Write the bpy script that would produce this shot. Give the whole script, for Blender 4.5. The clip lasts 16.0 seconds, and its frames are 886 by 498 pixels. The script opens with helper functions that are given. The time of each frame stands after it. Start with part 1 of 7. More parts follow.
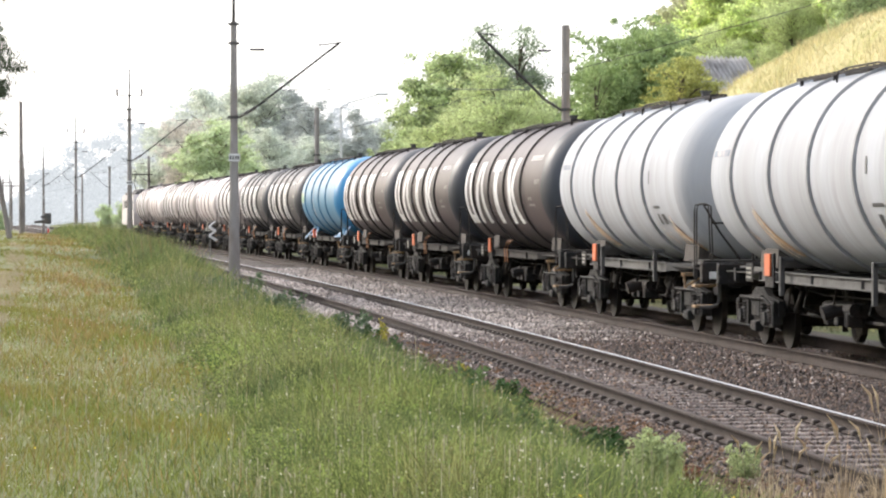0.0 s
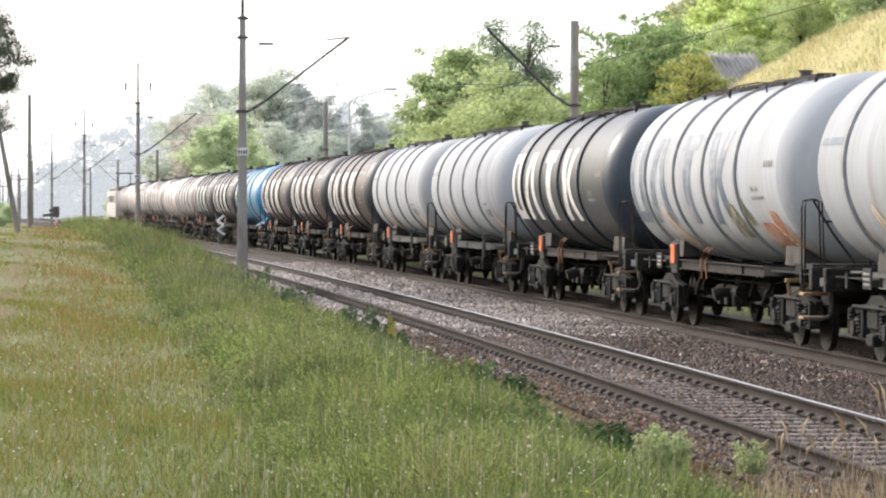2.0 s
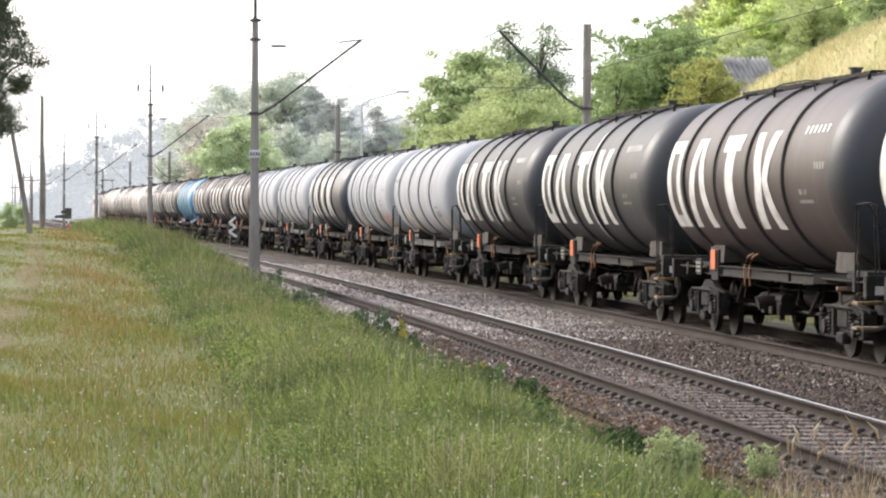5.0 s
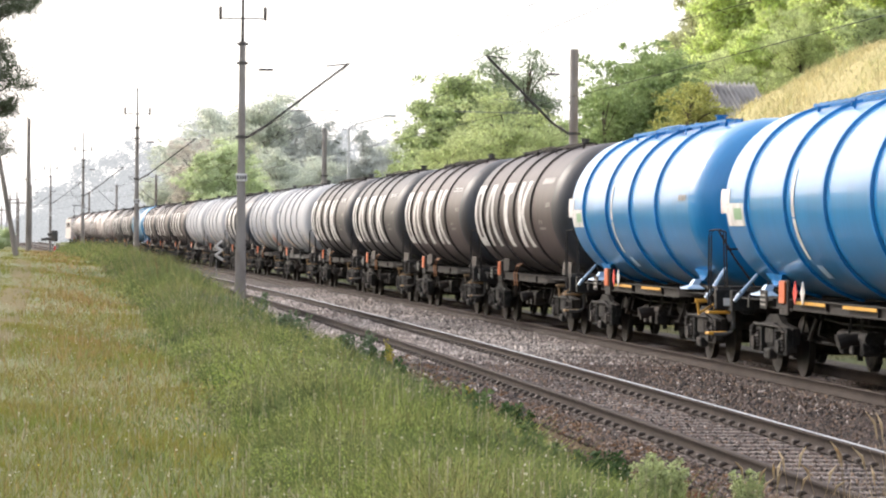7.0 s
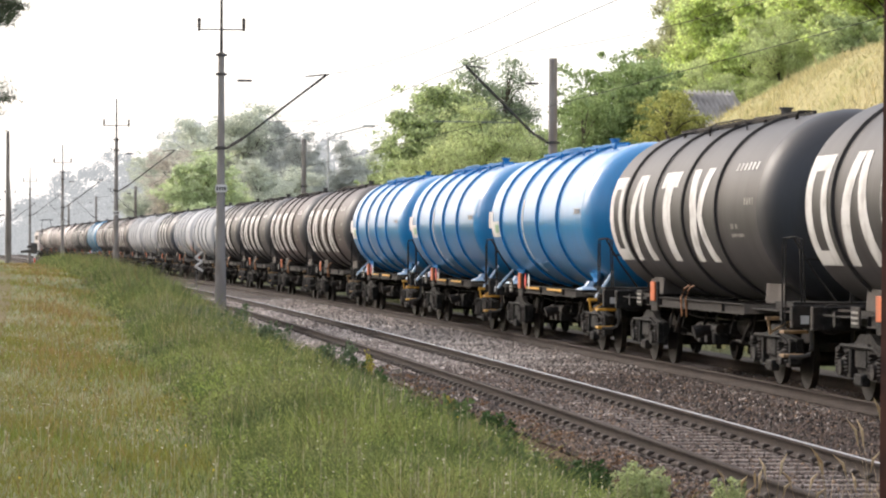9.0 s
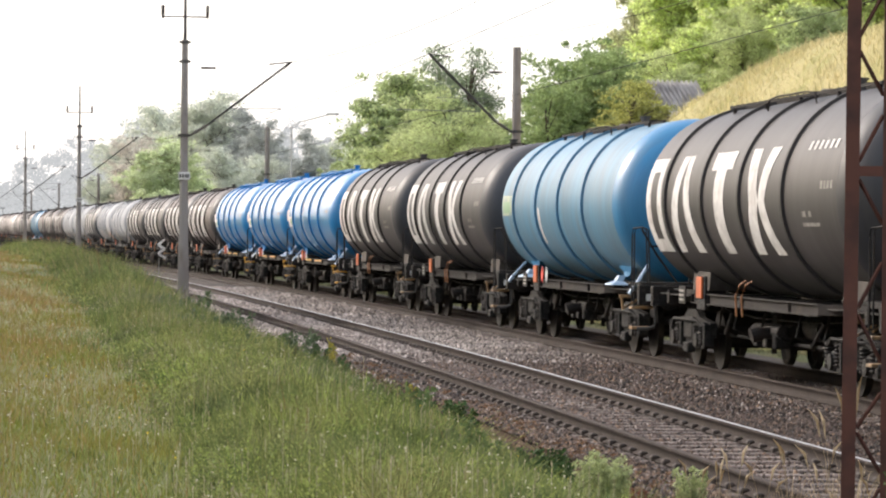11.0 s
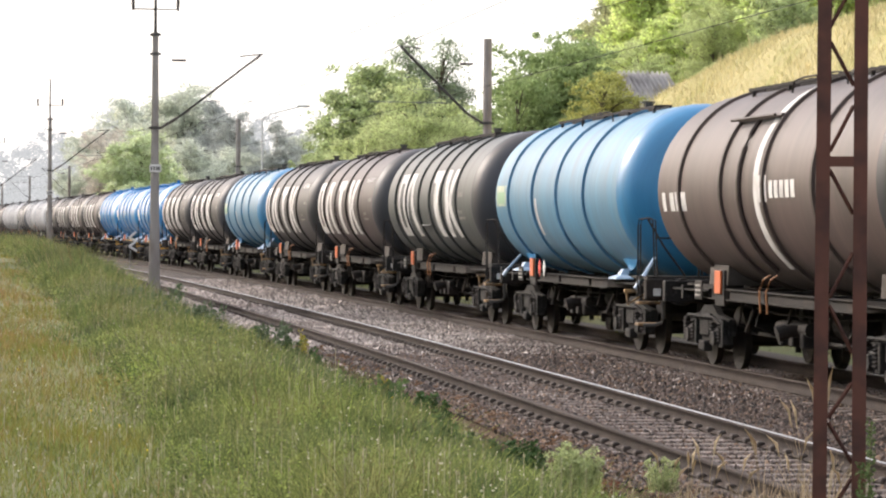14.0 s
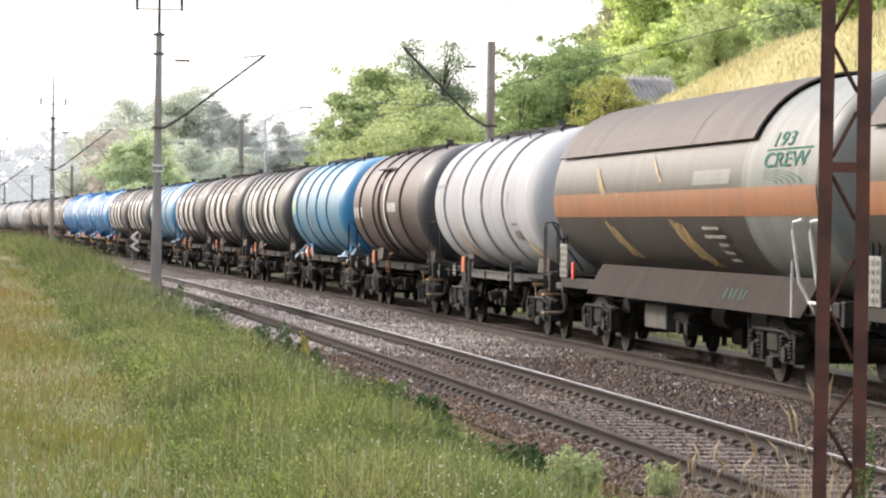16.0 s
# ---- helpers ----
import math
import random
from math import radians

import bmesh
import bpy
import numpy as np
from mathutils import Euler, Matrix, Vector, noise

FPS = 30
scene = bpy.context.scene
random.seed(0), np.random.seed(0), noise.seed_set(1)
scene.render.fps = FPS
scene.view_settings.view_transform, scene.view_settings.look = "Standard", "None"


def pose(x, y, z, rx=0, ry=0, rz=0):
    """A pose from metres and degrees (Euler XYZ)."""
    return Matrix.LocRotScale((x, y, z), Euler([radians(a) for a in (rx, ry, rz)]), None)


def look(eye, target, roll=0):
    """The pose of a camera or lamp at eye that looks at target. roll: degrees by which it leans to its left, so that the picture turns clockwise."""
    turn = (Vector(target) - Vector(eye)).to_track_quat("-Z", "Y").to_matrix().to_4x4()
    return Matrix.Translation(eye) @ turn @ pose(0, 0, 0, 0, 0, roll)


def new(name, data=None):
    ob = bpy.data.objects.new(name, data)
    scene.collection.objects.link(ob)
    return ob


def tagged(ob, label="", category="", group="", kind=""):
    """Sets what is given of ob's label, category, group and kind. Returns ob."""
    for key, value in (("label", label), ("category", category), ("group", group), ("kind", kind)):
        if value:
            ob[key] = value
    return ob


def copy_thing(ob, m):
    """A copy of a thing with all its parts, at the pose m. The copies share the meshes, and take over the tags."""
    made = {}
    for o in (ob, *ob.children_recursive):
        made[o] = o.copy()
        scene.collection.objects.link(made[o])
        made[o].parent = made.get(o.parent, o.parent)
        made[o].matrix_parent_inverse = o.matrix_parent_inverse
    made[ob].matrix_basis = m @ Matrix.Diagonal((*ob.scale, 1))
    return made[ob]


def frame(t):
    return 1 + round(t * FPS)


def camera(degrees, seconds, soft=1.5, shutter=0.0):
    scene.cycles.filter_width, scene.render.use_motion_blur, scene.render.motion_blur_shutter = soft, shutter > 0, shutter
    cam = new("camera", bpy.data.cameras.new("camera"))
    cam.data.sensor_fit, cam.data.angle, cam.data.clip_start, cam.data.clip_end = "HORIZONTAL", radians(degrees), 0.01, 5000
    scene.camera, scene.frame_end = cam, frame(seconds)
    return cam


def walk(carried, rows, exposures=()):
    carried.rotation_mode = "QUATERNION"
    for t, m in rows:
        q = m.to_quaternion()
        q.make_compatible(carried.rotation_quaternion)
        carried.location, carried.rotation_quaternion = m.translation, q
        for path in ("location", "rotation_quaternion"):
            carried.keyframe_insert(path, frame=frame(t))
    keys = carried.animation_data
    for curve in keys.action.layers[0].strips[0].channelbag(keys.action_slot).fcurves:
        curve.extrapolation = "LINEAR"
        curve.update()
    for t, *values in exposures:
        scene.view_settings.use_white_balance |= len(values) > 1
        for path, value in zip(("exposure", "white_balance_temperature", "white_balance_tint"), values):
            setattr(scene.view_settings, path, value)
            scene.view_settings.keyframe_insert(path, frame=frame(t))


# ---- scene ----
# World: metres, rail tops at z = 0, y along the first sight line, x to the right.
EYE = (0.0, 0.0, 2.086)
cam = camera(15.24, 16.0, soft=2.15)
# seconds, turn to the left, tilt up, lean (degrees)
SIGHT = [
    (0, -0.185, -0.633, -0.119),
    (0.5, 0.002, -0.531, -0.018),
    (1, 0.126, -0.640, -0.055),
    (1.5, 0.118, -0.695, -0.213),
    (2, -0.048, -0.717, 0.140),
    (2.5, -0.038, -0.741, 0.256),
    (3, -0.024, -0.786, 0.254),
    (3.5, 0.000, -0.779, 0.378),
    (4, 0.107, -0.726, 0.280),
    (6.5, 0.112, -0.488, 0.583),
    (7, -0.076, -0.247, 0.596),
    (7.5, -0.183, -0.066, 0.613),
    (8, -0.240, 0.079, 0.013),
    (8.5, -0.286, 0.044, 0.009),
    (9, -0.421, -0.075, 0.242),
    (9.5, -0.651, -0.148, 0.630),
    (12, -1.363, -0.300, 0.231),
    (12.5, -1.436, -0.308, 0.137),
    (13, -1.509, -0.344, 0.327),
    (13.5, -1.559, -0.377, 0.545),
    (14, -1.558, -0.410, 0.321),
    (14.5, -1.622, -0.426, 0.305),
    (15, -1.662, -0.440, 0.390),
    (15.5, -1.646, -0.433, 0.722),
    (16, -1.526, -0.368, 0.802),
]


def sight_row(t, turn, tilt, lean):
    a, b = radians(turn), radians(tilt)
    way = Vector((-math.sin(a) * math.cos(b), math.cos(a) * math.cos(b), math.sin(b)))
    return t, look(EYE, Vector(EYE) + 50 * way, lean)


walk(cam, [sight_row(*r) for r in SIGHT], exposures=[(0.0, 0.59, 6250, 12), (1.0, 0.49, 6250, 12), (2.5, 0.46, 6250, 12), (4.0, 0.44, 6250, 12), (6.5, 0.43, 6300, 12), (7.0, 0.45, 6450, 14), (7.5, 0.38, 6500, 14), (8.0, 0.27, 6500, 14), (9.5, 0.16, 6500, 14), (12.0, 0.34, 6550, 14), (14.0, 0.37, 6550, 15), (14.5, 0.48, 6550, 15), (16.0, 0.55, 6450, 14)])

# ---- light ----
SUN_TURN, SUN_UP = -50.0, 27.0
world = bpy.data.worlds.new("world")
scene.world = world
world.use_nodes = True
sky = world.node_tree.nodes.new("ShaderNodeTexSky")
sky.sky_type = "NISHITA"
sky.sun_disc = False
sky.sun_elevation, sky.sun_rotation = radians(SUN_UP), radians(SUN_TURN)
sky.air_density, sky.dust_density, sky.ozone_density, sky.altitude = 1.0, 5.0, 1.0, 100.0
# a bright even veil of haze over the sky
veil = world.node_tree.nodes.new("ShaderNodeMix")
veil.data_type, veil.blend_type = "RGBA", "ADD"
veil.inputs[0].default_value = 1.0
veil.inputs[7].default_value = (7.4, 7.6, 7.8, 1.0)
world.node_tree.links.new(sky.outputs[0], veil.inputs[6])
back = world.node_tree.nodes["Background"]
back.inputs["Strength"].default_value = 0.12
world.node_tree.links.new(veil.outputs[2], back.inputs["Color"])
sun = new("sun", bpy.data.lights.new("sun", "SUN"))
sun.data.energy, sun.data.angle, sun.data.color = 2.3, radians(5.0), (1.0, 0.945, 0.86)
sun_from = Vector((math.sin(radians(SUN_TURN)) * math.cos(radians(SUN_UP)), math.cos(radians(SUN_TURN)) * math.cos(radians(SUN_UP)), math.sin(radians(SUN_UP))))
sun.matrix_world = look(sun_from * 200, (0, 0, 0))

# ---- materials ----


def material(name, base, rough=0.7, metal=0.0, second=None, scale=4.0, mixing=0.5, bump=0.0, bump_scale=40.0, stretch=(1, 1, 1),
             vary=0.0, island=False, coat=0.0, through_light=0.0, emit=0.0, third=None, third_scale=0.6, gloss=0.5, coat_rough=0.2, runs=0.0):
    """Base and second colours mixed by noise at one scale, a third by noise at a coarser one, with varied brightness per piece."""
    m = bpy.data.materials.new(name)
    m.use_nodes = True
    t = m.node_tree
    N, L = t.nodes, t.links.new
    bs = N["Principled BSDF"]
    bs.inputs["Roughness"].default_value = rough
    bs.inputs["Metallic"].default_value = metal
    bs.inputs["Specular IOR Level"].default_value = gloss
    bs.inputs["Coat Weight"].default_value = coat
    bs.inputs["Coat Roughness"].default_value = coat_rough
    co = N.new("ShaderNodeTexCoord")
    mp = N.new("ShaderNodeMapping")
    mp.inputs["Scale"].default_value = stretch
    L(co.outputs["Object"], mp.inputs[0])
    info = N.new("ShaderNodeObjectInfo")
    shift = N.new("ShaderNodeMath")
    shift.operation = "MULTIPLY"
    shift.inputs[1].default_value = 57.0
    L(info.outputs["Random"], shift.inputs[0])
    L(shift.outputs[0], mp.inputs["Location"])

    def spots(sc, lo, hi, detail=4.0):
        n = N.new("ShaderNodeTexNoise")
        n.inputs["Scale"].default_value = sc
        n.inputs["Detail"].default_value = detail
        L(mp.outputs[0], n.inputs["Vector"])
        r = N.new("ShaderNodeMapRange")
        r.inputs[1].default_value, r.inputs[2].default_value = lo, hi
        r.inputs[3].default_value, r.inputs[4].default_value = 0.0, 1.0
        L(n.outputs[0], r.inputs[0])
        return r.outputs[0]

    def blend(f, a, b, kind="MIX"):
        x = N.new("ShaderNodeMix")
        x.data_type, x.blend_type = "RGBA", kind
        if isinstance(f, float):
            x.inputs[0].default_value = f
        else:
            L(f, x.inputs[0])
        for v, i in ((a, 6), (b, 7)):
            if isinstance(v, tuple):
                x.inputs[i].default_value = v
            else:
                L(v, x.inputs[i])
        return x.outputs[2]

    col = base
    if second:
        col = blend(spots(scale, 0.62 - 0.35 * mixing, 0.85 - 0.25 * mixing), col, second)
    if third:
        col = blend(spots(third_scale, 0.45, 0.7, 2.0), col, third)
    if vary:
        src = info.outputs["Random"]
        if island:
            geo = N.new("ShaderNodeNewGeometry")
            src = geo.outputs["Random Per Island"]
        r = N.new("ShaderNodeMapRange")
        r.inputs[3].default_value, r.inputs[4].default_value = 1 - vary, 1 + vary
        L(src, r.inputs[0])
        h = N.new("ShaderNodeHueSaturation")
        L(r.outputs[0], h.inputs["Value"])
        if isinstance(col, tuple):
            h.inputs["Color"].default_value = col
        else:
            L(col, h.inputs["Color"])
        col = h.outputs[0]
    if runs:
        for long_way, across, depth in ((0.10, 3.2, runs), (0.05, 11.0, 0.6 * runs)):
            mp2 = N.new("ShaderNodeMapping")
            mp2.inputs["Scale"].default_value = (long_way, 1.0, long_way)
            L(co.outputs["Object"], mp2.inputs[0])
            L(shift.outputs[0], mp2.inputs["Location"])
            n = N.new("ShaderNodeTexNoise")
            n.inputs["Scale"].default_value = across
            n.inputs["Detail"].default_value = 6.0
            n.inputs["Roughness"].default_value = 0.65
            L(mp2.outputs[0], n.inputs["Vector"])
            r = N.new("ShaderNodeMapRange")
            r.inputs[1].default_value, r.inputs[2].default_value = 0.35, 0.65
            r.inputs[3].default_value, r.inputs[4].default_value = 1.0 - depth, 1.0 + 0.5 * depth
            L(n.outputs[0], r.inputs[0])
            h = N.new("ShaderNodeHueSaturation")
            L(r.outputs[0], h.inputs["Value"])
            if isinstance(col, tuple):
                h.inputs["Color"].default_value = col
            else:
                L(col, h.inputs["Color"])
            col = h.outputs[0]
    if isinstance(col, tuple):
        bs.inputs["Base Color"].default_value = col
    else:
        L(col, bs.inputs["Base Color"])
    if bump:
        n = N.new("ShaderNodeTexNoise")
        n.inputs["Scale"].default_value = bump_scale
        n.inputs["Detail"].default_value = 5.0
        L(co.outputs["Object"], n.inputs["Vector"])
        b = N.new("ShaderNodeBump")
        b.inputs["Strength"].default_value = bump
        b.inputs["Distance"].default_value = 0.05
        L(n.outputs[0], b.inputs["Height"])
        L(b.outputs[0], bs.inputs["Normal"])
    if emit:
        bs.inputs["Emission Strength"].default_value = emit
        if isinstance(col, tuple):
            bs.inputs["Emission Color"].default_value = col
        else:
            L(col, bs.inputs["Emission Color"])
    if through_light:
        tr = N.new("ShaderNodeBsdfTranslucent")
        if isinstance(col, tuple):
            tr.inputs[0].default_value = col
        else:
            L(col, tr.inputs[0])
        mx = N.new("ShaderNodeMixShader")
        mx.inputs[0].default_value = through_light
        L(bs.outputs[0], mx.inputs[1])
        L(tr.outputs[0], mx.inputs[2])
        L(mx.outputs[0], N["Material Output"].inputs["Surface"])
    return m


def tank_paint(name, base, dirt, amount, rough, coat=0.0, gloss=0.35, coat_rough=0.2, runs=0.15):
    """Paint with fine vertical dirt runs and broad grime."""
    return material(name, base, rough, 0.0, dirt, 2.0, amount, 0.03, 3.0, (0.25, 1.0, 0.25), 0.06, False, coat, third=tuple(0.5 * (a + b) for a, b in zip(base, dirt)), third_scale=0.9, gloss=gloss, coat_rough=coat_rough, runs=runs)


M = {}
M["earth"] = material("earth", (0.105, 0.12, 0.040, 1), 0.95, 0, (0.14, 0.125, 0.048, 1), 0.5, 0.6, 0.8, 12)
M["gravel"] = material("ballast_bed", (0.060, 0.046, 0.039, 1), 0.9, 0, (0.030, 0.023, 0.020, 1), 16, 0.7, 1.0, 30, third=(0.095, 0.074, 0.062, 1), third_scale=0.5)
M["stone"] = material("ballast_stone", (0.076, 0.054, 0.044, 1), 0.85, 0, (0.046, 0.031, 0.025, 1), 0.7, 0.5, 0.0, vary=0.95, island=True)
M["stone_pale"] = material("clean_ballast_stone", (0.33, 0.285, 0.255, 1), 0.85, 0, (0.16, 0.125, 0.105, 1), 0.5, 0.5, 0.0, vary=0.75, island=True)
M["rail_side"] = material("rail_rust", (0.034, 0.0235, 0.019, 1), 0.85, 0.0, (0.020, 0.014, 0.0115, 1), 3, 0.6, 0.2, 60, gloss=0.2)
M["rail_top"] = material("rail_steel", (0.50, 0.49, 0.48, 1), 0.42, 1.0)
M["rail_dull"] = material("rail_dull_steel", (0.050, 0.036, 0.029, 1), 0.8, 0.0, (0.034, 0.024, 0.019, 1), 2.0, 0.5, gloss=0.15)
M["dirt"] = material("bare_earth", (0.088, 0.056, 0.036, 1), 0.95, 0, (0.045, 0.032, 0.022, 1), 9, 0.6, 1.0, 25, third=(0.11, 0.078, 0.052, 1), third_scale=1.3, gloss=0.1)
M["clip"] = material("dark_rail_clip", (0.040, 0.030, 0.025, 1), 0.8, 0.0, (0.07, 0.052, 0.041, 1), 9, 0.4)
M["stone_brown"] = material("earthy_stone", (0.135, 0.088, 0.058, 1), 0.9, 0, (0.075, 0.046, 0.030, 1), 0.7, 0.5, 0.0, vary=0.9, island=True)
M["rut"] = material("worn_sandy_earth", (0.17, 0.135, 0.07, 1), 0.95, 0, (0.12, 0.115, 0.05, 1), 4, 0.5, 0.8, 20, gloss=0.1)
M["litter"] = material("brown_leaf_litter", (0.17, 0.095, 0.050, 1), 0.85, vary=0.6, island=True, through_light=0.2)
M["sleeper"] = material("sleeper_concrete", (0.20, 0.162, 0.140, 1), 0.9, 0, (0.09, 0.068, 0.056, 1), 9, 0.7, 0.4, 40, vary=0.25)
M["pole"] = material("pole_concrete", (0.25, 0.228, 0.212, 1), 0.9, 0, (0.17, 0.14, 0.12, 1), 2.5, 0.6, 0.3, 50, (1, 1, 0.4))
M["mast_steel"] = material("weathered_mast_steel", (0.055, 0.052, 0.050, 1), 0.75, 0.2, (0.09, 0.08, 0.07, 1), 6, 0.5, gloss=0.2)
M["steel"] = material("galvanised_steel", (0.22, 0.22, 0.22, 1), 0.55, 0.6, (0.14, 0.13, 0.12, 1), 8, 0.5)
M["dark_steel"] = material("dark_steel", (0.05, 0.048, 0.047, 1), 0.6, 0.3, (0.09, 0.07, 0.055, 1), 5, 0.5, vary=0.2)
M["wire"] = material("wire_metal", (0.03, 0.028, 0.026, 1), 0.8, 0.0, gloss=0.1)
M["rust"] = material("rusted_paint", (0.095, 0.034, 0.022, 1), 0.85, 0.0, (0.042, 0.017, 0.013, 1), 5, 0.6, 0.05, 60)
M["porcelain"] = material("insulator_glaze", (0.05, 0.036, 0.03, 1), 0.4)
M["white_sign"] = material("white_enamel", (0.62, 0.6, 0.57, 1), 0.6)
M["grass_green"] = material("grass_green", (0.148, 0.180, 0.053, 1), 0.65, 0, (0.27, 0.255, 0.105, 1), 1.3, 0.5, vary=0.65, island=True, through_light=0.45, third=(0.085, 0.118, 0.052, 1), third_scale=0.6, gloss=0.12)
M["herb"] = material("herb_leaf", (0.15, 0.19, 0.06, 1), 0.6, 0, (0.23, 0.25, 0.09, 1), 0.8, 0.5, vary=0.6, island=True, through_light=0.4, gloss=0.12)
M["grass_dry"] = material("grass_dry", (0.34, 0.265, 0.135, 1), 0.75, 0, (0.25, 0.215, 0.09, 1), 0.3, 0.5, vary=0.35, island=True, through_light=0.35, gloss=0.12)
M["grass_red"] = material("grass_reddish", (0.27, 0.175, 0.075, 1), 0.75, 0, (0.24, 0.185, 0.07, 1), 0.3, 0.5, vary=0.35, island=True, through_light=0.35, gloss=0.12)
M["leaf_a"] = material("leaf_mid_green", (0.42, 0.49, 0.25, 1), 0.55, vary=0.45, island=True, through_light=0.5, gloss=0.12)
M["leaf_b"] = material("leaf_dark_green", (0.29, 0.37, 0.16, 1), 0.55, vary=0.35, island=True, through_light=0.45, gloss=0.12)
M["leaf_c"] = material("leaf_light_green", (0.50, 0.56, 0.28, 1), 0.55, vary=0.45, island=True, through_light=0.5, gloss=0.12)
M["leaf_d"] = material("leaf_yellow_green", (0.38, 0.39, 0.13, 1), 0.6, vary=0.4, island=True, through_light=0.4, gloss=0.12)
M["needle"] = material("pine_needles", (0.085, 0.105, 0.06, 1), 0.7, vary=0.45, island=True, through_light=0.2, gloss=0.12)
# trees beyond the line: haze is put into the pale leaf colour
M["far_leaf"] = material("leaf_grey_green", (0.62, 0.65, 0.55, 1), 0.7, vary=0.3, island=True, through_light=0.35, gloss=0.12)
M["leaf_e"] = material("leaf_bright_green", (0.66, 0.74, 0.33, 1), 0.55, vary=0.5, island=True, through_light=0.45, gloss=0.12)
M["leaf_pale"] = material("leaf_pale_grey_green", (0.37, 0.42, 0.20, 1), 0.6, vary=0.3, island=True, through_light=0.35, gloss=0.12)
# far needles and light leaves, paled in colour for the hazy air
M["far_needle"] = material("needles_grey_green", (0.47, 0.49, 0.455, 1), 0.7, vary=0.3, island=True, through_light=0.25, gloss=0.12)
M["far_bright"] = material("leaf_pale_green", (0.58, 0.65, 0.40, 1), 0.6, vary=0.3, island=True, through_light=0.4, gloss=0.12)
M["grass_lane"] = material("grass_lane", (0.190, 0.185, 0.036, 1), 0.7, 0, (0.215, 0.175, 0.045, 1), 0.25, 0.5, vary=0.2, island=True, through_light=0.4, third=(0.150, 0.175, 0.030, 1), third_scale=0.35, gloss=0.12)
M["grass_bank"] = material("grass_bank_dry", (0.53, 0.465, 0.25, 1), 0.8, 0, (0.44, 0.425, 0.19, 1), 0.5, 0.5, vary=0.3, island=True, through_light=0.3, gloss=0.12)
M["bank_soil"] = material("matted_dry_grass", (0.38, 0.333, 0.165, 1), 0.95, 0, (0.28, 0.285, 0.115, 1), 1.2, 0.5, 1.0, 14, third=(0.43, 0.37, 0.20, 1), third_scale=0.3, gloss=0.1)
M["dock"] = material("dried_dock", (0.16, 0.06, 0.03, 1), 0.8, vary=0.3, island=True, through_light=0.2)
M["leaf_g"] = material("leaf_hazy_green", (0.52, 0.53, 0.32, 1), 0.6, vary=0.35, island=True, through_light=0.4, gloss=0.12)
M["leaf_f"] = material("leaf_blue_green", (0.30, 0.36, 0.23, 1), 0.6, vary=0.35, island=True, through_light=0.35, gloss=0.12)
M["seed"] = material("pale_seed", (0.36, 0.33, 0.22, 1), 0.8, vary=0.3, island=True, through_light=0.4, gloss=0.12)
M["cream"] = material("cream_petal", (0.62, 0.58, 0.44, 1), 0.6, through_light=0.3)
M["petal_yellow"] = material("yellow_petal", (0.70, 0.52, 0.04, 1), 0.6, through_light=0.3)
M["blade"] = material("grass_light_blade", (0.22, 0.285, 0.070, 1), 0.45, 0, (0.32, 0.33, 0.12, 1), 0.7, 0.5, vary=0.45, island=True, through_light=0.45, gloss=0.12)
M["reed"] = material("dry_reed_straw", (0.42, 0.34, 0.22, 1), 0.75, 0, (0.28, 0.20, 0.12, 1), 1.5, 0.5, vary=0.4, island=True, through_light=0.35, gloss=0.12)
# brownish far leaves with the haze mixed into their colour
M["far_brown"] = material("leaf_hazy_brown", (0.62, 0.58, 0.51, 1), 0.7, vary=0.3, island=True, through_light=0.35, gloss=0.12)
M["weed_green"] = material("weed_leaf_green", (0.095, 0.14, 0.05, 1), 0.6, vary=0.4, island=True, through_light=0.35, gloss=0.12)
M["weed_blue"] = material("weed_leaf_blue_green", (0.085, 0.12, 0.065, 1), 0.6, vary=0.35, island=True, through_light=0.3, gloss=0.12)
M["weed_yellow"] = material("weed_leaf_yellow", (0.30, 0.27, 0.05, 1), 0.6, vary=0.35, island=True, through_light=0.35, gloss=0.12)
M["nettle"] = material("nettle_leaf", (0.048, 0.092, 0.030, 1), 0.6, vary=0.45, island=True, through_light=0.3, gloss=0.12)
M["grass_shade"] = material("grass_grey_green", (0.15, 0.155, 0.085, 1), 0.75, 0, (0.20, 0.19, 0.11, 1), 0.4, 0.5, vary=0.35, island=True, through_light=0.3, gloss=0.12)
M["bark"] = material("bark", (0.10, 0.075, 0.055, 1), 0.95, 0, (0.05, 0.04, 0.03, 1), 6, 0.6, 0.8, 30, (1, 1, 0.2))

# ---- the two tracks ----
BEND = (6.8636, -0.0937, -1.8739e-4, 2.0805e-7)
BEND_END, TRACK_GAP = 300.0, 4.496


def line_x(y):
    a, b, c, d = BEND
    e = np.minimum(y, BEND_END)
    return a + b * e + c * e**2 + d * e**3 + (y - e) * (b + 2 * c * BEND_END + 3 * d * BEND_END**2)


_Y = np.arange(-420.0, 1500.0, 1.0)
_X = line_x(_Y)
_D = np.gradient(_X, _Y)


def beside(off, y, z=0.0):
    """The point off metres to the right of the near track's centre line, abreast of y on it."""
    x, d = np.interp(y, _Y, _X), np.interp(y, _Y, _D)
    n = np.hypot(1.0, d)
    return np.stack(np.broadcast_arrays(x + off / n, y - off * d / n, z), -1)


def heading(y):
    """Degrees by which the line at y turns to the left of the y axis."""
    return -math.degrees(math.atan(np.interp(y, _Y, _D)))


_P = beside(TRACK_GAP, _Y)
_S = np.concatenate([[0.0], np.cumsum(np.hypot(*np.diff(_P[:, :2], axis=0).T))])
_S -= np.interp(0.0, _P[:, 1], _S)


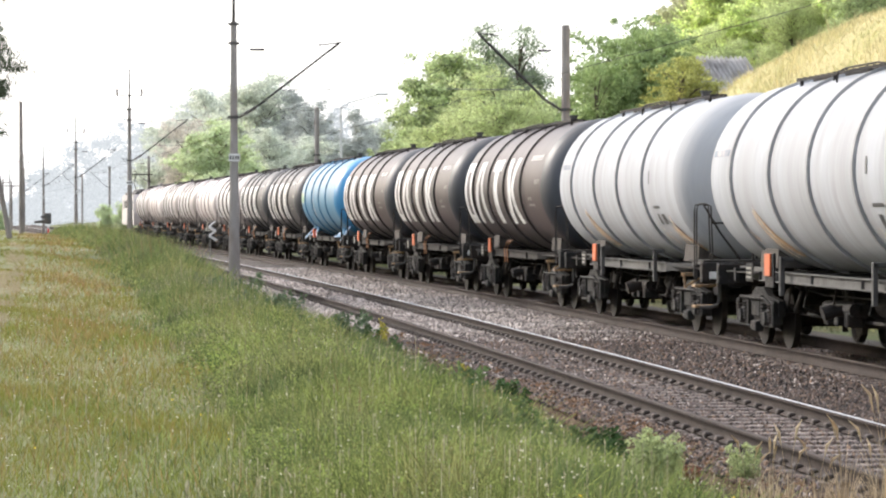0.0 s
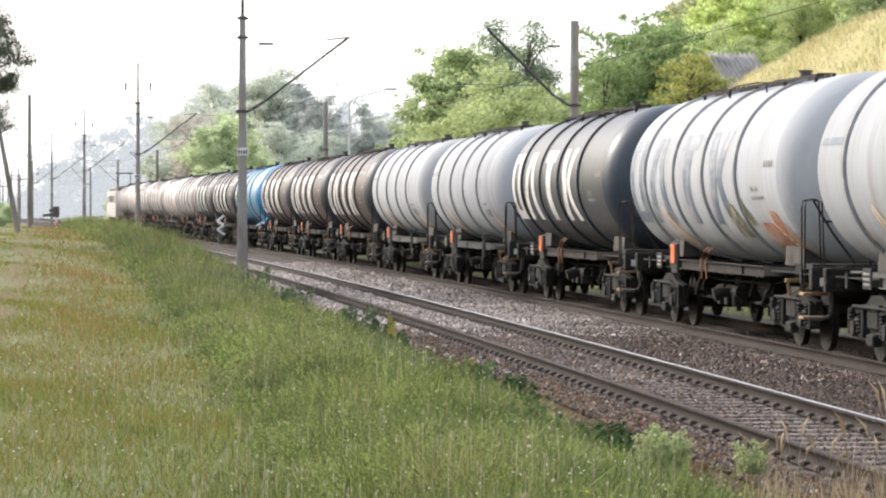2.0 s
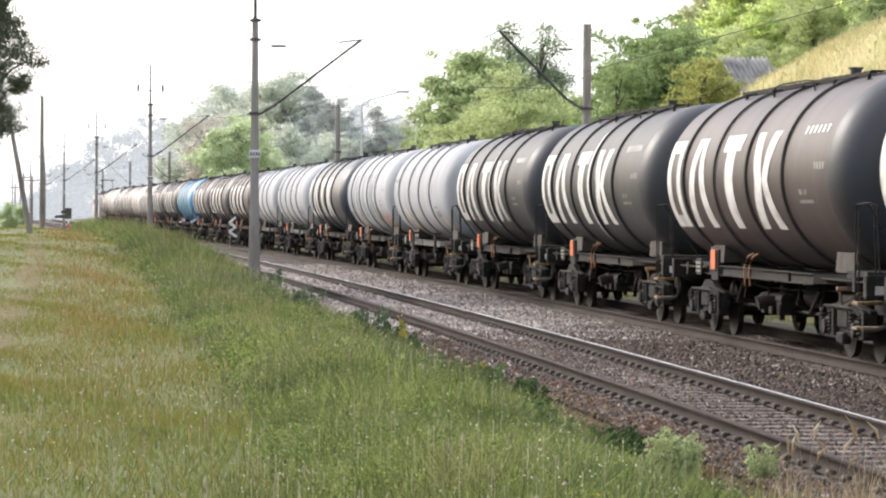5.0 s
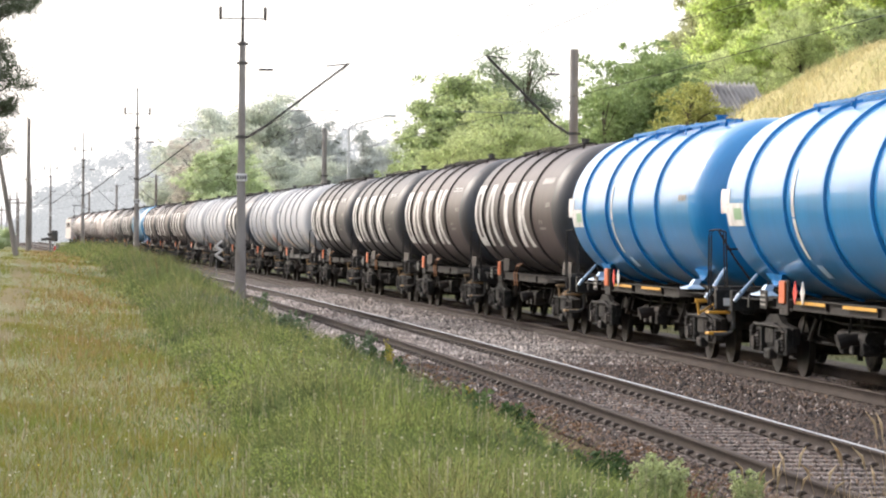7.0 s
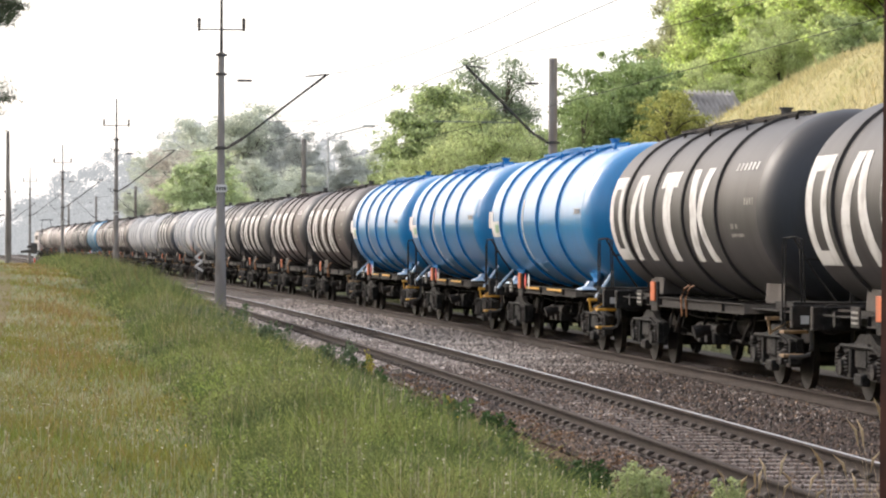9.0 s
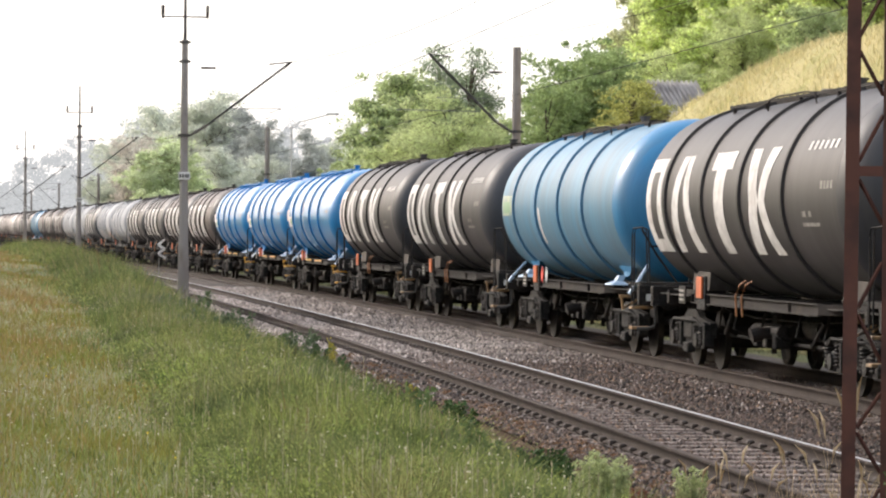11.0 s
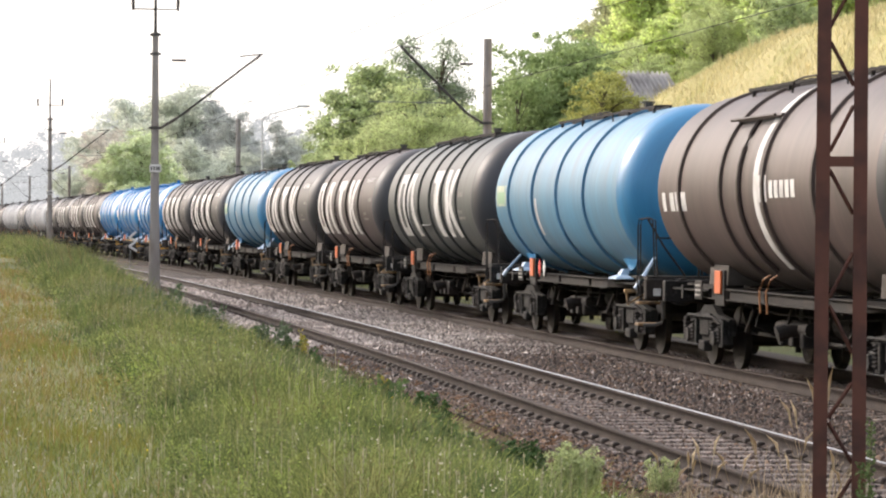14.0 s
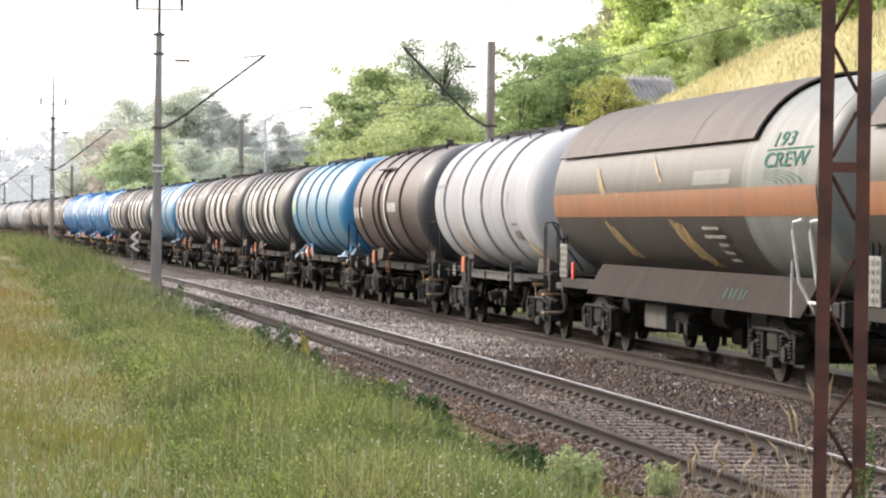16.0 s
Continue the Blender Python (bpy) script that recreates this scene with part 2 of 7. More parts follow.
def on_far_track(s):
    """The pose on the far track, s metres along it."""
    y = float(np.interp(s, _S, _Y))
    p = beside(TRACK_GAP, y)
    return pose(p[0], p[1], 0, 0, 0, heading(y))


# ---- mesh helpers ----


def mesh_of(name, verts, faces, mat, smooth=False):
    me = bpy.data.meshes.new(name)
    me.from_pydata([tuple(v) for v in verts], [], faces)
    for x in mat if isinstance(mat, (list, tuple)) else [mat]:
        me.materials.append(x)
    if smooth:
        me.shade_smooth()
    me.update()
    return me


def fast_mesh(name, verts, faces, mat):
    """verts n x 3 and faces m x k as arrays."""
    verts, faces = np.asarray(verts, np.float32), np.asarray(faces, np.int32)
    me = bpy.data.meshes.new(name)
    k = faces.shape[1]
    me.vertices.add(len(verts))
    me.vertices.foreach_set("co", verts.ravel())
    me.loops.add(faces.size)
    me.loops.foreach_set("vertex_index", faces.ravel())
    me.polygons.add(len(faces))
    me.polygons.foreach_set("loop_start", np.arange(len(faces), dtype=np.int32) * k)
    me.update(calc_edges=True)
    me.validate()
    me.materials.append(mat)
    return me


def part(name, bm, mat, parent=None, label="", smooth=False, at=None):
    """Links a bmesh (or a ready mesh) as one object under its parent."""
    if isinstance(bm, bpy.types.Mesh):
        me = bm
    else:
        me = bpy.data.meshes.new(name)
        bm.to_mesh(me)
        bm.free()
        me.materials.append(mat)
        if smooth:
            me.shade_smooth()
    ob = new(name, me)
    ob.parent = parent
    if at is not None:
        ob.matrix_basis = at
    return tagged(ob, label=label)


def box(bm, x0, x1, y0, y1, z0, z1, bevel=0.0, turn=None):
    """A box with softened edges, added to bm."""
    n0 = len(bm.verts)
    v = [bm.verts.new((x, y, z)) for x in (x0, x1) for y in (y0, y1) for z in (z0, z1)]
    fs = [bm.faces.new([v[i] for i in q]) for q in ((0, 1, 3, 2), (4, 6, 7, 5), (0, 4, 5, 1), (2, 3, 7, 6), (0, 2, 6, 4), (1, 5, 7, 3))]
    if bevel:
        es = {e for f in fs for e in f.edges}
        bmesh.ops.bevel(bm, geom=list(es), offset=bevel, segments=1, affect="EDGES")
    if turn is not None:
        bm.verts.ensure_lookup_table()
        bmesh.ops.transform(bm, matrix=turn, verts=bm.verts[n0:])
    return bm


def tube(bm, pts, r, sides=8, r_end=None, caps=True):
    """A round bar along pts, tapering to r_end."""
    pts = [Vector(p) for p in pts]
    rings = []
    for i, p in enumerate(pts):
        d = (pts[min(i + 1, len(pts) - 1)] - pts[max(i - 1, 0)]).normalized()
        a = d.orthogonal().normalized() if abs(d.z) > 0.9 else d.cross(Vector((0, 0, 1))).normalized()
        b = d.cross(a)
        q = r[i] if isinstance(r, (list, tuple)) else r if r_end is None else r + (r_end - r) * i / (len(pts) - 1)
        rings.append([bm.verts.new(p + q * (a * math.cos(2 * math.pi * k / sides) + b * math.sin(2 * math.pi * k / sides))) for k in range(sides)])
    for u, v in zip(rings, rings[1:]):
        for k in range(sides):
            bm.faces.new((u[k], u[(k + 1) % sides], v[(k + 1) % sides], v[k]))
    if caps:
        bm.faces.new(rings[0][::-1])
        bm.faces.new(rings[-1])
    return bm


def lathe_y(bm, profile, sides=48, z=0.0):
    """A body of revolution about the y axis at height z; profile of (y, r)."""
    rings = []
    for y, r in profile:
        if r < 1e-6:
            rings.append([bm.verts.new((0, y, z))])
        else:
            rings.append([bm.verts.new((r * math.sin(2 * math.pi * k / sides), y, z + r * math.cos(2 * math.pi * k / sides))) for k in range(sides)])
    for u, v in zip(rings, rings[1:]):
        for k in range(sides):
            n = (k + 1) % sides
            q = [u[0]] if len(u) == 1 else [u[k], u[n]]
            w = [v[0]] if len(v) == 1 else [v[n], v[k]]
            if len(q) + len(w) >= 3:
                bm.faces.new(q + w)
    bmesh.ops.recalc_face_normals(bm, faces=bm.faces)
    return bm


def BM():
    return bmesh.new()


def root(name, m=None, **tags):
    """An Empty at a thing's base."""
    e = new(name)
    e.empty_display_size = 0.3
    if m is not None:
        e.matrix_basis = m
    return tagged(e, **tags)
# ---- ground ----
PROFILE_O = [-900, -60, -12, -8, -6, -4.6, -3.2, -2.3, -1.95, 6.4, 7.4, 9.0, 12.0, 40, 900]
PROFILE_Z = [0.9, 0.8, 0.55, 0.5, 0.46, 0.40, -0.02, -0.36, -0.45, -0.42, -0.34, -0.20, 0.2, 1.0, 3.0]


def ground_z(o, y):
    o, y = np.asarray(o, float), np.asarray(y, float)
    z = np.interp(o, PROFILE_O, PROFILE_Z)
    hill = np.interp(y, [-60, 20, 60, 92, 107, 114, 130, 180, 220], [5.0, 6.4, 7.3, 7.4, 6.3, 4.4, 3.2, 1.0, 0.0])
    u = np.clip((o - 9.3) / 6.8, 0, 1)
    z = z + hill * u * u * (3 - 2 * u)
    # the bank swells further along the line
    w = np.clip((y - 50) / 55, 0, 1) * np.clip((260 - y) / 110, 0, 1)
    z = z + 0.55 * w * np.clip((-3.1 - o) / 1.4, 0, 1) * np.clip((o + 40) / 20, 0, 1)
    return z + 0.05 * np.sin(o * 1.7 + y * 0.31) * np.clip((np.abs(o - 2.2) - 4.2) / 3, 0, 1)


def sheet(name, offs, ys, height, mat, **tags):
    """A sheet over offsets and distances along the line."""
    O, Yg = np.meshgrid(offs, ys)
    P = beside(O.ravel(), Yg.ravel(), height(O.ravel(), Yg.ravel()))
    n = len(offs)
    i = np.arange((len(ys) - 1) * n).reshape(-1, n)[:, :-1].ravel()
    ob = new(name, fast_mesh(name, P, np.stack([i, i + 1, i + n + 1, i + n], 1), mat))
    ob.data.shade_smooth()
    return tagged(ob, **tags)


offs = np.concatenate([[-900, -500, -250, -120, -60, -35], np.arange(-25, -8, 1.0), np.arange(-8, 24, 0.35), np.arange(24, 40, 2.0), [50, 80, 150, 300, 600, 900]])
ys = np.concatenate([np.arange(-400, -20, 20.0), np.arange(-20, 160, 1.5), np.arange(160, 400, 6.0), np.arange(400, 1490, 40.0)])
sheet("ground", offs, ys, ground_z, M["earth"], label="green and dry meadow ground beside the railway", category="ground", kind="structure")

BALLAST_O = np.array([-1.98, -1.7, -1.35, -1.1, -0.4, 0, 0.4, 1.1, 1.5, 2.2, 2.9, 3.4, 3.66, 3.84, 4.1, 4.5, 4.9, 5.6, 5.9, 7.6, 7.9])
BALLAST_Z = np.array([-0.45, -0.33, -0.20, -0.19, -0.20, -0.195, -0.20, -0.19, -0.19, -0.21, -0.20, -0.195, -0.195, -0.23, -0.25, -0.25, -0.25, -0.23, -0.23, -0.29, -0.45])
sheet("ballast_bed", BALLAST_O, np.concatenate([np.arange(-40, 160, 1.0), np.arange(160, 640, 6.0)]), lambda o, y: np.interp(o, BALLAST_O, BALLAST_Z),
      M["gravel"], label="grey-brown crushed stone ballast bed under both tracks", category="ballast", kind="structure")

sheet("earth_margin", np.array([-3.3, -3.0, -2.6, -2.3, -2.1, -1.9, -1.6]), np.concatenate([np.arange(8, 160, 1.0), np.arange(160, 400, 6.0)]),
      lambda o, y: ground_z(o, y) + np.where(np.abs(o + 2.45) > 0.8, -0.02, 0.02 + 0.03 * np.sin(5.1 * y + 9 * o) * np.sin(2.3 * y)), M["dirt"], label="bare brown earth margin beside the ballast", category="ground", kind="structure")



def shoulder_z(o, y):
    """The earthy crest beside the near rail."""
    return np.maximum(np.interp(o, BALLAST_O, BALLAST_Z), np.where(o > -1.6, -0.2, -0.9))


sheet("earth_shoulder", np.array([-2.0, -1.8, -1.65, -1.5, -1.4, -1.3, -1.2, -1.1, -1.0]), np.arange(8, 66, 0.12),
      lambda o, y: shoulder_z(o, y) + np.where(o > -1.05, -0.04, 0.004 + 0.016 * np.sin(4.3 * y + 11 * o) * np.sin(1.7 * y - 7 * o) + 0.008 * np.sin(17 * y + 31 * o)) - np.clip((y - 55) / 10, 0, 1) * 0.05,
      M["dirt"], label="brown earth washed over the ballast shoulder", category="ground", kind="structure")

sheet("dry_bank", np.concatenate([[8.6], np.arange(9.0, 24.0, 0.4)]), np.arange(28, 142, 1.5), lambda o, y: ground_z(o, y) + np.where(o < 8.9, -0.05, 0.03), M["bank_soil"], label="steep bank of matted dry yellow grass", category="bank", kind="structure")

sheet("wheel_rut", np.array([-8.72, -8.5, -8.3, -8.1, -7.95]), np.arange(14, 120, 0.5),
      lambda o, y: ground_z(o, y) + np.where(np.abs(o + 8.33) > 0.34, -0.03, 0.015 + 0.01 * np.sin(7 * y + 9 * o)), M["rut"], label="worn pale sandy wheel rut in the grassy lane", category="ground", kind="structure")

# ---- rails and sleepers ----
RAIL = [(-0.07, -0.172), (0.07, -0.172), (0.07, -0.16), (0.012, -0.138), (0.012, -0.045), (0.036, -0.034), (0.036, -0.006), (0.026, 0.0), (-0.026, 0.0), (-0.036, -0.006), (-0.036, -0.034), (-0.012, -0.045), (-0.012, -0.138), (-0.07, -0.16)]


def rail_mesh(off, y0, y1, dy, top="rail_top"):
    yy = np.arange(y0, y1 + dy, dy)
    V = np.concatenate([beside(off + a, yy, b)[:, None] for a, b in RAIL], 1).reshape(-1, 3)
    k = len(RAIL)
    i = (np.arange(len(yy) - 1)[:, None] * k + np.arange(k)).ravel()
    j = (np.arange(len(yy) - 1)[:, None] * k + (np.arange(k) + 1) % k).ravel()
    me = fast_mesh("rail", V, np.stack([i, j, j + k, i + k], 1), M["rail_side"])
    me.materials.append(M[top])
    tops = np.tile((np.arange(k) == 7).astype(np.int32), len(yy) - 1)
    me.polygons.foreach_set("material_index", tops)
    return me


def sleeper_meshes():
    b = BM()
    box(b, -1.3, 1.3, -0.14, 0.14, -0.38, -0.176, 0.03)
    body = bpy.data.meshes.new("sleeper")
    b.to_mesh(body)
    b.free()
    body.materials.append(M["sleeper"])
    b = BM()
    for sx in (-0.755, 0.755):
        for e in (-1, 1):
            box(b, sx + e * 0.055 - 0.04, sx + e * 0.055 + 0.04, -0.06, 0.06, -0.178, -0.115, 0.016)
    clip = bpy.data.meshes.new("rail_clip")
    b.to_mesh(clip)
    b.free()
    clip.materials.append(M["clip"])
    return body, clip


SLEEPER, CLIP = sleeper_meshes()


def track(off, label, tops):
    t = root("railway_track", label=label, category="railway track", kind="structure")
    part("rail", rail_mesh(off - 0.755, -40, 640, 2.0, tops[0]), None, t, "rusty steel rail with a dull top")
    part("rail", rail_mesh(off + 0.755, -40, 640, 2.0, tops[1]), None, t, "rusty steel rail with a polished top")
    y, n = 14.0, 0
    far = []
    while y < 330:
        p = beside(off, y)
        m = pose(p[0], p[1], 0, 0, 0, heading(y))
        if 18 < y < 108:
            s = part("sleeper", SLEEPER, None, t, at=m)
            if off < 1:
                part("rail_clip", CLIP, None, s)
        elif y < 18 or y < 240:
            far.append(m)
        y += 0.6
    b = BM()
    for m in far:
        n0 = len(b.verts)
        box(b, -1.3, 1.3, -0.14, 0.14, -0.38, -0.176)
        b.verts.ensure_lookup_table()
        bmesh.ops.transform(b, matrix=m, verts=b.verts[n0:])
    tagged(part("far_sleepers", b, M["sleeper"], t), kind="stuff")
    return t


track(0.0, "empty near railway track with rusty rails on concrete sleepers", ("rail_dull", "rail_top"))
track(TRACK_GAP, "far railway track on concrete sleepers under the train", ("rail_dull", "rail_dull"))

# ---- masts along the line ----


def line_mast(y, off, side, detail=True):
    """A tapered concrete catenary mast; side: +1 reaches to the right, -1 to the left."""
    p = beside(off, y)
    base = float(ground_z(off, y)) - 0.3
    t = root("catenary_mast", pose(p[0], p[1], 0, 0, 0, heading(y)), label="tapered grey concrete catenary mast with a slanting boom", category="mast", group="catenary masts")
    top = 7.05 if side > 0 else 7.4
    b = BM()
    if side > 0:
        tube(b, [(0, 0, base), (0, 0, 0.6), (0, 0, 2.2), (0, 0, 4.4), (0, 0, top)], [0.17, 0.155, 0.125, 0.098, 0.078], 12)
    else:
        tube(b, [(0, 0, base), (0, 0, top)], 0.15, 8, 0.118)
    part("shaft", b, M["pole"], t)
    for z in (top - 0.06, top - 0.56, 4.57) if side > 0 else (5.0,):
        b = BM()
        r = (0.098 if z < top - 1 else 0.083) + 0.014 if side > 0 else 0.142
        tube(b, [(0, 0, z - 0.04), (0, 0, z + 0.04)], r, 12)
        box(b, -r - 0.05, r + 0.05, -0.03, 0.03, z - 0.03, z + 0.03)
        part("collar", b, M["dark_steel"], t, "dark steel clamp ring")
    if side < 0 and 100 < y < 200:
        return t  # this one carries no boom
    z0, rx, rz = (4.57, 2.74, 6.50) if side > 0 else (5.0, 2.5, 7.15)
    s = side
    b = BM()
    tube(b, [(s * 0.6, 0, z0 + 0.28), (s * rx, 0, rz)], 0.028 if side > 0 else 0.04 if y < 100 else 0.022, 8)
    tube(b, [(s * (rx - 0.55), 0, rz - 0.05), (s * (rx + 0.06), 0, rz + 0.02)], 0.02, 6)
    boom = part("boom", b, M["mast_steel"], t, "slanting steel boom over the track")
    b = BM()
    tube(b, [(s * 0.15, 0, z0), (s * 0.6, 0, z0 + 0.28)], 0.03, 8)
    for k in range(6):
        u = 0.28 + 0.05 * k
        tube(b, [(s * u, 0, z0 + 0.62 * (u - 0.15)), (s * (u + 0.02), 0, z0 + 0.62 * (u - 0.13))], 0.06, 10)
    part("insulator", b, M["porcelain"], boom, "brown ribbed insulator")
    b = BM()
    tube(b, [(s * (rx - 1.62), 0, rz - 1.22), (s * (rx - 0.2), 0, rz - 1.20)], 0.009, 5)
    tube(b, [(s * (rx - 0.2), 0, rz - 1.2), (s * rx * 0.8, 0, rz - 1.32)], 0.009, 5)
    if side < 0 and y < 100:
        tube(b, [(-1.06, 0, 5.56), (-3.45, 0, 5.58)], 0.014, 6)
    part("steady_arm", b, M["steel"], t)
    b = BM()
    tube(b, [(s * 0.42, 0, top - 0.72), (s * 0.80, 0, top - 0.72)], 0.03, 8)
    part("feeder_insulator", b, M["porcelain"], t)
    if side > 0:
        b = BM()
        tube(b, [(0, 0, top), (0, 0, top + 1.85)], 0.042, 8, 0.03)
        tube(b, [(-0.58, 0, top + 0.6), (0.58, 0, top + 0.6)], 0.02, 6)
        part("top_pipe", b, M["mast_steel"], t, "thin steel pipe with a cross bar")
        for x in (-0.58, 0.58):
            z = top + 0.6
            b = BM()
            tube(b, [(x, 0, z - 0.04), (x, 0, z + 0.30)], 0.035, 8)
            for k in range(4):
                tube(b, [(x, 0, z + 0.06 + 0.06 * k), (x, 0, z + 0.085 + 0.06 * k)], 0.055, 10)
            part("pin_insulator", b, M["porcelain"], t, "dark pin insulator")
        b = BM()
        box(b, -0.15, 0.15, -0.02, 0.0, 3.42, 3.62, 0.005, Matrix.Translation((0, -0.115, 0)))
        plate = part("number_plate", b, M["white_sign"], t, "small white enamel plate with unreadable marks")
        b = BM()
        for x in (-0.10, -0.03, 0.04, 0.10):
            box(b, x - 0.02, x + 0.02, -0.143, -0.137, 3.47, 3.57)
        part("mark", b, M["dark_steel"], plate)
    return t


for y in (86.4, 157.0, 229.5, 300.5, 368.0, 436.0, 505.0, 575.0):
    line_mast(y, -2.67, 1)
for y in (93.3, 166.3, 235.3, 305.7, 375.0, 445.0):
    line_mast(y, 7.2, -1)


def overhead(name, off0, z, label, sag=0.0):
    b = BM()
    spans = [14.0 + 71.0 * k for k in range(-1, 9)]
    for y0, y1 in zip(spans, spans[1:]):
        pts = []
        for k in range(13):
            u = k / 12
            q = beside(off0, y0 + (y1 - y0) * u, z - sag * 4 * u * (1 - u))
            pts.append(tuple(q))
        tube(b, pts, 0.0065, 4, caps=False)
    return tagged(part(name, b, M["wire"]), label=label, category="cable", kind="structure")


overhead("contact_wire", 0.0, 5.25, "thin dark contact wire over the near track")
overhead("messenger_wire", 0.0, 6.45, "thin dark messenger wire over the near track", 0.7)
overhead("contact_wire", TRACK_GAP, 5.35, "thin dark contact wire over the train")
overhead("messenger_wire", TRACK_GAP, 7.05, "thin dark messenger wire over the train", 0.9)


def lattice_mast():
    """A rusted mast of two channel legs with plates and diagonals between them."""
    t = root("lattice_mast", pose(2.658, 18.0, 0, 0, 0, -9), label="rusted dark red steel lattice mast of two channel legs", category="mast")
    z0, z1 = -0.2, 5.4

    def leg_x(side, z):
        return (-0.128 - 0.005 * (3.6 - z)) if side < 0 else 0.117
    for side in (-1, 1):
        b = BM()
        a0, a1 = leg_x(side, z0), leg_x(side, z1)
        w = 0.076
        lo = a0 if side < 0 else a0 - w + 0.028
        hi = a1 if side < 0 else a1 - w + 0.028
        c = [(0, -0.045), (w, -0.045), (w, -0.037), (0.008, -0.037), (0.008, 0.037), (w, 0.037), (w, 0.045), (0, 0.045)]
        if side > 0:
            c = [(w - x, y) for x, y in c]
        foot = [b.verts.new((lo + x, y, z0)) for x, y in c]
        head = [b.verts.new((hi + x, y, z1)) for x, y in c]
        b.faces.new(foot)
        b.faces.new(head[::-1])
        for i in range(8):
            b.faces.new((foot[i], head[i], head[(i + 1) % 8], foot[(i + 1) % 8]))
        bmesh.ops.recalc_face_normals(b, faces=b.faces)
        part("leg", b, M["rust"], t)
    for z in (2.445, 4.75, 0.3):
        b = BM()
        box(b, -0.075, 0.085, -0.044, -0.036, z - 0.028, z + 0.028)
        part("batten_plate", b, M["rust"], t)
    for k, (za, zb) in enumerate(((0.50, 0.72), (1.02, 0.80), (1.05, 1.24), (1.66, 1.40), (1.70, 1.95), (2.40, 2.16), (2.50, 2.75), (3.10, 2.86), (3.18, 3.42), (3.75, 3.52), (3.80, 4.05), (4.5, 4.2))):
        b = BM()
        lo, hi = (za, zb)
        xa, xb = (-0.06, 0.068)
        y = 0.03 if k % 2 else -0.03
        p, q = Vector((xa, y, lo)), Vector((xb, y, hi))
        tube(b, [p, q], 0.011, 4)
        part("diagonal", b, M["rust"], t)
    return t


lattice_mast()
# ---- the train ----
P = {}
P["white"] = tank_paint("white_tank_paint", (0.385, 0.397, 0.415, 1), (0.30, 0.295, 0.29, 1), 0.40, 0.75, 0.0, 0.12, runs=0.07)
P["brown"] = tank_paint("grey_brown_tank_paint", (0.066, 0.047, 0.044, 1), (0.036, 0.029, 0.027, 1), 0.5, 0.5, 0.03, 0.25)
P["grey"] = tank_paint("dark_grey_tank_paint", (0.050, 0.046, 0.046, 1), (0.031, 0.028, 0.027, 1), 0.5, 0.5, 0.03, 0.25)
P["slate"] = tank_paint("blue_black_tank_paint", (0.060, 0.063, 0.072, 1), (0.048, 0.043, 0.041, 1), 0.4, 0.45)
P["slate_end"] = tank_paint("blue_black_tank_end", (0.030, 0.044, 0.066, 1), (0.05, 0.045, 0.045, 1), 0.4, 0.45)
P["graffiti_red"] = material("red_spray_paint", (0.36, 0.12, 0.06, 1), 0.5, 0, (0.46, 0.40, 0.34, 1), 4, 0.55)
P["graffiti_olive"] = material("olive_spray_paint", (0.075, 0.085, 0.035, 1), 0.5, 0, (0.38, 0.33, 0.27, 1), 4, 0.55)
P["green_grey"] = tank_paint("green_grey_tank_paint", (0.060, 0.068, 0.065, 1), (0.038, 0.038, 0.036, 1), 0.4, 0.5)
P["blue"] = tank_paint("glossy_blue_tank_paint", (0.006, 0.185, 0.44, 1), (0.02, 0.17, 0.37, 1), 0.3, 0.34, 0.6, 0.35, 0.11, runs=0.08)
P["light_blue"] = tank_paint("faded_light_blue_tank_paint", (0.072, 0.205, 0.315, 1), (0.10, 0.16, 0.20, 1), 0.4, 0.45)
P["light_blue_end"] = tank_paint("clean_blue_tank_end", (0.022, 0.205, 0.42, 1), (0.06, 0.18, 0.30, 1), 0.35, 0.4, 0.15)
P["vtg"] = tank_paint("brown_tank_paint", (0.088, 0.061, 0.054, 1), (0.055, 0.043, 0.037, 1), 0.5, 0.5)
P["lpg"] = tank_paint("dusty_gas_tank_paint", (0.041, 0.036, 0.030, 1), (0.022, 0.018, 0.0145, 1), 0.6, 0.42, 0.0, 0.5, runs=0.4)
P["lpg_end"] = tank_paint("pale_grey_gas_tank_paint", (0.145, 0.158, 0.148, 1), (0.095, 0.09, 0.078, 1), 0.4, 0.5)
P["shade"] = tank_paint("dirty_sun_shield", (0.070, 0.052, 0.044, 1), (0.036, 0.026, 0.022, 1), 0.6, 0.65)
P["skirt"] = tank_paint("dirty_side_skirt", (0.030, 0.020, 0.016, 1), (0.017, 0.012, 0.010, 1), 0.6, 0.8, 0.0, 0.1)
P["mark_dull"] = material("dull_marking", (0.24, 0.23, 0.21, 1), 0.6, 0, (0.10, 0.09, 0.08, 1), 9, 0.6)
P["cap_dark"] = tank_paint("dark_tank_end", (0.034, 0.038, 0.047, 1), (0.045, 0.04, 0.038, 1), 0.4, 0.5)
# paints of the foremost wagons: cream and brown, lightened to stand for haze
P["pale"] = tank_paint("cream_tank_paint", (0.50, 0.455, 0.435, 1), (0.32, 0.28, 0.26, 1), 0.4, 0.4)
P["dusty"] = tank_paint("pale_dusty_brown_tank_paint", (0.31, 0.275, 0.26, 1), (0.19, 0.16, 0.15, 1), 0.5, 0.5)
P["mark"] = material("white_marking", (0.56, 0.55, 0.53, 1), 0.65, 0, (0.34, 0.32, 0.30, 1), 3, 0.5)
P["mark_blue"] = material("faded_blue_marking", (0.095, 0.125, 0.165, 1), 0.55, 0, (0.30, 0.29, 0.29, 1), 3.0, 0.5)
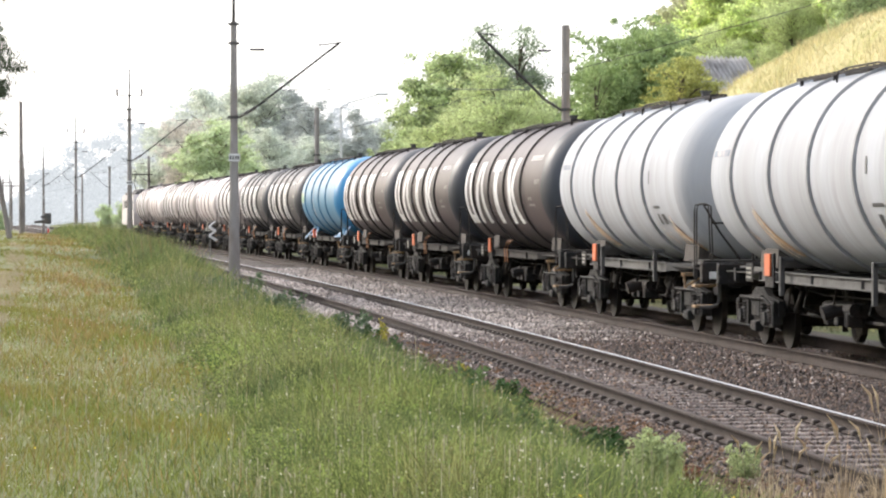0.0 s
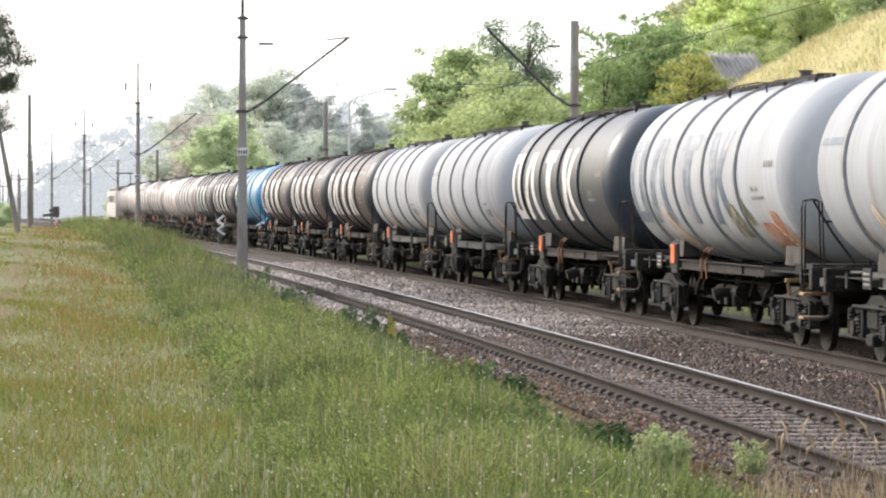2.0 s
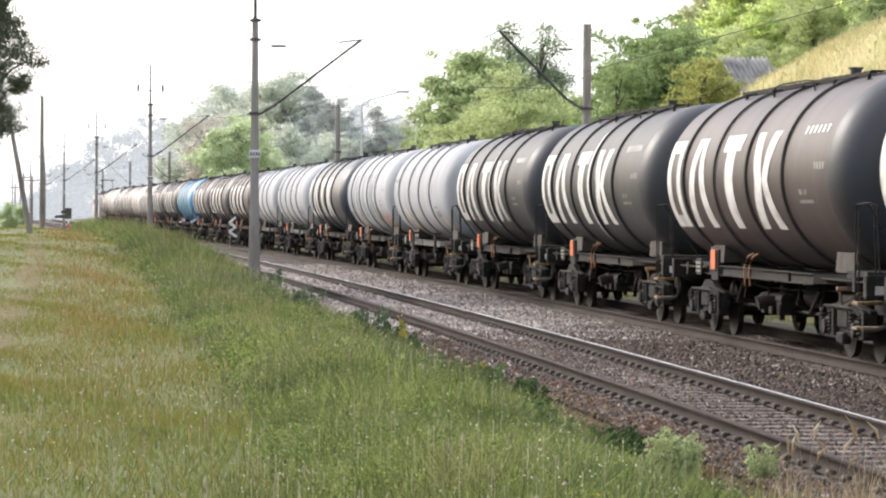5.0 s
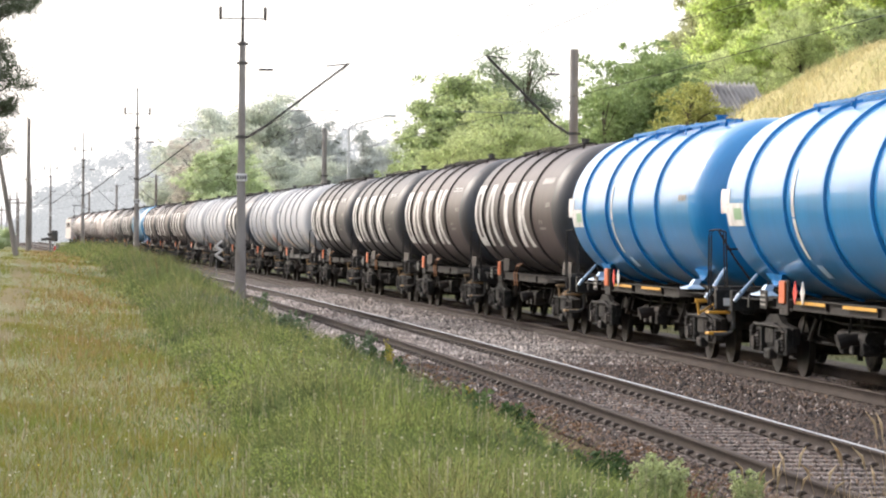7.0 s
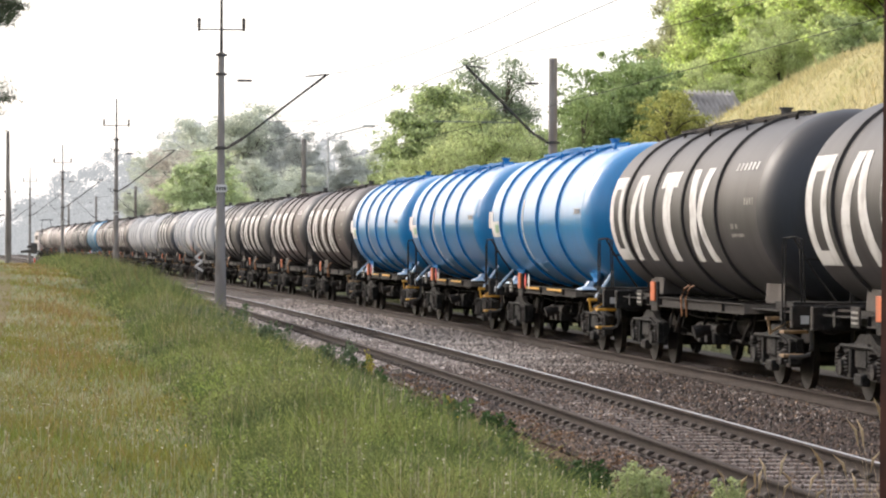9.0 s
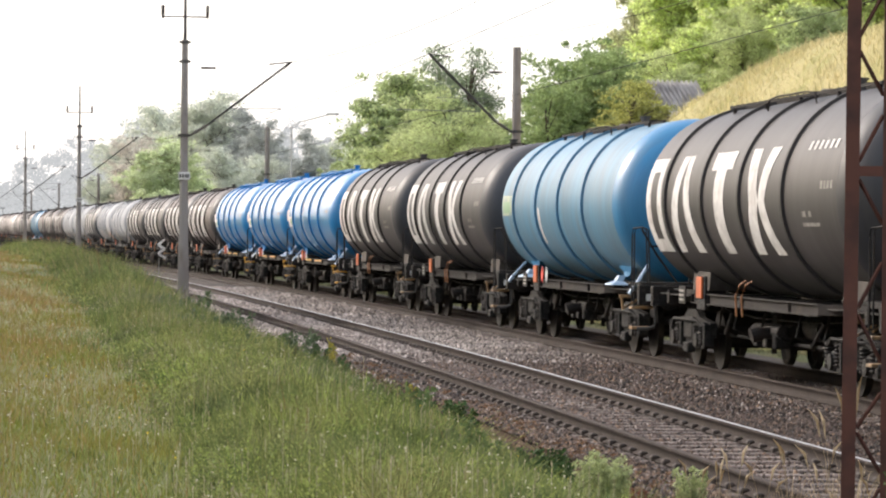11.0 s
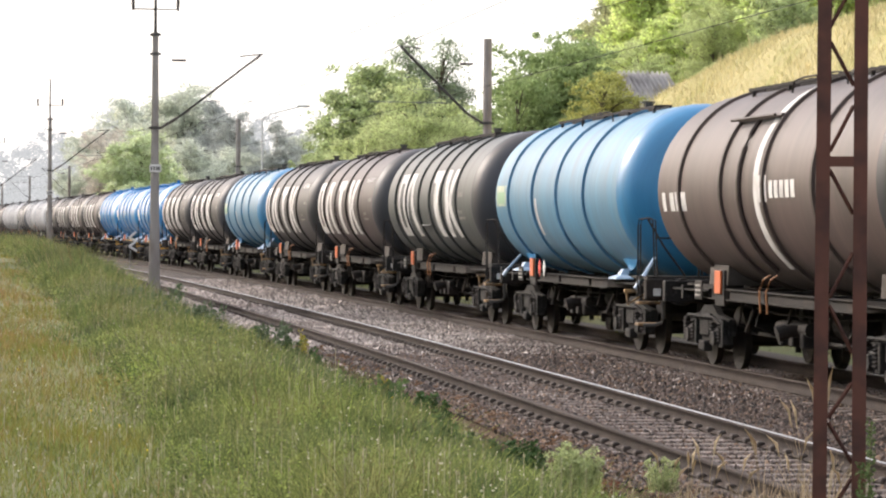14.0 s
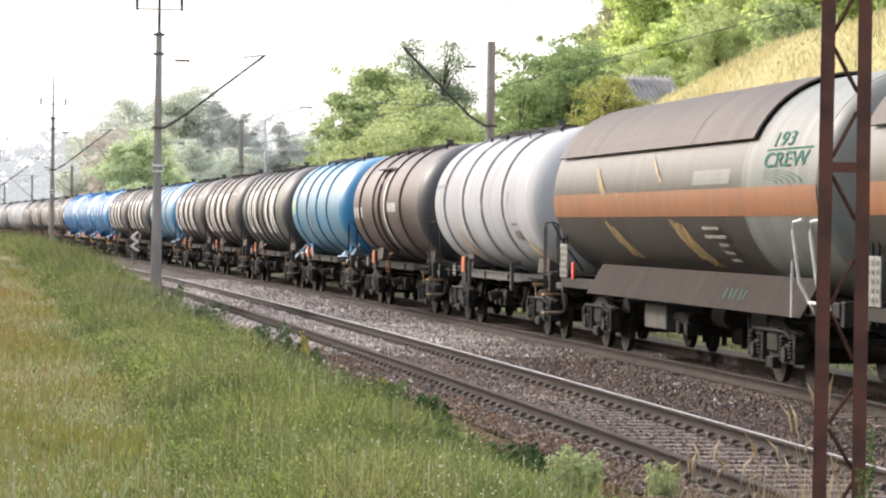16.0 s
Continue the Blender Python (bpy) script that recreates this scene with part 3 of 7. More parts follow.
P["mark_dark"] = material("dark_marking", (0.06, 0.06, 0.06, 1), 0.5)
P["orange"] = material("orange_board", (0.50, 0.105, 0.022, 1), 0.6, 0, (0.34, 0.085, 0.025, 1), 6, 0.4)
P["stripe"] = material("orange_stripe", (0.24, 0.088, 0.028, 1), 0.5, 0, (0.15, 0.068, 0.032, 1), 1.2, 0.5, 0, 40, (1, 2, 0.4))
P["yellow"] = material("yellow_step", (0.62, 0.32, 0.03, 1), 0.5, 0, (0.35, 0.2, 0.04, 1), 6, 0.4)
P["frame"] = material("underframe_paint", (0.022, 0.0195, 0.018, 1), 0.8, 0.0, (0.042, 0.031, 0.025, 1), 2.5, 0.4, 0.15, 30, gloss=0.2, third=(0.02, 0.018, 0.017, 1), third_scale=0.8)
P["frame_pale"] = material("dusty_grey_underframe", (0.060, 0.058, 0.056, 1), 0.75, 0.0, (0.035, 0.032, 0.030, 1), 3, 0.6, 0.15, 30)
P["saddle"] = material("dusty_saddle_plate", (0.085, 0.075, 0.068, 1), 0.8, 0.0, (0.045, 0.037, 0.032, 1), 2.0, 0.5, 0.15, 30, gloss=0.15)
P["bogie"] = material("dusty_bogie", (0.0125, 0.0118, 0.0115, 1), 0.75, 0.0, (0.055, 0.049, 0.044, 1), 11, 0.16, 0.7, 25, gloss=0.25, third=(0.028, 0.021, 0.017, 1), third_scale=2.5)
P["bogie_side"] = material("dust_coated_side_frame", (0.012, 0.0118, 0.0115, 1), 0.8, 0.0, (0.045, 0.042, 0.038, 1), 8, 0.25, 0.6, 25, gloss=0.2, third=(0.025, 0.021, 0.018, 1), third_scale=2.0)
P["wheel"] = material("wheel_steel", (0.014, 0.012, 0.011, 1), 0.7, 0.2, (0.045, 0.034, 0.027, 1), 4, 0.4, gloss=0.25)
P["hose"] = material("orange_hook_paint", (0.30, 0.125, 0.045, 1), 0.6)
P["step_worn"] = material("worn_step_paint", (0.30, 0.18, 0.075, 1), 0.7, 0, (0.06, 0.048, 0.038, 1), 8, 0.65)
P["green_label"] = material("green_label", (0.20, 0.33, 0.19, 1), 0.5)
P["faded_panel"] = material("faded_yellowish_panel", (0.42, 0.44, 0.30, 1), 0.6, 0, (0.17, 0.26, 0.27, 1), 3.5, 0.6)
P["tag_green"] = material("green_spray_paint", (0.016, 0.105, 0.078, 1), 0.7, gloss=0.1)
P["run"] = material("rust_run", (0.27, 0.18, 0.055, 1), 0.5, 0, (0.085, 0.068, 0.045, 1), 5, 0.7, 0, 40, (0.4, 1.5, 0.4))
P["brace"] = material("pale_blue_leg_paint", (0.38, 0.50, 0.64, 1), 0.45, 0, (0.22, 0.36, 0.52, 1), 4, 0.4)
P["red"] = material("red_plate", (0.55, 0.04, 0.03, 1), 0.5)

# the raised rings have a darker paint than their shell
for key, base, rough in (("white", (0.25, 0.25, 0.25, 1), 0.7), ("brown", (0.034, 0.028, 0.026, 1), 0.6), ("grey", (0.030, 0.027, 0.026, 1), 0.6), ("slate", (0.024, 0.028, 0.034, 1), 0.6), ("green_grey", (0.042, 0.045, 0.042, 1), 0.6),
                         ("blue", (0.006, 0.145, 0.37, 1), 0.4), ("light_blue", (0.06, 0.16, 0.26, 1), 0.5), ("vtg", (0.050, 0.036, 0.030, 1), 0.6), ("pale", (0.24, 0.20, 0.18, 1), 0.6), ("dusty", (0.09, 0.073, 0.066, 1), 0.6)):
    P[key + "_band"] = material(key + "_ring_paint", base, rough, 0.0, tuple(1.5 * v for v in base[:3]) + (1.0,), 3.0, 0.4, gloss=0.3)
# colours of the warm reflections painted on the white shells
P["orange_stain"] = material("orange_stain", (0.56, 0.33, 0.14, 1), 0.5, 0, (0.36, 0.20, 0.09, 1), 5, 0.5, 0, 40, (0.6, 2.0, 0.6))
P["cream_stain"] = material("cream_stain", (0.80, 0.73, 0.60, 1), 0.45, 0, (0.66, 0.50, 0.32, 1), 4, 0.5, 0, 40, (0.6, 2.0, 0.6))
P["red_stain"] = material("dark_red_stain", (0.24, 0.085, 0.06, 1), 0.5, 0, (0.42, 0.22, 0.12, 1), 6, 0.5, 0, 40, (0.6, 2.0, 0.6))

TANK_Z, TANK_R = 2.65, 1.465
FAR_END, NEAR_END = 6.95, -5.70
REF = 7.55  # the tank's far outline lies this far ahead of the wagon's middle


def ready(name, bm, *mats, smooth=False):
    me = bpy.data.meshes.new(name)
    bm.to_mesh(me)
    bm.free()
    for m in mats:
        me.materials.append(m)
    if smooth:
        me.shade_smooth()
    return me


def bogie_meshes():
    B = {}
    b = BM()
    for s in (-1, 1):
        prof = [(-0.755 - 0.035, 0.475), (-0.755 - 0.03, 0.46), (-0.755 + 0.065, 0.445), (-0.755 + 0.068, 0.40), (-0.755 + 0.02, 0.36), (-0.755 + 0.01, 0.18), (-0.755 + 0.05, 0.10), (0, 0.085)]
        prof = [(x * 1.0, r) for x, r in prof]
        lathe_y(b, [(s * x, r) for x, r in [(-0.79, 0.0), (-0.79, 0.40), (-0.79, 0.46)] + prof[1:]], 28)
    bmesh.ops.rotate(b, cent=(0, 0, 0), matrix=Matrix.Rotation(radians(90), 3, "Z"), verts=b.verts)
    B["wheelset"] = ready("wheelset", b, P["wheel"], smooth=False)
    b = BM()
    pts = [(-1.40, 0.50), (-1.38, 0.74), (-0.62, 0.80), (-0.30, 0.92), (0.30, 0.92), (0.62, 0.80), (1.38, 0.74), (1.40, 0.50), (0.60, 0.46), (0.45, 0.34), (-0.45, 0.34), (-0.60, 0.46)]
    lo = [b.verts.new((-0.05, y, z)) for y, z in pts]
    hi = [b.verts.new((0.05, y, z)) for y, z in pts]
    b.faces.new(lo)
    b.faces.new(hi[::-1])
    for i in range(len(pts)):
        j = (i + 1) % len(pts)
        b.faces.new((lo[i], hi[i], hi[j], lo[j]))
    bmesh.ops.recalc_face_normals(b, faces=b.faces)
    for y in (-0.9, 0.9):
        box(b, -0.13, 0.02, y - 0.34, y + 0.34, 0.68, 0.74, 0.01)
    box(b, -0.12, 0.02, -0.32, 0.32, 0.46, 0.80, 0.03)
    for y in (-1.30, -0.52, 0.52, 1.30):
        box(b, -0.14, 0.03, y - 0.06, y + 0.06, 0.36, 0.72, 0.015)
    box(b, -0.16, -0.03, -0.20, 0.20, 0.24, 0.40, 0.02)
    tube(b, [(-0.10, -1.36, 0.60), (-0.16, -0.9, 0.76), (-0.16, 0.9, 0.76), (-0.10, 1.36, 0.60)], 0.025, 6)
    B["side_frame"] = ready("side_frame", b, P["bogie_side"])
    b = BM()
    box(b, -0.14, 0.06, -0.13, 0.13, 0.34, 0.60, 0.03)
    tube(b, [(-0.19, 0, 0.46), (-0.10, 0, 0.46)], 0.11, 14)
    box(b, -0.12, 0.04, -0.36, 0.36, 0.33, 0.39, 0.01)
    B["axle_box"] = ready("axle_box", b, P["bogie"])
    b = BM()
    coil = []
    for k in range(49):
        a = 2 * math.pi * k / 8
        coil.append((0.072 * math.cos(a), 0.072 * math.sin(a), 0.395 + 0.30 * k / 48))
    tube(b, coil, 0.017, 5)
    B["spring"] = ready("spring", b, P["frame"])
    b = BM()
    box(b, -0.95, 0.95, -0.22, 0.22, 0.55, 0.86, 0.03)
    for y in (-0.38, 0.38):
        box(b, -0.85, 0.85, y - 0.05, y + 0.05, 0.32, 0.46, 0.01)
    box(b, -0.9, 0.9, -1.28, -1.18, 0.56, 0.68, 0.01)
    box(b, -0.9, 0.9, 1.18, 1.28, 0.56, 0.68, 0.01)
    tube(b, [(0, 0, 0.86), (0, 0, 1.05)], 0.25, 12)
    B["bolster"] = ready("bolster", b, P["bogie"])
    return B


BOGIE = bogie_meshes()


def bogie(parent, y):
    g = new("bogie", BOGIE["bolster"])
    g.parent = parent
    g.location = (0, y, 0)
    for s in (-1, 1):
        part("side_frame", BOGIE["side_frame"], None, g, at=pose(s * 1.0, 0, 0, 0, 0, 0 if s < 0 else 180))
        for a in (-0.9, 0.9):
            part("axle_box", BOGIE["axle_box"], None, g, at=pose(s * 1.0, a, 0, 0, 0, 0 if s < 0 else 180))
            for e in (-0.25, 0.25):
                part("spring", BOGIE["spring"], None, g, at=pose(s * 1.10, a + e, 0))
    for a in (-0.9, 0.9):
        w = new("wheelset", BOGIE["wheelset"])
        w.parent = g
        w.matrix_parent_inverse = Matrix.Translation((0, a, 0.46))
    return g


# running gear and fittings that all wagons share
def fitting_meshes():
    F = {}
    b = BM()
    tube(b, [(0, 0, 0), (0, 0.30, 0)], 0.10, 12)
    tube(b, [(0, 0.30, 0), (0, 0.56, 0)], 0.075, 12)
    lathe_y(b, [(0.56, 0.0), (0.56, 0.21), (0.585, 0.22), (0.60, 0.19), (0.61, 0.0)], 16)
    box(b, -0.16, 0.16, -0.03, 0.0, -0.16, 0.16, 0.01)
    F["buffer"] = ready("buffer", b, P["bogie"])
    b = BM()
    box(b, -1.3, 1.3, -0.09, 0.09, 0.92, 1.25, 0.015)
    box(b, -0.22, 0.22, 0.06, 0.2, 0.93, 1.15, 0.02)
    F["headstock"] = ready("headstock", b, P["bogie"])
    b = BM()
    la, lb = -4.1, 4.1
    for z, x0, x1 in ((1.185, -0.03, 0.06), (1.04, -0.03, 0.06)):
        box(b, x0, x1, la, lb, z, z + 0.018)
    box(b, 0.02, 0.04, la, lb, 1.05, 1.19)
    for y in (-2.4, 0.6, 2.9):
        box(b, -0.02, 0.02, y, y + 0.015, 1.055, 1.188)
    # the sill draws in over the bogies on gusset plates
    for e in (-1, 1):
        q = [(-0.02, e * 4.1), (0.04, e * 4.1), (0.40, e * 4.75), (0.34, e * 4.75)]
        va = [b.verts.new((x, y, 1.06)) for x, y in q]
        vb = [b.verts.new((x, y, 1.20)) for x, y in q]
        b.faces.new(va)
        b.faces.new(vb[::-1])
        for i in range(4):
            b.faces.new((va[i], vb[i], vb[(i + 1) % 4], va[(i + 1) % 4]))
        box(b, 0.32, 0.40, min(e * 4.75, e * 7.25), max(e * 4.75, e * 7.25), 1.02, 1.22)
    bmesh.ops.recalc_face_normals(b, faces=b.faces)
    F["side_sill"] = ready("side_sill", b, P["frame"])
    F["side_sill_pale"] = F["side_sill"].copy()
    F["side_sill_pale"].materials[0] = P["frame_pale"]
    b = BM()
    for x in (-0.22, 0.22):
        box(b, x - 0.06, x + 0.06, -7.2, 7.2, 0.92, 1.22, 0.01)
    for y in (-6.3, -3.2, -1.2, 1.2, 3.2, 6.3):
        box(b, -1.22, 1.22, y - 0.06, y + 0.06, 1.0, 1.2)
    # added deck plate, hardly seen: keeps bounced ground light off the tank's belly
    box(b, -1.21, 1.21, -7.0, 7.0, 1.13, 1.15)
    F["centre_sill"] = ready("centre_sill", b, P["bogie"])
    b = BM()
    for z in (0.0, 0.14):
        tube(b, [(-0.9 + z, -0.5, 0.72), (-0.9 + z, 1.2, 0.72)], 0.10, 12)
    tube(b, [(-0.5, -1.6, 0.80), (-0.5, -0.7, 0.80)], 0.19, 16)
    tube(b, [(0.4, -2.4, 0.6), (0.4, 2.4, 0.6)], 0.03, 8)
    for y in (-0.4, 0.2, 0.8):
        box(b, -1.0, -0.75, y, y + 0.22, 0.48, 0.68, 0.02)
    box(b, -0.6, 0.6, 1.2, 1.5, 0.5, 0.95, 0.03)
    # levers, cylinders and boxes hung low between the bogies
    box(b, -0.35, 0.5, -3.0, -1.9, 0.34, 0.92, 0.04)
    box(b, 0.0, 0.75, -0.4, 0.9, 0.30, 0.95, 0.04)
    box(b, -0.2, 0.7, 1.9, 2.6, 0.38, 0.95, 0.04)
    tube(b, [(0.2, -3.6, 0.42), (0.2, 3.6, 0.42)], 0.05, 8)
    tube(b, [(0.85, -2.2, 0.62), (0.85, 0.2, 0.62)], 0.2, 12)
    for y in (-2.9, -1.1, 0.3, 1.7, 2.9):
        box(b, -0.28, -0.20, y, y + 0.05, 0.30, 1.0)
        box(b, 0.70, 0.78, y + 0.3, y + 0.35, 0.28, 1.0)
    F["brake_gear"] = ready("brake_gear", b, P["bogie"])
    b = BM()
    tube(b, [(-0.85, -4.0, 0.96), (-0.85, -2.0, 0.90), (-0.85, 1.5, 0.88), (-0.85, 3.6, 0.96)], 0.016, 6)
    tube(b, [(-1.05, -3.5, 0.95), (-1.0, -2.6, 0.60), (-0.9, -2.3, 0.55)], 0.03, 6)
    tube(b, [(-1.05, 2.2, 0.95), (-1.0, 2.9, 0.62), (-0.9, 3.2, 0.60)], 0.03, 6)
    tube(b, [(-0.7, -3.9, 0.55), (-0.7, 3.9, 0.55)], 0.028, 6)
    for y in (-3.4, -1.8, 0.4, 2.2, 3.3):
        tube(b, [(-0.95, y, 1.05), (-1.0, y + 0.1, 0.70), (-0.7, y + 0.1, 0.55)], 0.022, 6)
    F["rigging"] = ready("brake_rigging", b, P["bogie"])
    b = BM()
    tube(b, [(0, 0, 0.55), (0.02, 0.14, 0.45), (0.05, 0.28, 0.62), (0.06, 0.33, 0.95)], 0.028, 8)
    F["air_hose"] = ready("air_hose", b, P["wheel"])
    b = BM()
    tube(b, [(0, 0, TANK_Z - TANK_R + 0.03), (0, 0, 0.62)], 0.13, 14)
    tube(b, [(-1.15, 0, 0.70), (1.15, 0, 0.70)], 0.085, 12)
    for s in (-1, 1):
        tube(b, [(s * 1.12, 0, 0.70), (s * 1.26, 0, 0.66)], 0.11, 12)
        tube(b, [(s * 0.8, 0.0, 0.78), (s * 0.8, 0, 0.98)], 0.03, 8)
    F["outlet"] = ready("outlet_pipe", b, P["frame"])
    b = BM()
    tube(b, [(-1.33, 0.06, 0.92), (-1.35, 0.06, 1.22), (-1.30, 0.0, 1.38), (-1.22, -0.06, 1.44)], 0.014, 6)
    F["hook"] = ready("valve_lever", b, P["hose"])
    # end platform with its edge and steps
    b = BM()
    box(b, -1.25, 1.25, -7.25, -6.0, 1.25, 1.285)
    F["platform"] = ready("platform", b, P["bogie"])
    for s, key in ((-1, "step"), (1, "step_right")):
        b = BM()
        lo, hi = sorted((s * 1.02, s * 1.38))
        box(b, lo, hi, -7.20, -6.92, 0.50, 0.545, 0.008)
        F[key] = ready("step", b, P["yellow"])
        b = BM()
        lo, hi = sorted((s * 0.86, s * 1.37))
        box(b, lo, hi, -6.00, -5.92, 1.00, 1.06, 0.008)
        tube(b, [(s * 1.33, -5.96, 1.02), (s * 1.30, -5.96, 0.80)], 0.022, 6)
        tube(b, [(s * 1.00, -5.96, 1.00), (s * 1.20, -5.96, 0.88), (s * 1.31, -5.96, 0.82)], 0.02, 6)
        tube(b, [(s * 0.86, -5.96, 1.02), (s * 1.05, -5.96, 0.90)], 0.02, 6)
        F[key + "_bracket"] = ready("step_bracket", b, P["yellow"])
        for q in (key, key + "_bracket"):
            F[q + "_dark"] = F[q].copy()
            F[q + "_dark"].materials[0] = P["step_worn"]
        b = BM()
        tube(b, [(s * 1.02, -7.24, 1.20), (s * 0.98, -7.24, 1.10), (s * 0.98, -7.24, 0.62), (s * 1.02, -7.24, 0.54), (s * 1.12, -7.24, 0.51), (s * 1.3, -7.22, 0.51)], 0.032, 8)
        F[key + "_pipe"] = ready("step_pipe", b, P["frame_pale"])
    b = BM()
    for dy in (0.0, -0.2):
        tube(b, [(-1.30, -6.75 + dy, 0.95), (-1.30, -6.75 + dy, 2.10), (-1.29, -6.79 + dy, 2.20), (-1.20, -6.95 + dy, 2.22), (-1.12, -7.05 + dy, 2.18), (-1.10, -7.12 + dy, 1.28)], 0.013, 8)
    tube(b, [(1.28, -6.75, 1.28), (1.28, -6.75, 2.15), (1.28, -7.1, 2.15), (1.28, -7.1, 1.28)], 0.02, 8)
    tube(b, [(-1.20, -7.05, 2.20), (-0.95, -7.15, 1.75), (-0.62, -7.2, 1.30)], 0.018, 8)
    tube(b, [(-1.10, -7.2, 1.9), (1.25, -7.2, 1.9)], 0.018, 6)
    for x in (-0.4, 0.4):
        tube(b, [(x, -7.2, 1.28), (x, -7.2, 1.9)], 0.018, 6)
    F["handrail"] = ready("handrail", b, P["bogie"])
    b = BM()
    for x in (-0.22, 0.22):
        tube(b, [(x, -6.64, 1.3), (x, -6.62, 3.0), (x, -6.35, 3.6), (x, -5.95, 3.98)], 0.02, 8)
    for k in range(7):
        tube(b, [(-0.22, -6.63, 1.5 + 0.25 * k), (0.22, -6.63, 1.5 + 0.25 * k)], 0.014, 6)
    F["ladder"] = ready("ladder", b, P["bogie"])
    # walkway along the top
    b = BM()
    for x in (-0.58, -0.32, 0.32, 0.58):
        box(b, x - 0.02, x + 0.02, -4.6, 4.6, 4.13, 4.17)
    for k in range(24):
        y = -4.6 + 0.4 * k
        box(b, -0.58, -0.30, y, y + 0.06, 4.17, 4.185)
        box(b, 0.30, 0.58, y, y + 0.06, 4.17, 4.185)
    for y in (-4.4, -2.2, 0, 2.2, 4.4):
        for x in (-0.56, 0.56):
            box(b, x - 0.025, x + 0.025, y - 0.025, y + 0.025, 3.98, 4.16)
    F["walkway"] = ready("walkway", b, P["frame"])
    b = BM()
    for x in (-0.70,):
        tube(b, [(x, -1.5, 4.0), (x, -1.4, 4.15), (x, -0.9, 4.18), (x, 0.9, 4.18), (x, 1.4, 4.15), (x, 1.5, 4.0)], 0.015, 6)
    F["top_rail"] = ready("top_rail", b, P["frame"])
    b = BM()
    tube(b, [(0, 0, 4.08), (0, 0, 4.22)], 0.26, 18)
    tube(b, [(0, 0, 4.22), (0, 0, 4.26)], 0.29, 18, 0.24)
    F["manhole"] = ready("manhole", b, P["frame_pale"])
    b = BM()
    tube(b, [(0, -1.2, 4.1), (0, -1.2, 4.34)], 0.09, 10)
    tube(b, [(0, -1.2, 4.34), (0, -1.2, 4.37)], 0.12, 10)
    F["vent"] = ready("vent_valve", b, P["frame_pale"])
    # warning board on a post, and plates
    b = BM()
    box(b, -1.36, -1.33, 3.04, 3.42, 1.13, 1.46, 0.008)
    F["board"] = ready("warning_board", b, P["orange"])
    b = BM()
    box(b, -1.325, -1.28, 2.94, 3.52, 0.96, 1.47, 0.008)
    F["board_post"] = ready("board_post", b, P["bogie"])
    b = BM()
    box(b, -1.34, -1.32, 4.35, 4.85, 1.02, 1.30, 0.01)
    F["data_plate"] = ready("data_plate", b, P["bogie"])
    b = BM()
    box(b, -1.350, -1.345, 4.42, 4.78, 1.07, 1.10)
    F["data_mark"] = ready("data_mark", b, P["mark_dull"])
    b = BM()
    v = [b.verts.new((-1.36, 2.32 + dy, 1.30 + dz)) for dy, dz in ((0, -0.17), (0.14, 0), (0, 0.17), (-0.14, 0))]
    b.faces.new(v)
    w = bmesh.ops.extrude_face_region(b, geom=b.faces[:])
    bmesh.ops.translate(b, vec=(0.015, 0, 0), verts=[x for x in w["geom"] if isinstance(x, bmesh.types.BMVert)])
    F["diamond"] = ready("diamond_plate", b, P["mark"])
    F["diamond_red"] = F["diamond"].copy()
    F["diamond_red"].materials[0] = P["red"]
    return F


F = fitting_meshes()


def arc_point(d, phi, r=TANK_R + 0.008, zc=TANK_Z):
    """On the tank's near side: d metres back from its far outline, phi degrees above its middle height."""
    a = radians(phi)
    return (-r * math.cos(a), REF - d, zc + r * math.sin(a))


def strip(b, top, low, phi1, phi0, r=TANK_R + 0.008, n=8, zc=TANK_Z):
    """Paint on the shell between two (d, d) pairs, bent round it."""
    rows = []
    for k in range(n + 1):
        u = k / n
        p = phi1 + (phi0 - phi1) * u
        rows.append([b.verts.new(arc_point(top[i] + (low[i] - top[i]) * u, p, r, zc)) for i in (0, 1)])
    for q, w in zip(rows, rows[1:]):
        b.faces.new((q[0], w[0], w[1], q[1]))
    return b


def big_marks(parent, mat, starts):
    """Four large plain painted shapes: a hollow block, a leaning pair, a tapering bar and two bent bars."""
    hi, lo = 27, -34
    p, q, r, v = starts
    b = BM()
    strip(b, (p, p + 0.38), (p, p + 0.38), hi, lo)
    strip(b, (p + 0.38, p + 1.25), (p + 0.38, p + 1.25), hi, hi - 9)
    strip(b, (p + 0.38, p + 1.25), (p + 0.38, p + 1.25), lo + 9, lo)
    strip(b, (p + 0.9, p + 1.25), (p + 0.9, p + 1.25), hi - 9, lo + 9)
    part("painted_mark", b, mat, parent, "large painted hollow block")
    for top, low in (((0.7, 1.15), (0.0, 0.5)), ((1.15, 1.5), (1.4, 1.95))):
        b = BM()
        strip(b, [q + w for w in top], [q + w for w in low], hi, lo)
        part("painted_mark", b, mat, parent, "large painted leaning bar")
    b = BM()
    strip(b, (r, r + 1.45), (r, r + 1.45), hi, hi - 11, n=3)
    strip(b, (r + 0.38, r + 1.08), (r + 0.38, r + 0.98), hi - 11, lo)
    part("painted_mark", b, mat, parent, "large painted tapering bar")
    for top, mid, low in (((0.1, 0.65), (0.4, 0.95), (0.0, 0.55)), ((1.25, 1.8), (0.95, 1.35), (1.25, 1.8))):
        b = BM()
        strip(b, [v + w for w in top], [v + w for w in mid], hi, -3, n=5)
        strip(b, [v + w for w in mid], [v + w for w in low], -3, lo, n=5)
        part("painted_mark", b, mat, parent, "large painted bent bar")


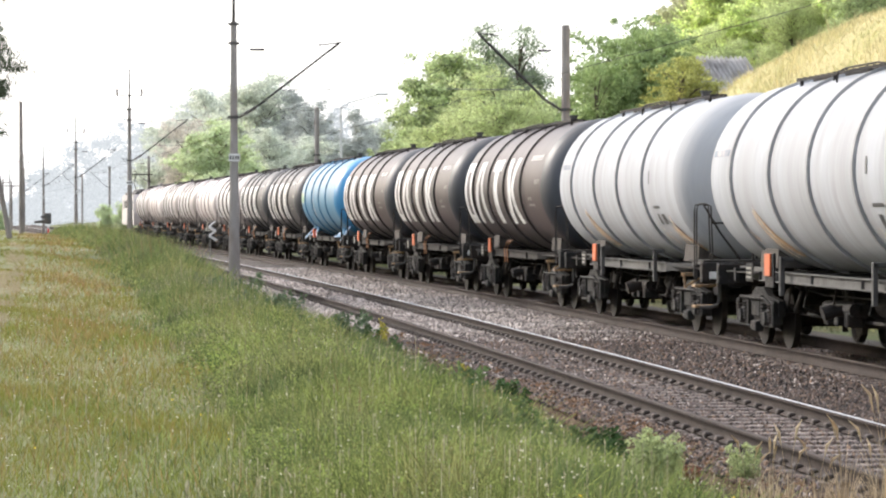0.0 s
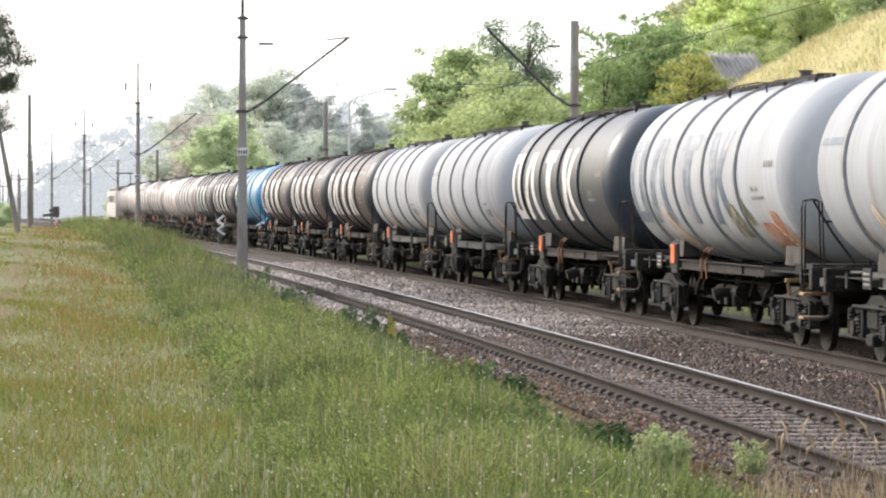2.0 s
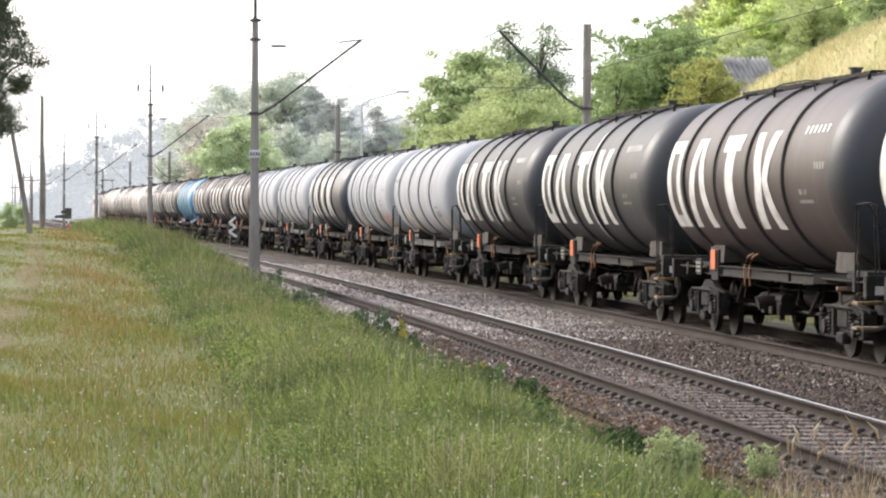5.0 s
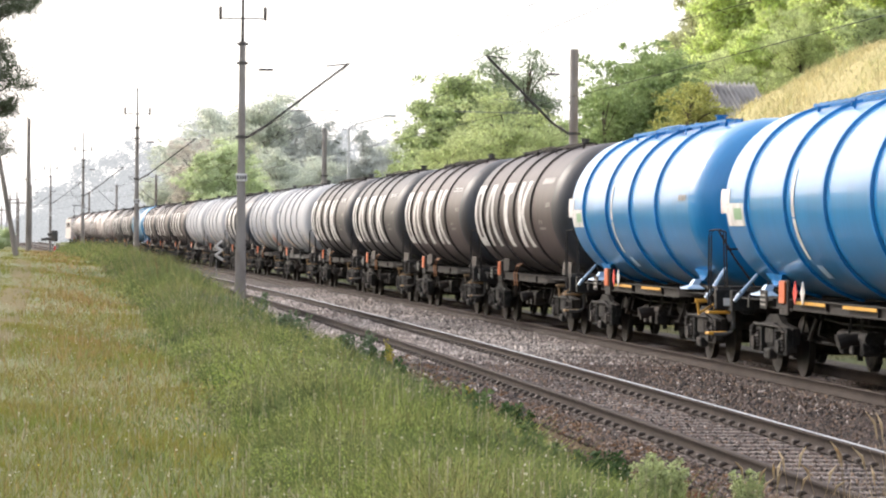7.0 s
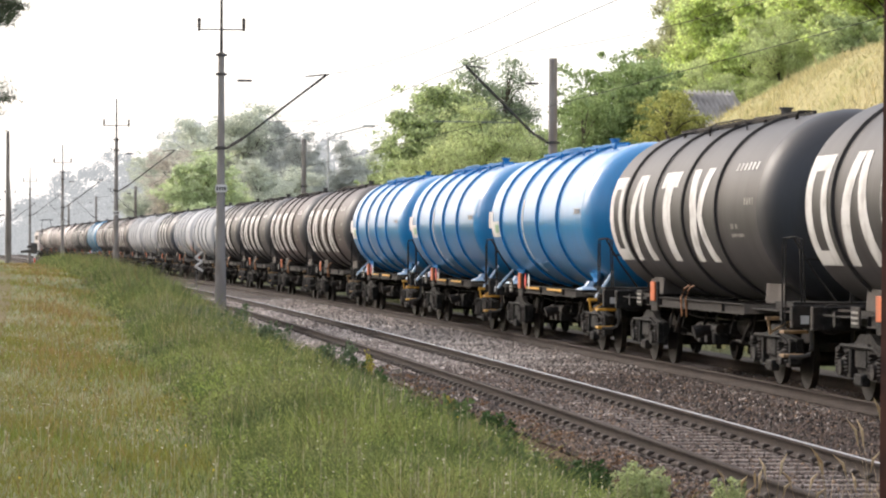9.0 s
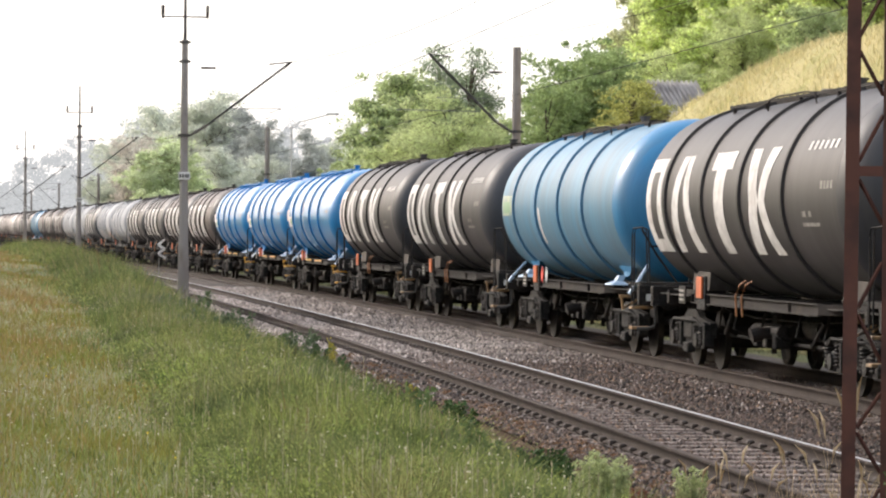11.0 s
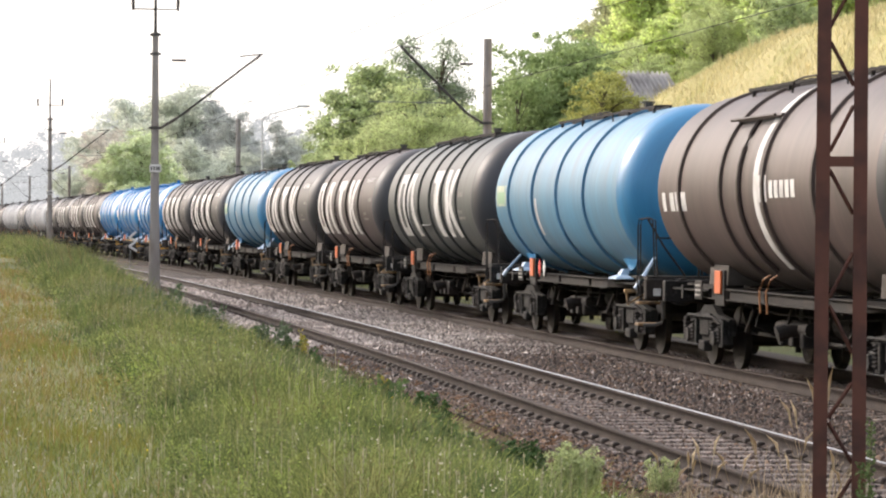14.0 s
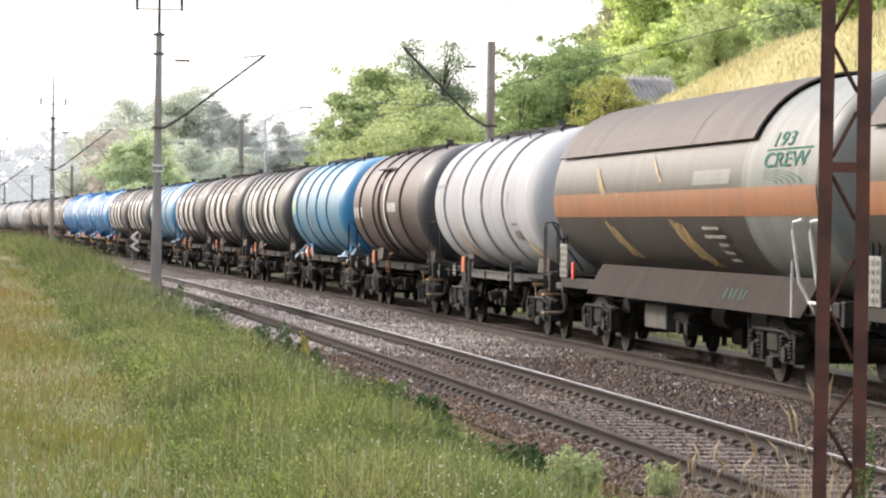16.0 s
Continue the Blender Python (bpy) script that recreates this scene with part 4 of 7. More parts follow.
def bars(parent, spans, phi1, phi0, mat, name="small_mark", label="", r=TANK_R + 0.008):
    """Unreadable lettering as short plain bars."""
    for d0, d1 in spans:
        b = BM()
        strip(b, (d0, d1), (d0, d1), phi1, phi0, r, max(2, math.ceil(abs(phi1 - phi0) / 4)))
        ob = part(name, b, mat, parent, label)
    return ob


def glint_streaks(parent, d, drift, hi, lo, wide):
    """A warm reflection painted down the shell: ragged pale streaks with orange and dark red ones between."""
    rng = random.Random(int(d * 100))
    for k in range(9):
        u = (k + 0.5) / 9
        w = wide / 9 * rng.uniform(0.7, 1.7)
        a = d + wide * (u - 0.5) * 0.5
        e = d + drift + wide * (u - 0.5) * 1.5
        top = hi - rng.uniform(0, 13) - 10 * abs(u - 0.5)
        low = lo + rng.uniform(0, 12)
        b = BM()
        strip(b, (a, a + 0.4 * w), (e, e + 1.5 * w), top, low, TANK_R + 0.010 + 0.0006 * k, 6)
        part("stain", b, P[("orange_stain", "cream_stain", "orange_stain", "cream_stain", "cream_stain", "red_stain", "cream_stain", "orange_stain", "orange_stain")[k]], parent, "warm reflection painted as a streak on the shell")


def dish_profile(y, s, depth=0.75, n=7, r=TANK_R):
    out = []
    for k in range(n + 1):
        a = math.pi / 2 * k / n
        out.append((y + s * depth * math.sin(a) ** 1.0, r * math.cos(a) ** 0.62 if k < n else 0.0))
    return out


def flared_leg(e, y):
    """A leg on side e that widens upwards into the tank's shell."""
    b = BM()
    rows = []
    for u in (0.0, 0.2, 0.45, 0.7, 1.0):
        a = radians(-62 + 13 * u)
        r = TANK_R + 0.012
        wide = 0.09 + 0.52 * u ** 1.7
        on = Vector((e * r * math.cos(a), 0, TANK_Z + r * math.sin(a)))
        foot = Vector((e * 1.07, 0, 1.33))
        c = foot.lerp(on, u ** 0.8)
        rows.append([b.verts.new((c.x + k * e, y + w * wide, c.z)) for k, w in ((0.03, -1), (0.05, 0), (0.03, 1), (-0.07, 1), (-0.07, -1))])
    for q, w in zip(rows, rows[1:]):
        for i in range(5):
            j = (i + 1) % 5
            b.faces.new((q[i], q[j], w[j], w[i]))
    b.faces.new(rows[0][::-1])
    b.faces.new(rows[-1])
    bmesh.ops.recalc_face_normals(b, faces=b.faces)
    return b


def tank_wagon(m, shell, cap, label, marks=None, mark_mat=None, hoop=None, pale=False, braces=None, longer=0.0, rings=(2.2, 5.0, 7.6, 10.3), starts=(0.6, 2.35, 5.47, 7.85), category="tank wagon"):
    """A bogie tank wagon with its running gear; +y is its way of travel."""
    t = root("tank_wagon", m, label=label, category=category, group="tank wagons of the train")
    b = BM()
    lathe_y(b, [(NEAR_END - longer, TANK_R), (FAR_END, TANK_R)], 64, TANK_Z)
    tank = part("tank", b, P[shell], t, smooth=True)
    for y, s in ((FAR_END, 1), (NEAR_END - longer, -1)):
        b = BM()
        lathe_y(b, dish_profile(y, s), 48, TANK_Z)
        part("tank_end", b, P[cap], t, "rounded tank end", smooth=True)
    for d in rings:
        b = BM()
        y = REF - d
        lathe_y(b, [(y - 0.06, TANK_R - 0.01), (y - 0.05, TANK_R + 0.045), (y + 0.05, TANK_R + 0.045), (y + 0.06, TANK_R - 0.01)], 64, TANK_Z)
        part("band", b, P[shell + "_band"], t, "darker raised ring round the tank")
    if braces:
        for y in (5.45, -4.55):
            for e in (-1, 1):
                part("saddle_leg", flared_leg(e, y), P[shell + "_band"] if shell == "blue" else P["light_blue_end"], t, "blue leg widening into the tank")
                b = BM()
                rings_at = []
                for half, x0, x1, z in ((0.36, 1.00, 1.30, 1.205), (0.33, 1.01, 1.29, 1.225), (0.14, 1.05, 1.18, 1.275), (0.10, 1.00, 1.12, 1.37)):
                    rings_at.append([b.verts.new((e * x, y + w * half, z)) for x, w in ((x0, -1), (x1, -1), (x1, 1), (x0, 1))])
                for q, w in zip(rings_at, rings_at[1:]):
                    for i in range(4):
                        b.faces.new((q[i], q[(i + 1) % 4], w[(i + 1) % 4], w[i]))
                b.faces.new(rings_at[0][::-1])
                b.faces.new(rings_at[-1])
                bmesh.ops.recalc_face_normals(b, faces=b.faces)
                part("leg_foot", b, P["brace"], t, "pale blue foot of a tank leg")
        for y0, y1, z1 in ((-6.55, -6.25, 1.58), (6.95, 7.1, 1.50)):
            for e in (-1, 1):
                b = BM()
                tube(b, [(e * 1.20, y0, 1.22), (e * 0.92, y1, z1)], 0.034, 8, 0.028)
                tube(b, [(e * 1.22, y0, 1.20), (e * 1.31, y0, 1.08)], 0.04, 8, 0.03)
                part("brace", b, P["brace"], t, "light blue sloping tank brace")
    for y in () if braces else (4.9, -4.75 - longer):
        b = BM()
        lo, hi = [], []
        xs = [-0.95 + 1.90 * k / 12 for k in range(13)]
        for yy, lst in ((y - 0.62, lo), (y + 0.62, hi)):
            lst += [b.verts.new((x, yy, TANK_Z - math.sqrt((TANK_R + 0.01) ** 2 - x * x))) for x in xs]
            lst += [b.verts.new((x, yy, 1.23)) for x in (0.97, -0.97)]
        b.faces.new(lo)
        b.faces.new(hi[::-1])
        for i in range(len(lo)):
            j = (i + 1) % len(lo)
            b.faces.new((lo[i], hi[i], hi[j], lo[j]))
        bmesh.ops.recalc_face_normals(b, faces=b.faces)
        part("saddle", b, P["saddle"], t, "dust-covered brown-grey steel saddle carrying the tank")
    stretch = pose(0, -longer / 2, 0) @ Matrix.Diagonal((1, 1 + longer / 14.6, 1, 1))
    rear = pose(0, -longer, 0)
    for s in (-1, 1):
        end = s * 7.3 - (longer if s < 0 else 0)
        part("side_sill", F["side_sill_pale" if pale else "side_sill"], None, t, at=stretch @ pose(s * 1.27, 0, 0, 0, 0, 0 if s < 0 else 180))
        part("headstock", F["headstock"], None, t, at=pose(0, end, 0, 0, 0, 0 if s > 0 else 180))
        for x in (-0.875, 0.875):
            part("buffer", F["buffer"], None, t, at=pose(x, end, 1.06, 0, 0, 0 if s > 0 else 180))
        bogie(t, s * 5.2 - (longer if s < 0 else 0))
        part("air_hose", F["air_hose"], None, t, at=pose(-0.45, end + s * 0.12, 0, 0, 0, 0 if s > 0 else 180))
    for n in ("brake_gear", "rigging", "outlet", "board_post", "data_plate"):
        part(F[n].name.split(".")[0], F[n], None, t)
    part("centre_sill", F["centre_sill"], None, t, at=stretch)
    for n in ("platform", "handrail", "ladder"):
        part(n, F[n], None, t, at=rear)
    for n in ("walkway", "top_rail", "manhole", "vent"):
        me = F[n]
        if shell == "blue":
            me = F[n].copy()
            me.materials[0] = P["blue_band"]
        part(F[n].name.split(".")[0], me, None, t, at=pose(0, 0, -0.055))
    for k in range(3):
        part("data_mark", F["data_mark"], None, t, "unreadable white data bar", at=pose(0, 0, 0.07 * k))
    for key in ("step", "step_right"):
        for z in (0.0, 0.34):
            part("step", F[key if shell == "blue" else key + "_dark"], None, t, "yellow painted step" if shell == "blue" else "worn orange painted step", at=rear @ pose(0, 0, z))
        part("step_bracket", F[key + ("_bracket" if shell == "blue" else "_bracket_dark")], None, t, "yellow painted bracket" if shell == "blue" else "worn orange painted bracket", at=rear)
        part("step_pipe", F[key + "_pipe"], None, t, "bent grey pipe holding the steps", at=rear)
    part("warning_board", F["board"], None, t, "orange warning board")
    if braces:
        part("diamond_plate", F["diamond_red"], None, t, "red diamond plate")
        part("diamond_plate", F["diamond"], None, t, "white diamond plate", at=pose(0, -0.50, 0))
        for y in (1.5, -1.5) if shell == "blue" else ():
            b = BM()
            box(b, -1.325, -1.318, y - 0.95, y + 0.95, 1.135, 1.18)
            part("yellow_stripe", b, P["yellow"], t)
    elif pale:
        for y in (REF - 5.4, REF - 11.0):
            b = BM()
            box(b, -1.40, -1.33, y - 0.05, y + 0.05, 0.86, 1.42, 0.01)
            box(b, -1.40, -1.20, y - 0.05, y + 0.05, 1.36, 1.43, 0.01)
            part("bracket", b, P["frame_pale"], t)
    else:
        part("valve_lever", F["hook"], None, t, "orange valve lever", at=pose(0, 0.6, 0))
        part("valve_lever", F["hook"], None, t, "orange valve lever", at=pose(0, 0.2, 0))
    if marks == "big":
        big_marks(t, mark_mat or P["mark"], starts)
        if hoop:
            b = BM()
            strip(b, (hoop, hoop + 0.3), (hoop, hoop + 0.3), 80, -62, n=24)
            part("painted_line", b, mark_mat or P["mark"], t, "white painted hoop line")
        if shell in ("brown", "grey"):
            bars(t, [(11.3 + 0.28 * k, 11.43 + 0.28 * k) for k in range(6)], 28, 23, P["mark"])
        bars(t, [(11.3 + longer, 12.2 + longer)], -15, -17, P["mark_dull"])
        bars(t, [(11.35 + longer, 11.55 + longer), (11.7 + longer, 11.85 + longer)], -9, -12, P["mark_dull"])
    elif marks == "plain":
        bars(t, [(10.9, 11.0)], 6, -3, P["mark_dark"])
        bars(t, [(11.0, 11.6)], -18, -20, P["mark_dark"])
        bars(t, [(11.1, 11.3), (11.5, 11.8)], -24, -32, P["mark_dark"])
        bars(t, [(0.7, 1.9)], 16, 12, P["mark_blue"])
    elif marks == "blue":
        lab = bars(t, [(0.68, 1.98)], -1, -15, P["mark"], "label_panel", "white square label panel")
        bars(t, [(0.22, 0.92)], 8, -7, P["mark"], "label_panel", "white label panel")
        b = BM()
        strip(b, (1.25, 1.85), (1.25, 1.85), -4, -11, TANK_R + 0.014, 3)
        part("label_field", b, P["green_label"], lab, "green printed field")
        bars(t, [(5.42, 5.60)], 17, -10, P["mark"], "gauge_mark", "white level mark")
        bars(t, [(5.42, 5.60)], -11, -36, P["mark"], "gauge_mark", "white level mark")
        bars(t, [(5.6, 6.0)], -40, -50, P["brace"], "gauge_mark", "white level mark")
    elif marks == "faded":
        lab = bars(t, [(0.75, 1.95)], 9, -7, P["faded_panel"], "label_panel", "faded yellowish label panel")
        b = BM()
        strip(b, (0.85, 1.8), (0.85, 1.8), 4, -5, TANK_R + 0.014, 3)
        part("label_field", b, P["green_label"], lab, "green printed field")
        bars(t, [(5.25, 5.45)], -2, -30, P["mark"], "gauge_mark", "worn white level mark")
    elif marks == "two":
        bars(t, [(0.9, 1.15), (1.45, 1.75), (1.85, 2.1), (2.2, 2.6)], -2, -13, P["mark"], "painted_mark", "white painted bars")
        bars(t, [(7.3, 7.75)], 5, -9, P["mark"], "painted_mark", "white painted bar")
        bars(t, [(7.9 + 0.3 * k, 8.12 + 0.3 * k) for k in range(5)], 2, -7, P["mark"], "painted_mark", "white painted bars")
        b = BM()
        strip(b, (7.0, 7.3), (7.0, 7.3), 75, -50, n=18)
        part("painted_line", b, P["mark"], t, "white painted hoop line")
    b = BM()
    box(b, -1.18, -1.06, -7.415, -7.40, 0.98, 1.10)
    part("tail_plate", b, P["mark"], t, "small white plate on the buffer beam", at=rear)
    if len(rings) > 4:
        b = BM()
        tube(b, [arc_point(6.25, -22, TANK_R + 0.05), arc_point(7.95, -22, TANK_R + 0.05)], 0.022, 6)
        tube(b, [arc_point(6.25, -7 - 4 * k, TANK_R + 0.04) for k in range(5)], 0.03, 6)
        part("foothold", b, P["green_grey_band"], t, "dark foothold between two rings")
    if marks == "two":
        # a small step bracket between two rings
        b = BM()
        pa, pb = arc_point(5.0, 38, TANK_R + 0.05), arc_point(7.6, 38, TANK_R + 0.05)
        tube(b, [pa, pb], 0.035, 6)
        tube(b, [tuple(np.array(pa) + (-0.12, 0, 0)), tuple(np.array(pb) + (-0.12, 0, 0))], 0.025, 6)
        tube(b, [arc_point(6.2, 38 - 9 * k, TANK_R + 0.03) for k in range(11)], 0.035, 6)
        part("foothold", b, P["vtg_band"], t, "brown foothold between two rings")
    if shell == "white":
        for d, drift, hi, lo, wide in ((3.40, 0.75, -17, -62, 0.62), (12.1, 0.55, -22, -56, 0.80), (1.9, 0.7, -22, -52, 0.14), (10.7, 0.7, -24, -50, 0.12)):
            glint_streaks(t, d, drift, hi, lo, wide)
    if shell == "white" and marks == "big":
        for d, w, hi, lo, paint, words in ((11.0, 1.4, -32, -54, "graffiti_red", "faded orange-red graffiti"), (12.0, 0.8, -24, -46, "graffiti_red", "faded orange-red graffiti"),
                                           (8.9, 1.0, -20, -44, "graffiti_olive", "dark olive graffiti"), (10.0, 0.5, -14, -34, "graffiti_olive", "dark olive graffiti")):
            b = BM()
            strip(b, (d + 0.25 * w, d + 0.75 * w), (d + 0.2, d + w + 0.5), hi, lo, TANK_R + 0.012, 6)
            part("graffiti", b, P[paint], t, words)
    # numbers at the near end, as bars on the rounded end
    if marks in ("big", "blue"):
        bars(t, [(12.4 + 0.18 * k, 12.52 + 0.18 * k) for k in range(4)], 6, 2, P["mark_dull"])
    return t


def gas_wagon(m, label):
    """A long gas tank wagon with a sun shield and an orange stripe."""
    t = root("gas_tank_wagon", m, label=label, category="tank wagon", group="tank wagons of the train")
    R, Z = 1.5, 2.72
    ref, y1, y0 = 9.6, 8.9, -10.3
    b = BM()
    lathe_y(b, [(-6.15, R), (y1, R)], 64, Z)
    part("tank", b, P["lpg"], t, smooth=True)
    b = BM()
    lathe_y(b, [(-6.15, R + 0.004), (y0, R + 0.004)], 64, Z)
    part("tank_section", b, P["lpg_end"], t, "pale grey end section of the tank", smooth=True)
    for y, s in ((y1, 1), (y0, -1)):
        b = BM()
        lathe_y(b, dish_profile(y, s, 0.55, 7, R), 48, Z)
        part("tank_end", b, P["lpg_end"], t, "pale grey rounded tank end", smooth=True)
    b = BM()
    strip(b, (0.7 - ref + REF, 19.9 - ref + REF), (0.7 - ref + REF, 19.9 - ref + REF), -1, -16, R + 0.010, 6, Z)
    part("stripe", b, P["stripe"], t, "orange painted stripe along the tank")
    # shield over the top, in three plates
    for ya, yb in ((8.7, 5.2), (5.17, -2.55), (-2.58, -6.6)):
        b = BM()
        n = 20
        rows = []
        for r in (R + 0.05, R + 0.08):
            for y in (ya, yb):
                rows.append([b.verts.new((-r * math.cos(radians(24 + 132 * k / n)), y, Z + r * math.sin(radians(24 + 132 * k / n)))) for k in range(n + 1)])
        for k in range(n):
            b.faces.new((rows[0][k], rows[0][k + 1], rows[1][k + 1], rows[1][k]))
            b.faces.new((rows[2][k], rows[3][k], rows[3][k + 1], rows[2][k + 1]))
            b.faces.new((rows[0][k], rows[2][k], rows[2][k + 1], rows[0][k + 1]))
            b.faces.new((rows[1][k], rows[1][k + 1], rows[3][k + 1], rows[3][k]))
        for k in (0, n):
            b.faces.new((rows[0][k], rows[1][k], rows[3][k], rows[2][k]))
        bmesh.ops.recalc_face_normals(b, faces=b.faces)
        part("sun_shield", b, P["shade"], t, "brown-grey sheet sun shield", smooth=False)
    b = BM()
    for s in (-1, 1):
        v = [b.verts.new((s * x, y, z)) for y in (5.7, -9.4) for x, z in ((1.18, 1.50), (1.46, 1.00), (1.43, 0.99), (1.15, 1.49))]
        for q in ((0, 1, 5, 4), (1, 2, 6, 5), (2, 3, 7, 6), (3, 0, 4, 7), (0, 3, 2, 1), (4, 5, 6, 7)):
            b.faces.new([v[i] for i in q])
    bmesh.ops.recalc_face_normals(b, faces=b.faces)
    part("skirt", b, P["skirt"], t, "sloping dirty side skirt")
    b = BM()
    box(b, -1.10, -0.5, 0.7, 2.4, 0.52, 0.92, 0.02)
    part("tool_box", b, P["frame_pale"], t)
    for s in (-1, 1):
        part("headstock", F["headstock"], None, t, at=pose(0, s * 10.0 - 0.9, 0, 0, 0, 0 if s > 0 else 180))
        for x in (-0.875, 0.875):
            part("buffer", F["buffer"], None, t, at=pose(x, s * 10.0 - 0.9, 1.06, 0, 0, 0 if s > 0 else 180))
        bogie(t, s * 6.5)
        b = BM()
        box(b, s * 1.27 - 0.06, s * 1.27 + 0.06, -10.85, 9.05, 1.04, 1.22, 0.01)
        part("side_sill", b, P["frame"], t)
    b = BM()
    for x in (-0.22, 0.22):
        box(b, x - 0.06, x + 0.06, -10.85, 9.05, 0.92, 1.22, 0.01)
    part("centre_sill", b, P["bogie"], t)
    part("brake_gear", F["brake_gear"], None, t)
    b = BM()
    for dy in (0.0, 0.9):
        tube(b, [(-1.30, -9.6 - dy, 1.05), (-1.50, -9.5 - dy, 1.45), (-1.57, -9.4 - dy, 2.1), (-1.57, -9.45 - dy, 2.22), (-1.50, -9.65 - dy, 2.25)], 0.024, 8)
    tube(b, [(-1.40, -9.6, 1.2), (-1.40, -10.5, 1.2)], 0.022, 8)
    tube(b, [(-1.52, -9.2, 1.0), (-1.52, -9.2, 1.72), (-1.50, -9.4, 1.78)], 0.02, 8)
    part("handrail", b, P["mark"], t, "white painted hand rails")
    b = BM()
    for dy in (0.0, 0.3):
        tube(b, [(-1.30, 8.6 + dy, 1.0), (-1.30, 8.6 + dy, 2.1), (-1.28, 8.55 + dy, 2.2), (-1.15, 8.4 + dy, 2.2), (-1.1, 8.3 + dy, 1.9)], 0.02, 8)
    part("handrail", b, P["bogie"], t)
    b = BM()
    box(b, -1.36, -1.33, 8.3, 9.0, 1.22, 1.82, 0.01)
    plate = part("data_plate", b, P["mark_dull"], t, "dirty white board with unreadable data bars")
    for k in range(5):
        for y in (8.37, 8.59, 8.81):
            b = BM()
            box(b, -1.368, -1.362, y, y + 0.12, 1.27 + 0.11 * k, 1.33 + 0.11 * k)
            part("data_mark", b, P["mark_dark"], plate)
    b = BM()
    box(b, -1.37, -1.34, 7.55, 7.75, 1.2, 1.5, 0.008)
    part("warning_board", b, P["red"], t, "red warning board")
    bars(t, [(12.6 - ref + REF, 15.0 - ref + REF)], 13, 4, P["lpg_end"], "blank_panel", "pale blank panel", r=R + 0.012)
    for k, (d0, d1) in enumerate(((12.9, 14.0), (12.9, 14.3), (13.6, 14.2), (13.7, 14.3), (13.8, 14.4))):
        bars(t, [(d0 - ref + REF, d1 - ref + REF)], -19 - 5 * k, -21 - 5 * k, P["mark_dull"], r=R + 0.012)
    # green graffiti on the pale end
    for text, d, phi, size in (("193", 17.15, 19.5, 0.29), ("CREW", 17.0, 8.5, 0.29)):
        cu = bpy.data.curves.new("graffiti", "FONT")
        cu.body, cu.size, cu.offset = text, size, 0.002
        tmp = bpy.data.objects.new("graffiti", cu)
        me0 = tmp.to_mesh()
        co = np.array([v.co[:] for v in me0.vertices])
        fs = [tuple(p.vertices) for p in me0.polygons]
        tmp.to_mesh_clear()
        bpy.data.objects.remove(tmp)
        vs = [arc_point(d - ref + REF + 2.9 * x, phi + math.degrees(yy / R), R + 0.016, Z) for x, yy, _ in co]
        part("graffiti", mesh_of("graffiti", vs, fs, P["tag_green"]), None, t, "green spray-painted graffiti lettering")
    b = BM()
    strip(b, (17.0 - ref + REF, 19.5 - ref + REF), (17.0 - ref + REF, 19.5 - ref + REF), 18.0, 17.2, R + 0.016, 1, Z)
    part("graffiti", b, P["tag_green"], t, "green spray-painted line")
    for k in range(5):
        b = BM()
        n = 10
        for i in range(n):
            a, c = 0.5 * math.pi * i / n, 0.5 * math.pi * (i + 1) / n
            q = [(a, 0.34 + 0.15 * k), (c, 0.34 + 0.15 * k), (c, 0.37 + 0.15 * k), (a, 0.37 + 0.15 * k)]
            b.faces.new([b.verts.new(arc_point(17.1 - ref + REF + 2.2 * r * math.cos(w), 0.0 + 7.5 * r * math.sin(w), R + 0.016, Z)) for w, r in q])
        part("graffiti", b, P["tag_green"], t, "green spray-painted arc")
    # yellowish highlights painted as streaks down the side
    for d, hi, lo, w in ((5.3, -19, -44, 0.25), (5.65, -22, -46, 0.4), (10.6, -18, -44, 0.3), (11.0, -20, -50, 0.5), (9.3, 20, 4, 0.14), (4.6, 16, -4, 0.3), (6.4, 0, -8, 0.2)):
        b = BM()
        q = d - ref + REF
        strip(b, (q, q + w), (q + 0.9, q + 0.95 + 1.4 * w), hi, lo, R + 0.012, 6, Z)
        part("rust_run", b, P["run"], t, "yellowish highlight painted as a streak on the tank")
    # short painted drawing on the skirt
    b = BM()
    for k in range(5):
        ya = -4.6 - 0.30 * k
        v = [b.verts.new(p) for p in ((-1.315, ya, 1.29), (-1.395, ya - 0.10 * (k % 2), 1.15), (-1.395, ya - 0.06 - 0.10 * (k % 2), 1.15), (-1.315, ya - 0.06, 1.29))]
        b.faces.new(v)
    part("graffiti", b, P["tag_green"], t, "green graffiti patch")
    return t


